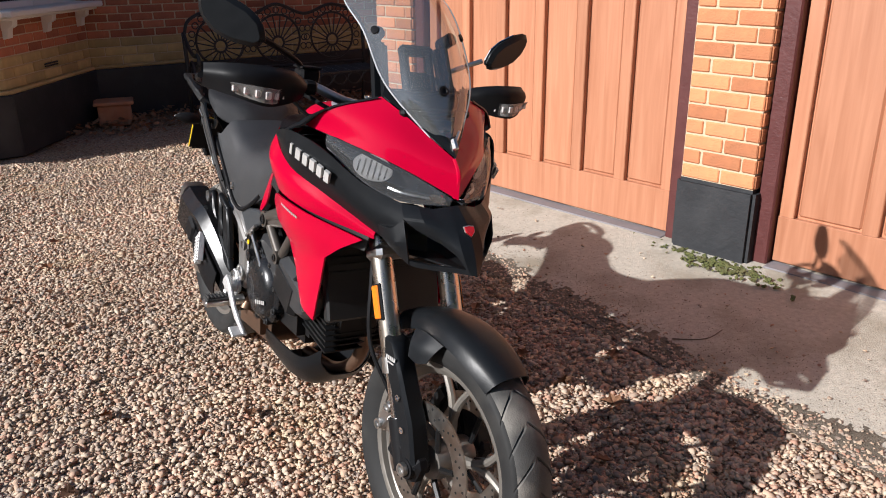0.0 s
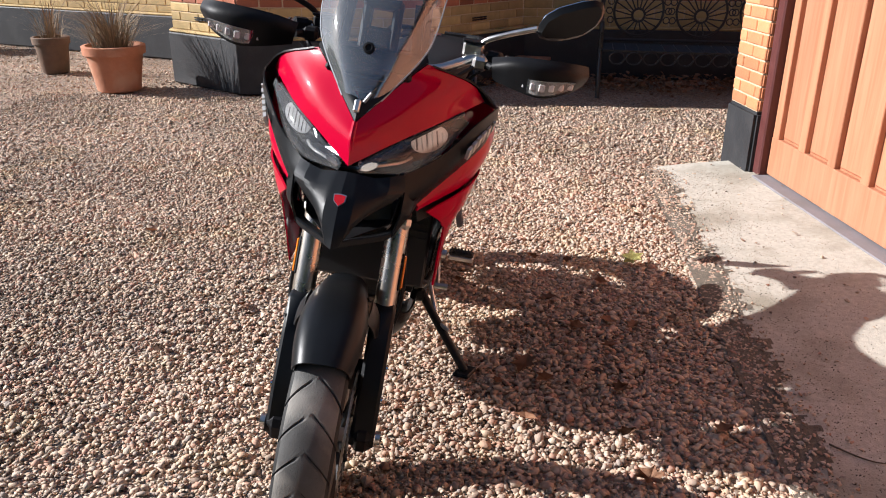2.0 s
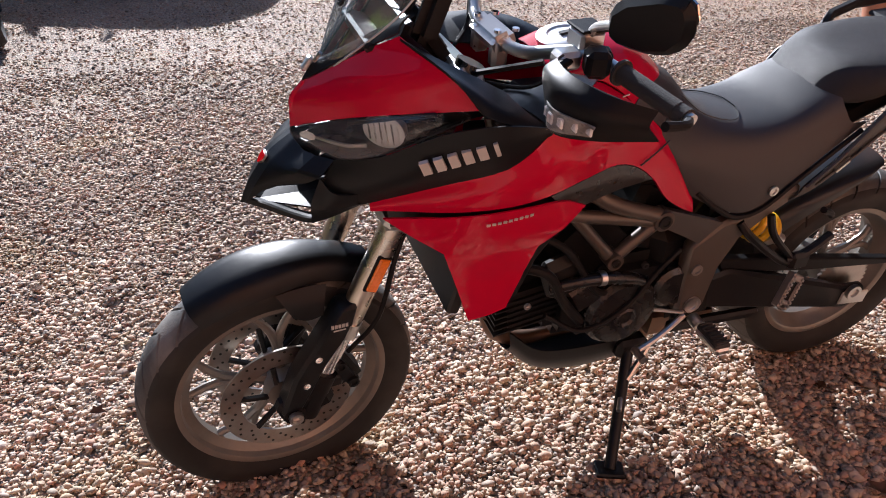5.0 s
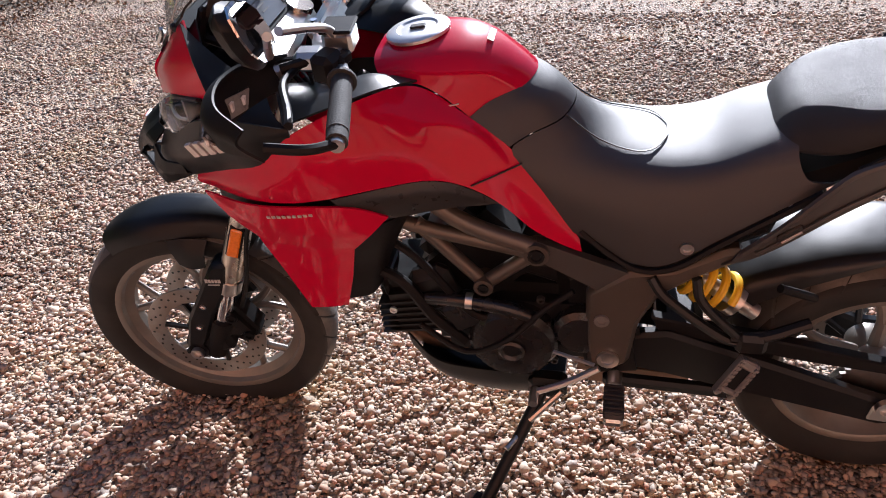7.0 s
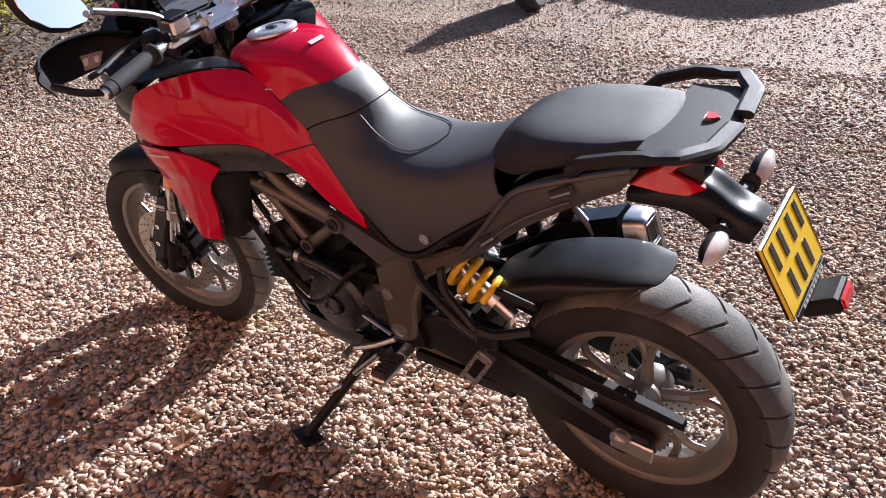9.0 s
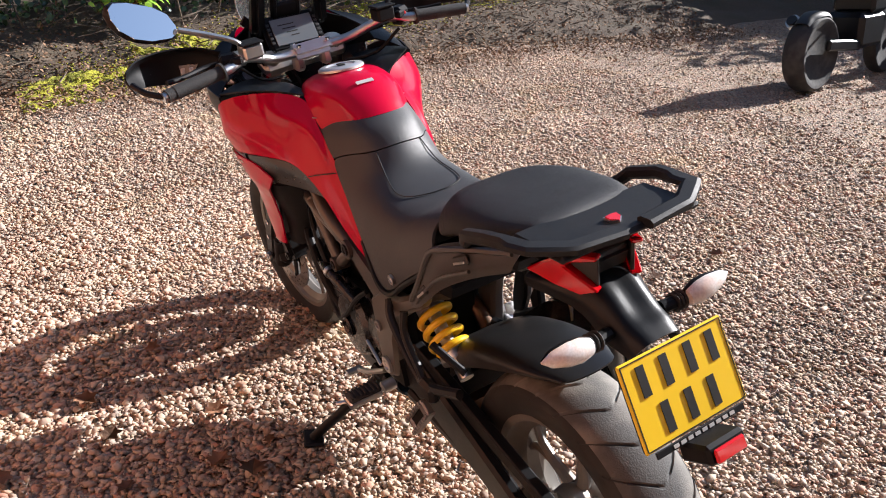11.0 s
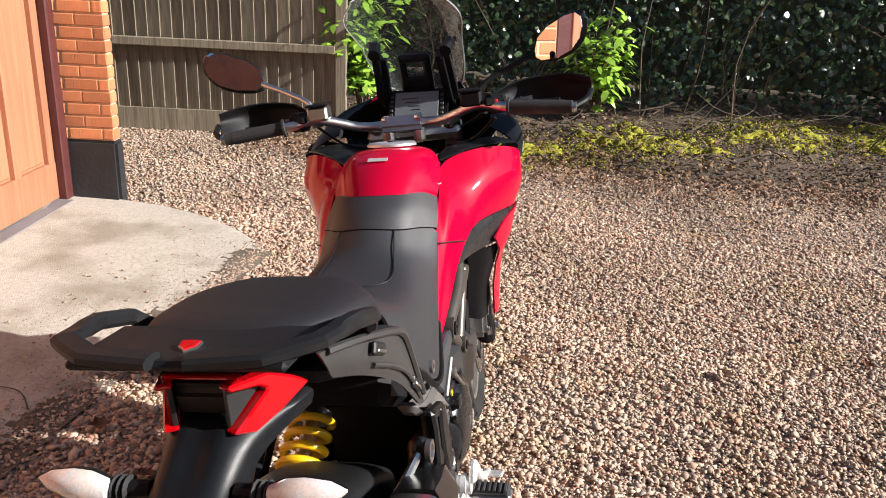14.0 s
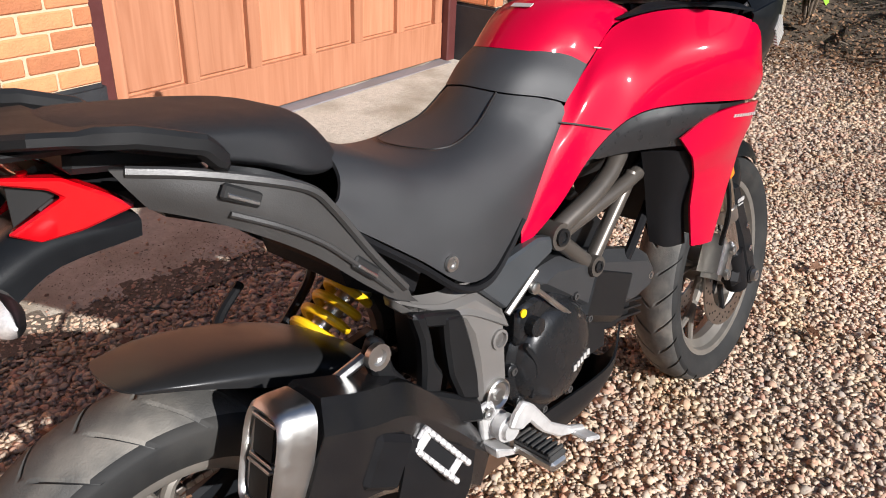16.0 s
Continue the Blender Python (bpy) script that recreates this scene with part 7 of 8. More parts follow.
# pegs, pedals, stand
for s in (1, -1):
    lo, hi = sorted((0.172 * s, 0.196 * s))
    if s < 0:
        pb = part("pillion_bracket", join(*[plate(o, lo, hi, 0.006) for o in (
            [(-0.448, 0.694), (-0.422, 0.690), (-0.412, 0.645), (-0.408, 0.602), (-0.392, 0.572), (-0.402, 0.538), (-0.440, 0.556), (-0.434, 0.600), (-0.434, 0.645)],
            [(-0.385, 0.670), (-0.345, 0.660), (-0.329, 0.607), (-0.316, 0.539), (-0.314, 0.485), (-0.357, 0.505), (-0.378, 0.560), (-0.384, 0.620)],
            [(-0.540, 0.664), (-0.524, 0.690), (-0.504, 0.682), (-0.490, 0.625), (-0.457, 0.580), (-0.412, 0.548), (-0.312, 0.482), (-0.304, 0.436), (-0.400, 0.476), (-0.490, 0.536), (-0.518, 0.600)])],
            plate([(-0.446, 0.696), (-0.346, 0.664), (-0.348, 0.640), (-0.440, 0.670)], lo + 0.003, hi - 0.003, 0.004)), M_ENGINE, BIKE, "black cast pillion peg bracket")
    else:
        pb = part("pillion_bracket", join(tube([(-0.29, 0.165, 0.655), (-0.325, 0.182, 0.615), (-0.442, 0.186, 0.525), (-0.500, 0.186, 0.520)], 0.011, 8), tube([(-0.375, 0.170, 0.665), (-0.392, 0.184, 0.612), (-0.470, 0.188, 0.530)], 0.010, 8),
                                          tube([(-0.455, 0.186, 0.528), (-0.515, 0.188, 0.537), (-0.600, 0.170, 0.566)], 0.012, 8), box(-0.495, 0.190, 0.520, 0.06, 0.03, 0.05, 0.01)), M_ENGINE, BIKE, "black pillion peg bracket")
    part("bracket_arm", tube([(-0.525, 0.184 * s, 0.664), (-0.575, 0.165 * s, 0.635), (-0.60, 0.15 * s, 0.615)], 0.009, 8), M_ALU if s < 0 else M_MATT, pb)
    if s < 0:
        part("bracket_bolt", bolt(-0.525, 0.196 * s, 0.664, 0.021, 0.010, s), M_ALU, pb)
    if s > 0:
        pm, pl, pw = Matrix.Translation((-0.475, 0.214, 0.440)) @ pose(0, 0, 0, 14, -30, 0), 0.050, 0.017
    else:
        pm, pl, pw = Matrix.Translation((-0.464, -0.250, 0.486)) @ pose(0, 0, 0, -14, -36, 0), 0.056, 0.0165
    peg = [box(-pw, 0, 0, 0.010, 0.024, 2 * pl, 0.003), box(pw, 0, 0, 0.010, 0.024, 2 * pl, 0.003), box(0, 0, pl - 0.010, 2 * pw, 0.022, 0.022, 0.004), box(0, 0, -pl * 0.62, 2 * pw, 0.022, 0.014, 0.004)]
    peg += [box(-pw + 2 * pw * (k % 2), 0.0125 * s, -pl + 0.012 + 2 * pl * (k // 2) / 9, 0.009, 0.005, 0.007, 0.001) for k in range(16)]
    part("pillion_peg", moved(join(*peg), pm), M_PEG if s < 0 else M_GREY, pb, "folded toothed aluminium pillion peg")
    part("peg_core", moved(box(0, 0, 0.004, 2 * pw, 0.012, 1.3 * pl, 0.002), pm), M_MATT, pb)
    rp = part("rider_peg", join(tube([(-0.235, 0.165 * s, 0.365), (-0.235, 0.20 * s, 0.362)], 0.017, 12), box(-0.235, 0.255 * s, 0.362, 0.042, 0.095, 0.022, 0.006)), M_ALU, BIKE, "rider foot peg with a rubber tread")
    part("rubber_pad", box(-0.235, 0.255 * s, 0.377, 0.044, 0.090, 0.014, 0.005), M_RUBBER, rp)
    for q in range(7):
        part("pad_rib", box(-0.235, (0.218 + 0.012 * q) * s, 0.386, 0.040, 0.006, 0.006, 0.001), M_RUBBER, rp)
BP = part("brake_pedal", join(plate([(-0.275, 0.418), (-0.262, 0.440), (-0.240, 0.458), (-0.214, 0.440), (-0.160, 0.372), (-0.110, 0.338), (-0.064, 0.318), (-0.060, 0.302), (-0.140, 0.330), (-0.190, 0.368),
                                     (-0.224, 0.408), (-0.246, 0.402)], -0.228, -0.214, 0.004), box(-0.082, -0.236, 0.312, 0.046, 0.052, 0.010, 0.003, (0, 22, 0))), M_PEG, BIKE, "bare aluminium brake pedal")
part("pedal_pivot", join(*[lathe([(r, 0.006), (r, -0.006)], 18, "Y", (-0.262, y, 0.405)) for r, y in ((0.026, -0.178), (0.021, -0.190), (0.026, -0.202), (0.019, -0.212))]), M_PEG, BP)
part("pivot_bracket", plate([(-0.305, 0.455), (-0.270, 0.455), (-0.255, 0.410), (-0.262, 0.372), (-0.300, 0.385)], -0.182, -0.168, 0.004), M_PEG, BP)
part("bracket_bolt", bolt(-0.288, -0.183, 0.440, 0.012, 0.006, -1), M_ALU, BP)
part("heel_plate", plate([(-0.300, 0.385), (-0.240, 0.352), (-0.235, 0.340), (-0.300, 0.365)], -0.215, -0.168, 0.003), M_PEG, BP)
part("gear_lever", join(tube([(-0.20, 0.17, 0.385), (-0.13, 0.185, 0.345), (-0.06, 0.195, 0.315)], 0.008, 8), lathe([(0.011, 0.0), (0.011, 0.045)], 10, "Y", (-0.06, 0.185, 0.315)), tube([(-0.19, 0.175, 0.40), (-0.10, 0.168, 0.425)], 0.005, 6)), M_ALU, BIKE, "gear lever and linkage")
foot = Vector((0.046, 0.338, 0.060))
STD = part("side_stand", join(tube([(-0.075, 0.145, 0.270), (-0.04, 0.20, 0.205), foot], 0.015, 12, 8), box(-0.085, 0.130, 0.275, 0.09, 0.05, 0.06, 0.012)), M_SATIN, BIKE, "black side stand, down on the gravel")
part("stand_foot", moved(box(0, 0, 0, 0.075, 0.06, 0.014, 0.004), Matrix.Translation(foot - Vector((0, 0, 0.004))) @ pose(0, 0, 0, 10, 0, -20)), M_SATIN, STD)
part("stand_spring", tube([(-0.12, 0.165, 0.29), (-0.05, 0.20, 0.22)], 0.008, 8), M_ALU, STD)
part("stand_tang", tube([(-0.03, 0.215, 0.19), (0.0, 0.26, 0.18)], 0.007, 8), M_ALU, STD)
part("lower_rail", box(-0.36, 0.11, 0.285, 0.30, 0.03, 0.03, 0.008, (0, -2, 0)), M_SATIN, BIKE)

# handlebar and controls
BAR = part("handlebar", tube([(0.229, 0.415, 1.143), (0.25, 0.285, 1.153), (0.285, 0.215, 1.160), (0.335, 0.12, 1.125), (0.350, 0.05, 1.118), (0.350, -0.05, 1.118), (0.335, -0.12, 1.125), (0.285, -0.215, 1.160), (0.25, -0.285, 1.153), (0.229, -0.415, 1.143)], 0.013, 12, 50), M_ALU, BIKE, "bare aluminium tapered handlebar")
part("bar_clamp", join(box(0.350, 0, 1.118, 0.05, 0.13, 0.042, 0.012, (0, 25, 0), 2), box(0.355, 0.042, 1.095, 0.035, 0.03, 0.06, 0.008), box(0.355, -0.042, 1.095, 0.035, 0.03, 0.06, 0.008)), M_ALU, BAR, "aluminium bar clamp")
for a in (-1, 1):
    for q in (-1, 1):
        part("clamp_bolt", lathe([(0.007, 0), (0.007, 0.006), (0.001, 0.006)], 10, "Z", (0.343 + 0.02 * a, 0.045 * q, 1.137)), M_CHROME, BAR)
for s in (1, -1):
    e0, e1 = Vector((0.248, 0.300 * s, 1.152)), Vector((0.226, 0.432 * s, 1.142))
    gp = part("grip", join(tube([e0, e1], 0.0175, 16), tube([e1, e1 + (e1 - e0).normalized() * 0.022], 0.0165, 14)), M_RUBBER, BAR, "black rubber grip with a bar-end weight")
    part("grip_flange", tube([e0 - (e1 - e0).normalized() * 0.006, e0], 0.024, 16), M_RUBBER, gp)
    part("bar_end", tube([e1 + (e1 - e0).normalized() * 0.022, e1 + (e1 - e0).normalized() * 0.032], 0.012, 12), M_ALU, gp)
    part("switch_pod", join(box(0.278, 0.262 * s, 1.160, 0.045, 0.050, 0.05, 0.01, (0, 0, -22 * s)), box(0.255, 0.25 * s, 1.168, 0.02, 0.03, 0.02, 0.004, (0, 0, -22 * s))), M_MATT, BAR)
    part("switch_button", box(0.256, 0.262 * s, 1.168, 0.014, 0.016, 0.012, 0.003), M_REDANOD if s < 0 else M_MATT, BAR)
    part("lever", tube([(0.335, 0.235 * s, 1.150), (0.345, 0.30 * s, 1.150), (0.315, 0.38 * s, 1.148), (0.30, 0.425 * s, 1.150)], 0.007, 8), M_MATT, BAR, "black hand lever")
    part("lever_perch", join(box(0.318, 0.225 * s, 1.155, 0.05, 0.04, 0.035, 0.008), box(0.268, 0.202 * s, 1.180, 0.05, 0.055, 0.038, 0.006)), M_ALU if s > 0 else M_MATT, BAR, "lever perch with its fluid reservoir")
    part("reservoir_lid", box(0.268, 0.202 * s, 1.2015, 0.054, 0.060, 0.006, 0.002), M_MATT, BAR)
    # mirror
    mi = part("mirror", tube([(0.270, 0.222 * s, 1.165), (0.275, 0.228 * s, 1.205), (0.292, 0.285 * s, 1.236), (0.308, 0.358 * s, 1.266)], 0.0075, 10), M_ALU if s > 0 else M_MATT, BIKE, "handlebar mirror on a bent stem")
    out = [(0.098, 0.022), (0.086, 0.040), (0.05, 0.049), (-0.02, 0.050), (-0.062, 0.038), (-0.086, 0.010), (-0.090, -0.008), (-0.074, -0.026), (-0.02, -0.044), (0.03, -0.046), (0.07, -0.030), (0.092, -0.004)]
    MMx = Matrix.Translation((0.315, 0.432 * s, 1.297)) @ pose(0, 0, 0, 0, 0, 90 + (7 if s > 0 else -38)) @ pose(0, 0, 0, 19 if s > 0 else 4, -24 * s, 0)
    o2 = [(x * s, z) for x, z in out]
    shell = plate(o2, -0.022, 0.004, 0.012)
    part("shell", moved(shell, MMx), M_SATIN, mi)
    part("glass", moved(plate([(x * 0.90, z * 0.88) for x, z in o2], 0.003, 0.0062, 0), MMx), M_MIRROR, mi, "mirror glass", smooth=False)
    # hand guard
    hg = part("hand_guard", patch([
        [(0.345, 0.255 * s, 1.180), (0.390, 0.31 * s, 1.198), (0.408, 0.385 * s, 1.206), (0.388, 0.458 * s, 1.205), (0.332, 0.508 * s, 1.196)],
        [(0.375, 0.255 * s, 1.160), (0.415, 0.31 * s, 1.178), (0.432, 0.385 * s, 1.182), (0.412, 0.462 * s, 1.178), (0.345, 0.512 * s, 1.172)],
        [(0.360, 0.265 * s, 1.125), (0.405, 0.32 * s, 1.118), (0.430, 0.388 * s, 1.112), (0.400, 0.455 * s, 1.128), (0.315, 0.505 * s, 1.140)]], 20, 12, 0.004), M_MATT, BIKE, "black hand guard with a clear indicator strip")
    for q in (tube([(0.31, 0.505 * s, 1.165), (0.255, 0.490 * s, 1.152), (0.222, 0.456 * s, 1.140)], 0.008, 8), tube([(0.36, 0.26 * s, 1.155), (0.315, 0.235 * s, 1.158)], 0.009, 8)):
        part("guard_stay", q, M_MATT, hg)
    part("indicator_strip", patch([
        [(0.398, 0.31 * s, 1.150), (0.435, 0.385 * s, 1.156), (0.411, 0.472 * s, 1.163)], [(0.400, 0.33 * s, 1.124), (0.4345, 0.388 * s, 1.120), (0.404, 0.455 * s, 1.138)]], 14, 5, 0.003), M_STRIPH, hg, "clear indicator strip")
    for q in range(7):
        c = spline([(0.405, 0.325 * s, 1.138), (0.437, 0.387 * s, 1.139), (0.412, 0.460 * s, 1.150)], 7)[q]
        part("led", box(c.x, c.y, c.z, 0.006, 0.0165, 0.020 - 0.0012 * abs(q - 3), 0.003), M_INDW, hg)
    lz = part("strip_lens", patch([
        [(0.402, 0.308 * s, 1.152), (0.4405, 0.385 * s, 1.158), (0.416, 0.474 * s, 1.165)], [(0.404, 0.328 * s, 1.122), (0.4400, 0.388 * s, 1.118), (0.409, 0.457 * s, 1.136)]], 14, 5, 0.0), M_CLEAR, hg)
    lz.visible_shadow = False
part("cable_run", join(tube([(0.33, 0.22, 1.14), (0.42, 0.15, 1.10), (0.44, 0.05, 1.05), (0.40, 0.03, 0.98)], 0.006, 6), tube([(0.33, -0.22, 1.14), (0.43, -0.16, 1.10), (0.44, -0.06, 1.04), (0.40, -0.05, 0.96)], 0.006, 6),
                    tube([(0.30, 0.24, 1.13), (0.33, 0.17, 1.07), (0.38, 0.09, 1.05)], 0.004, 6), tube([(0.29, -0.25, 1.13), (0.32, -0.18, 1.07), (0.38, -0.10, 1.05)], 0.005, 6)), M_MATT, BIKE, "black control cables")

# dash and screen
DM = Matrix.Translation((0.486, 0, 1.145)) @ pose(0, 0, 0, 0, -46, 0)
DASH = part("instrument_panel", moved(box(0, 0, 0, 0.118, 0.176, 0.035, 0.012, None, 2), DM @ pose(0, 0, -0.012, 0, -8, 0)), M_MATT, BIKE, "digital instrument panel")
part("display", moved(box(0, 0, 0.0075, 0.082, 0.128, 0.004, 0.001), DM @ pose(0, 0, 0, 0, -8, 0)), M_LCD, DASH, "grey liquid-crystal display")
part("display_bars", moved(join(*[box(0.02 - 0.012 * k, 0.02 - 0.006 * k, 0.0098, 0.003, 0.05 - 0.008 * k, 0.0006, 0) for k in range(4)]), DM @ pose(0, 0, 0, 0, -8, 0)), M_PRINT, DASH)
for q in range(5):
    for s in (1, -1):
        part("warning_light", moved(box(0.028 - 0.014 * q, s * 0.074, 0.0075, 0.008, 0.010, 0.002, 0.001), DM @ pose(0, 0, 0, 0, -8, 0)), M_SUBF, DASH)
SCM = part("screen_mount", join(*[q for s in (1, -1) for q in (
    moved(box(0, 0, 0, 0.050, 0.040, 0.17, 0.016, None, 2), Matrix.Translation((0.490, 0.096 * s, 1.222)) @ pose(0, 0, 0, 4 * s, -22, 0)), tube([(0.448, 0.102 * s, 1.296), (0.492, 0.108 * s, 1.318)], 0.017, 10))],
    box(0.515, 0.036, 1.225, 0.024, 0.024, 0.12, 0.008, (0, -22, 0)), box(0.515, -0.036, 1.225, 0.024, 0.024, 0.12, 0.008, (0, -22, 0)), box(0.494, 0, 1.280, 0.03, 0.096, 0.026, 0.008, (0, -22, 0)), box(0.522, 0, 1.205, 0.02, 0.09, 0.05, 0.006, (0, -22, 0)), box(0.53, 0, 1.11, 0.20, 0.20, 0.02, 0.006, (0, -20, 0)), box(0.56, 0, 1.14, 0.02, 0.22, 0.10, 0.008, (0, -25, 0))), M_SATIN, BIKE, "black screen mount")
SCREEN_ROWS = [
    [(0.700, 0.0, 1.060), (0.640, 0.0, 1.196), (0.566, 0.0, 1.312), (0.480, 0.0, 1.402), (0.392, 0.0, 1.472)],
    [(0.691, 0.021, 1.068), (0.626, 0.069, 1.202), (0.546, 0.088, 1.314), (0.458, 0.094, 1.400), (0.378, 0.074, 1.466)],
    [(0.670, 0.045, 1.090), (0.574, 0.126, 1.204), (0.484, 0.146, 1.318), (0.392, 0.160, 1.392), (0.350, 0.118, 1.446)]]
SCR = patch(full(SCREEN_ROWS), 22, 27, 0.0)
WS = part("windscreen", SCR, M_SCREEN, BIKE, "smoked clear windscreen")
edge = spline(SCREEN_ROWS[2], 30) + [Vector(r[-1]) for r in SCREEN_ROWS[1::-1]]
both("screen_edge", tube(edge, 0.0019, 5, 60), M_EDGE, WS, "polished pale screen edge")
both("screen_base", patch([
    [(0.724, 0.0, 1.050), (0.676, 0.042, 1.092), (0.624, 0.086, 1.137), (0.574, 0.130, 1.178)],
    [(0.706, 0.0, 1.078), (0.664, 0.038, 1.112), (0.614, 0.080, 1.152), (0.566, 0.122, 1.192)],
    [(0.690, 0.0, 1.090), (0.645, 0.040, 1.128), (0.595, 0.080, 1.170), (0.55, 0.118, 1.205)]], 14, 8, 0.004), M_SATIN, None, "black screen base trim")
part("screen_bolt", moved(lathe([(0.013, 0), (0.013, 0.005), (0.008, 0.006), (0.006, 0.003), (0.001, 0.003)], 14, "X"), Matrix.Translation((0.640, 0, 1.198)) @ pose(0, 0, 0, 0, -28, 0)), M_MATT, WS)
both("screen_bolt", moved(lathe([(0.010, 0), (0.010, 0.005), (0.001, 0.006)], 12, "X"), Matrix.Translation((0.504, 0.126, 1.322)) @ pose(0, 0, 0, 0, -28, 40)), M_MATT, WS)
part("screen_latch", join(box(0.712, 0, 1.082, 0.012, 0.014, 0.03, 0.003, (0, -35, 0)), tube([(0.70, 0.012, 1.09), (0.69, 0.025, 1.11)], 0.004, 6)), M_ALU, WS)

# bar and front wheel stand turned to the left
AXIS = Vector((FB.x - 0.036, 0, FB.z))
STEER = Matrix.Translation((-0.008, 0.014, 0)) @ Matrix.Translation(AXIS) @ Matrix.Rotation(radians(4.0), 4, FD) @ Matrix.Translation(-AXIS)
TURN = Matrix.Translation(AXIS) @ Matrix.Rotation(radians(5.2), 4, FD) @ Matrix.Translation(-AXIS)
for ob in list(BIKE.children):
    if ob.name.split(".")[0] in ("handlebar", "mirror", "hand_guard"):
        ob.matrix_basis = STEER
    elif ob.name.split(".")[0] in ("front_wheel", "fork_leg", "front_mudguard", "yoke"):
        ob.matrix_basis = TURN

# ---- a second motorcycle and a car further down the drive ----
B2 = thing("motorcycle", "black naked sports motorcycle parked further down the drive", "motorcycle", pose(2.25, -5.76, 0, -6, 0, -82.5))
a1, a2 = Vector((0.68, 0, 0.30)), Vector((-0.66, 0, 0.315))


def plain_wheel(axle, R, W, rim):
    at = Matrix.Translation(axle)
    h = W * 0.33
    w = part("wheel", moved(join(lathe([(rim, h), (rim - 0.012, h), (rim - 0.03, 0.02), (rim - 0.03, -0.02), (rim - 0.012, -h), (rim, -h)], 40, "Y", close=True),
                                 lathe([(0.045, -0.06), (0.045, 0.06)], 16, "Y"), *[tube([(0, 0, 0), ((rim - 0.02) * math.cos(a), 0, (rim - 0.02) * math.sin(a))], 0.014, 6) for a in np.arange(0, 6.2, 1.2566)]), at), M_PRINT, B2)
    part("rim_stripe", moved(lathe([(rim + 0.003, h + 0.002), (rim - 0.005, h + 0.002), (rim - 0.005, h), (rim + 0.003, h)], 48, "Y", close=True), at), M_FORK, w)
    pr = [(rim + 0.0, -W * 0.36), (rim + 0.03, -W * 0.47)] + [(R - 0.42 * W / 2 * (1 - math.cos(s * 1.4)) * 1.1, W / 2 * math.sin(s * 1.4)) for s in np.linspace(-1, 1, 13)] + [(rim + 0.03, W * 0.47), (rim, W * 0.36)]
    part("tyre", moved(lathe(pr, 56, "Y"), at), M_RUBBER, w, "wide worn black tyre")


plain_wheel(a1, 0.30, 0.12, 0.216)
plain_wheel(a2, 0.315, 0.19, 0.216)
part("engine", join(box(0.05, 0, 0.45, 0.42, 0.34, 0.30, 0.04), box(0.12, 0, 0.66, 0.28, 0.36, 0.14, 0.03)), M_ENGINE, B2)
part("silencer", join(tube([(0.05, 0.16, 0.25), (-0.25, 0.20, 0.33), (-0.36, 0.22, 0.42)], 0.03, 14), tube([(-0.30, 0.215, 0.38), (-0.56, 0.24, 0.56)], 0.06, 20)), M_ALU, B2, "short bare metal silencer")
part("outlet", tube([(-0.55, 0.239, 0.553), (-0.575, 0.241, 0.571)], 0.045, 18), M_PRINT, B2)
part("swingarm", join(box(-0.38, 0.13, 0.36, 0.56, 0.05, 0.09, 0.015, (0, 5, 0)), box(-0.38, -0.13, 0.36, 0.56, 0.05, 0.09, 0.015, (0, 5, 0))), M_ENGINE, B2)
part("tank", moved(lathe([(0.001, -0.28), (0.11, -0.22), (0.16, 0.0), (0.15, 0.18), (0.001, 0.28)], 20, "X"), pose(0.18, 0, 0.88, 0, 8, 0)), M_SATIN, B2)
part("seat", box(-0.28, 0, 0.84, 0.50, 0.24, 0.09, 0.035, (0, 8, 0), 2), M_SEAT, B2)
part("tail", box(-0.58, 0, 0.88, 0.24, 0.18, 0.10, 0.03, (0, 12, 0), 2), M_SATIN, B2)
part("fork", join(tube([(0.68, 0.10, 0.30), (0.46, 0.10, 0.95)], 0.027, 12), tube([(0.68, -0.10, 0.30), (0.46, -0.10, 0.95)], 0.027, 12)), M_FORK, B2)
part("handlebar", tube([(0.36, 0.38, 1.02), (0.44, 0.2, 1.04), (0.44, -0.2, 1.04), (0.36, -0.38, 1.02)], 0.013, 10), M_MATT, B2)
part("headlamp", lathe([(0.001, 0.10), (0.09, 0.07), (0.10, 0.0), (0.03, -0.08)], 18, "X", (0.60, 0, 0.90)), M_SATIN, B2)
part("side_stand", tube([(0.0, 0.12, 0.30), (0.04, 0.34, 0.03)], 0.014, 8), M_SATIN, B2)
part("wheel_hugger", arc_shell(a2, 60, 130, 0.34, 0.34, 0.09, 0.04), M_PRINT, B2)

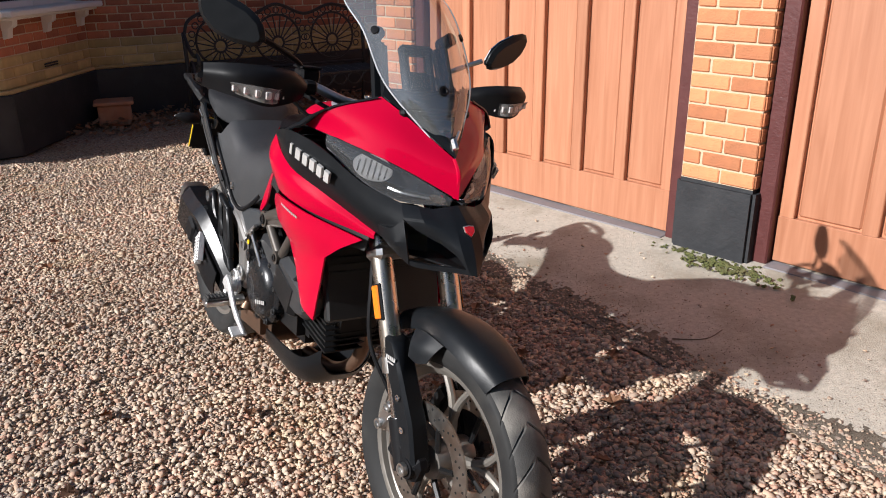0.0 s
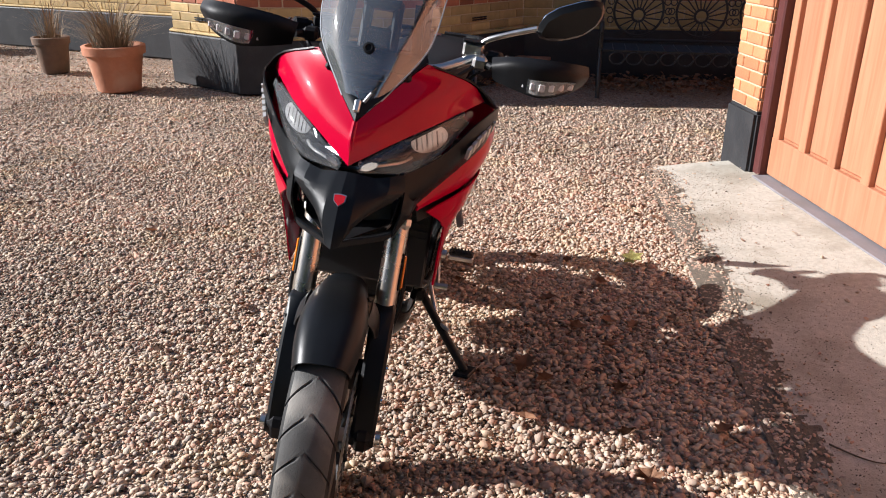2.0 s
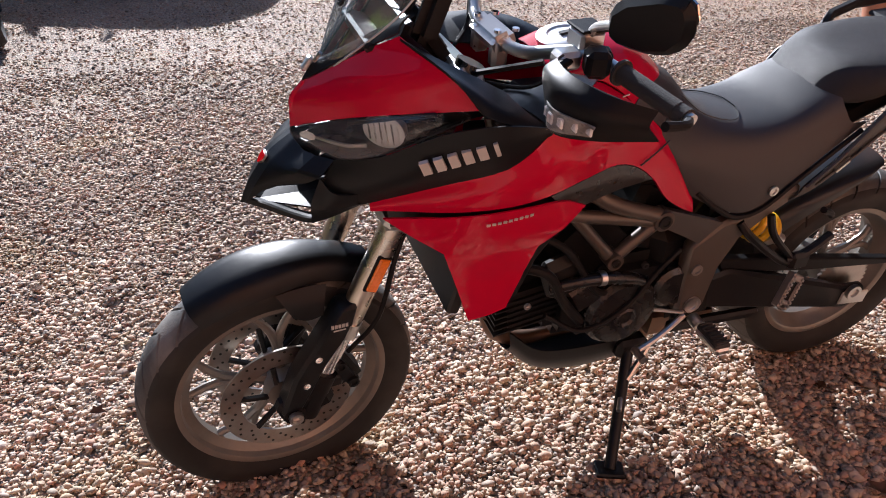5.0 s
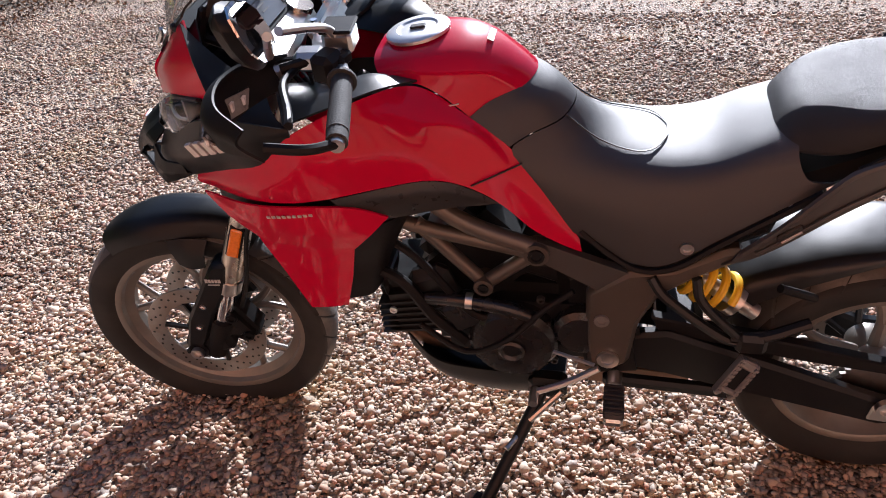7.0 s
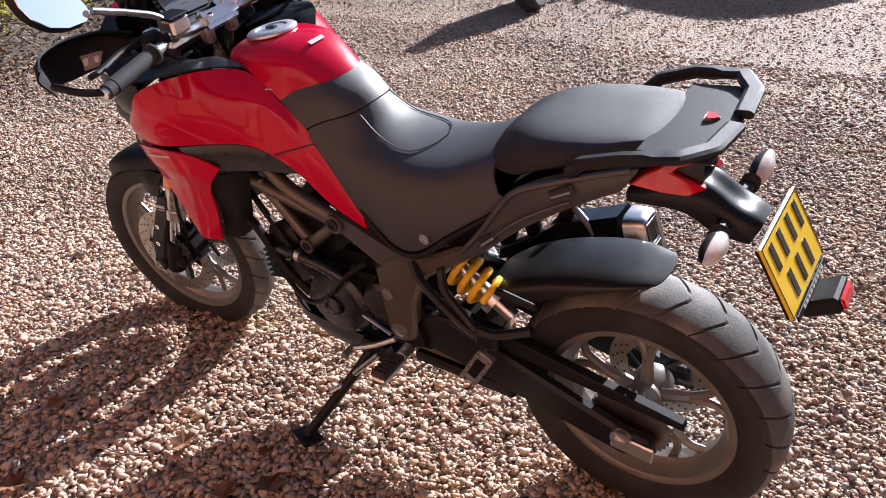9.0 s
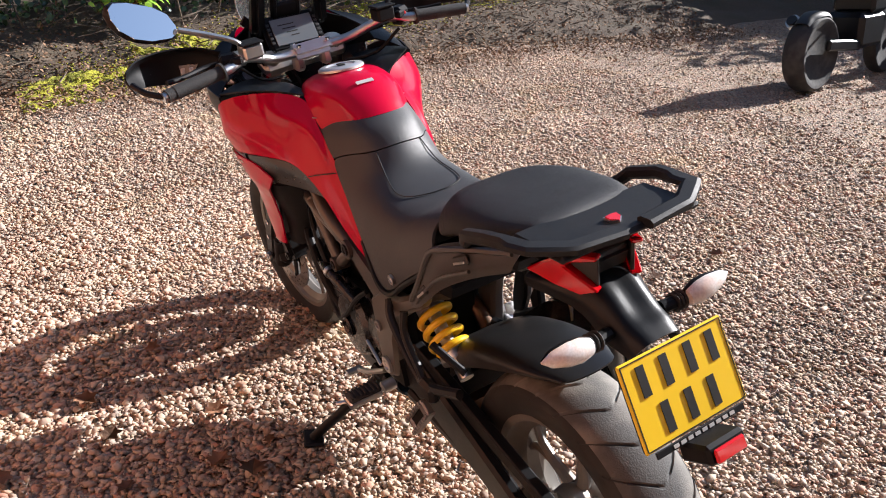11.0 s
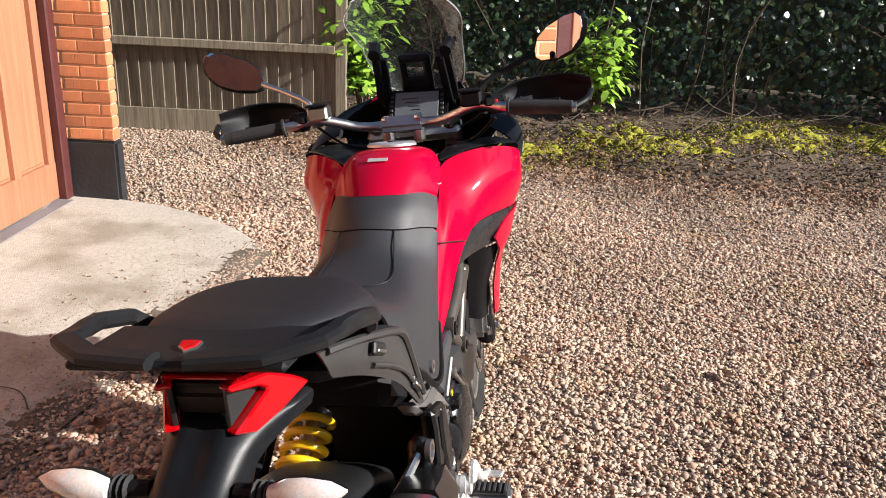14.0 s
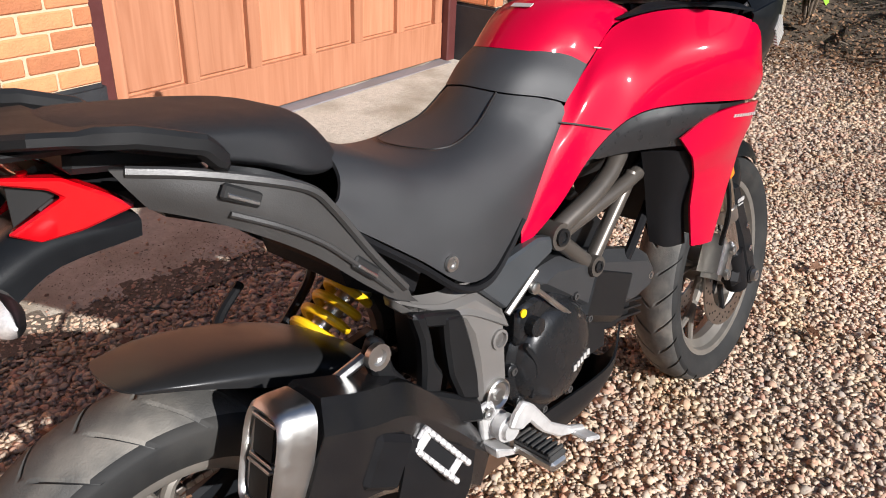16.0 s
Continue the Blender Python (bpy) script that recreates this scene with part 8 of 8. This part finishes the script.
CAR = thing("car", "pale silver hatchback parked at the far side of the drive", "car", pose(1.6, -9.0, 0, 0, 0, -24))
M_CARP = material("pale_silver_car_paint", (0.55, 0.57, 0.58), 0.3, metal=0.4, var=0.03, coat=0.8)


def section(x, w, z0, z1, zs, wr):
    return [(x, 0, z1), (x, wr * 0.7, z1), (x, wr, z1 - 0.06), (x, w, zs), (x, w * 1.0, zs - 0.2), (x, w * 0.97, z0 + 0.08), (x, w * 0.88, z0)]


body = patch([list(r) for r in zip(*[section(-2.0, 0.70, 0.30, 0.95, 0.80, 0.62), section(-1.85, 0.82, 0.24, 1.10, 0.92, 0.66), section(-1.3, 0.86, 0.22, 1.42, 0.95, 0.60), section(-0.4, 0.87, 0.22, 1.47, 0.95, 0.60),
                                     section(0.4, 0.87, 0.22, 1.38, 0.93, 0.60), section(0.95, 0.86, 0.22, 1.02, 0.90, 0.72), section(1.6, 0.82, 0.24, 0.88, 0.80, 0.66), section(1.95, 0.68, 0.30, 0.70, 0.62, 0.55)])], 36, 26, 0.01)
part("body", join(body.copy(), mirrored(body)), M_CARP, CAR)
for s in (1, -1):
    part("side_window", patch([[(-1.35, 0.68 * s, 1.34), (-0.4, 0.655 * s, 1.40), (0.35, 0.68 * s, 1.30), (0.75, 0.78 * s, 1.05)], [(-1.45, 0.862 * s, 1.0), (-0.4, 0.868 * s, 1.0), (0.35, 0.872 * s, 1.0), (0.85, 0.868 * s, 0.97)]], 16, 4, 0.006), M_WIN, CAR)
    for x in (-1.25, 1.25):
        wl = part("wheel", lathe([(0.20, 0.02), (0.19, 0.05), (0.05, 0.06), (0.001, 0.06)], 24, "Y", (x, 0.80 * s - 0.03, 0.31)), M_ALU, CAR)
        part("tyre", lathe([(0.20, -0.10), (0.30, -0.10), (0.315, -0.07), (0.315, 0.07), (0.30, 0.10), (0.20, 0.10)], 32, "Y", (x, 0.80 * s, 0.31), close=True), M_RUBBER, wl)
    part("headlight" , box(1.80, 0.58 * s, 0.66, 0.16, 0.22, 0.12, 0.03), M_CLEAR, CAR)
part("floor_pan", box(0, 0, 0.28, 3.6, 1.5, 0.10, 0.02), M_PRINT, CAR)
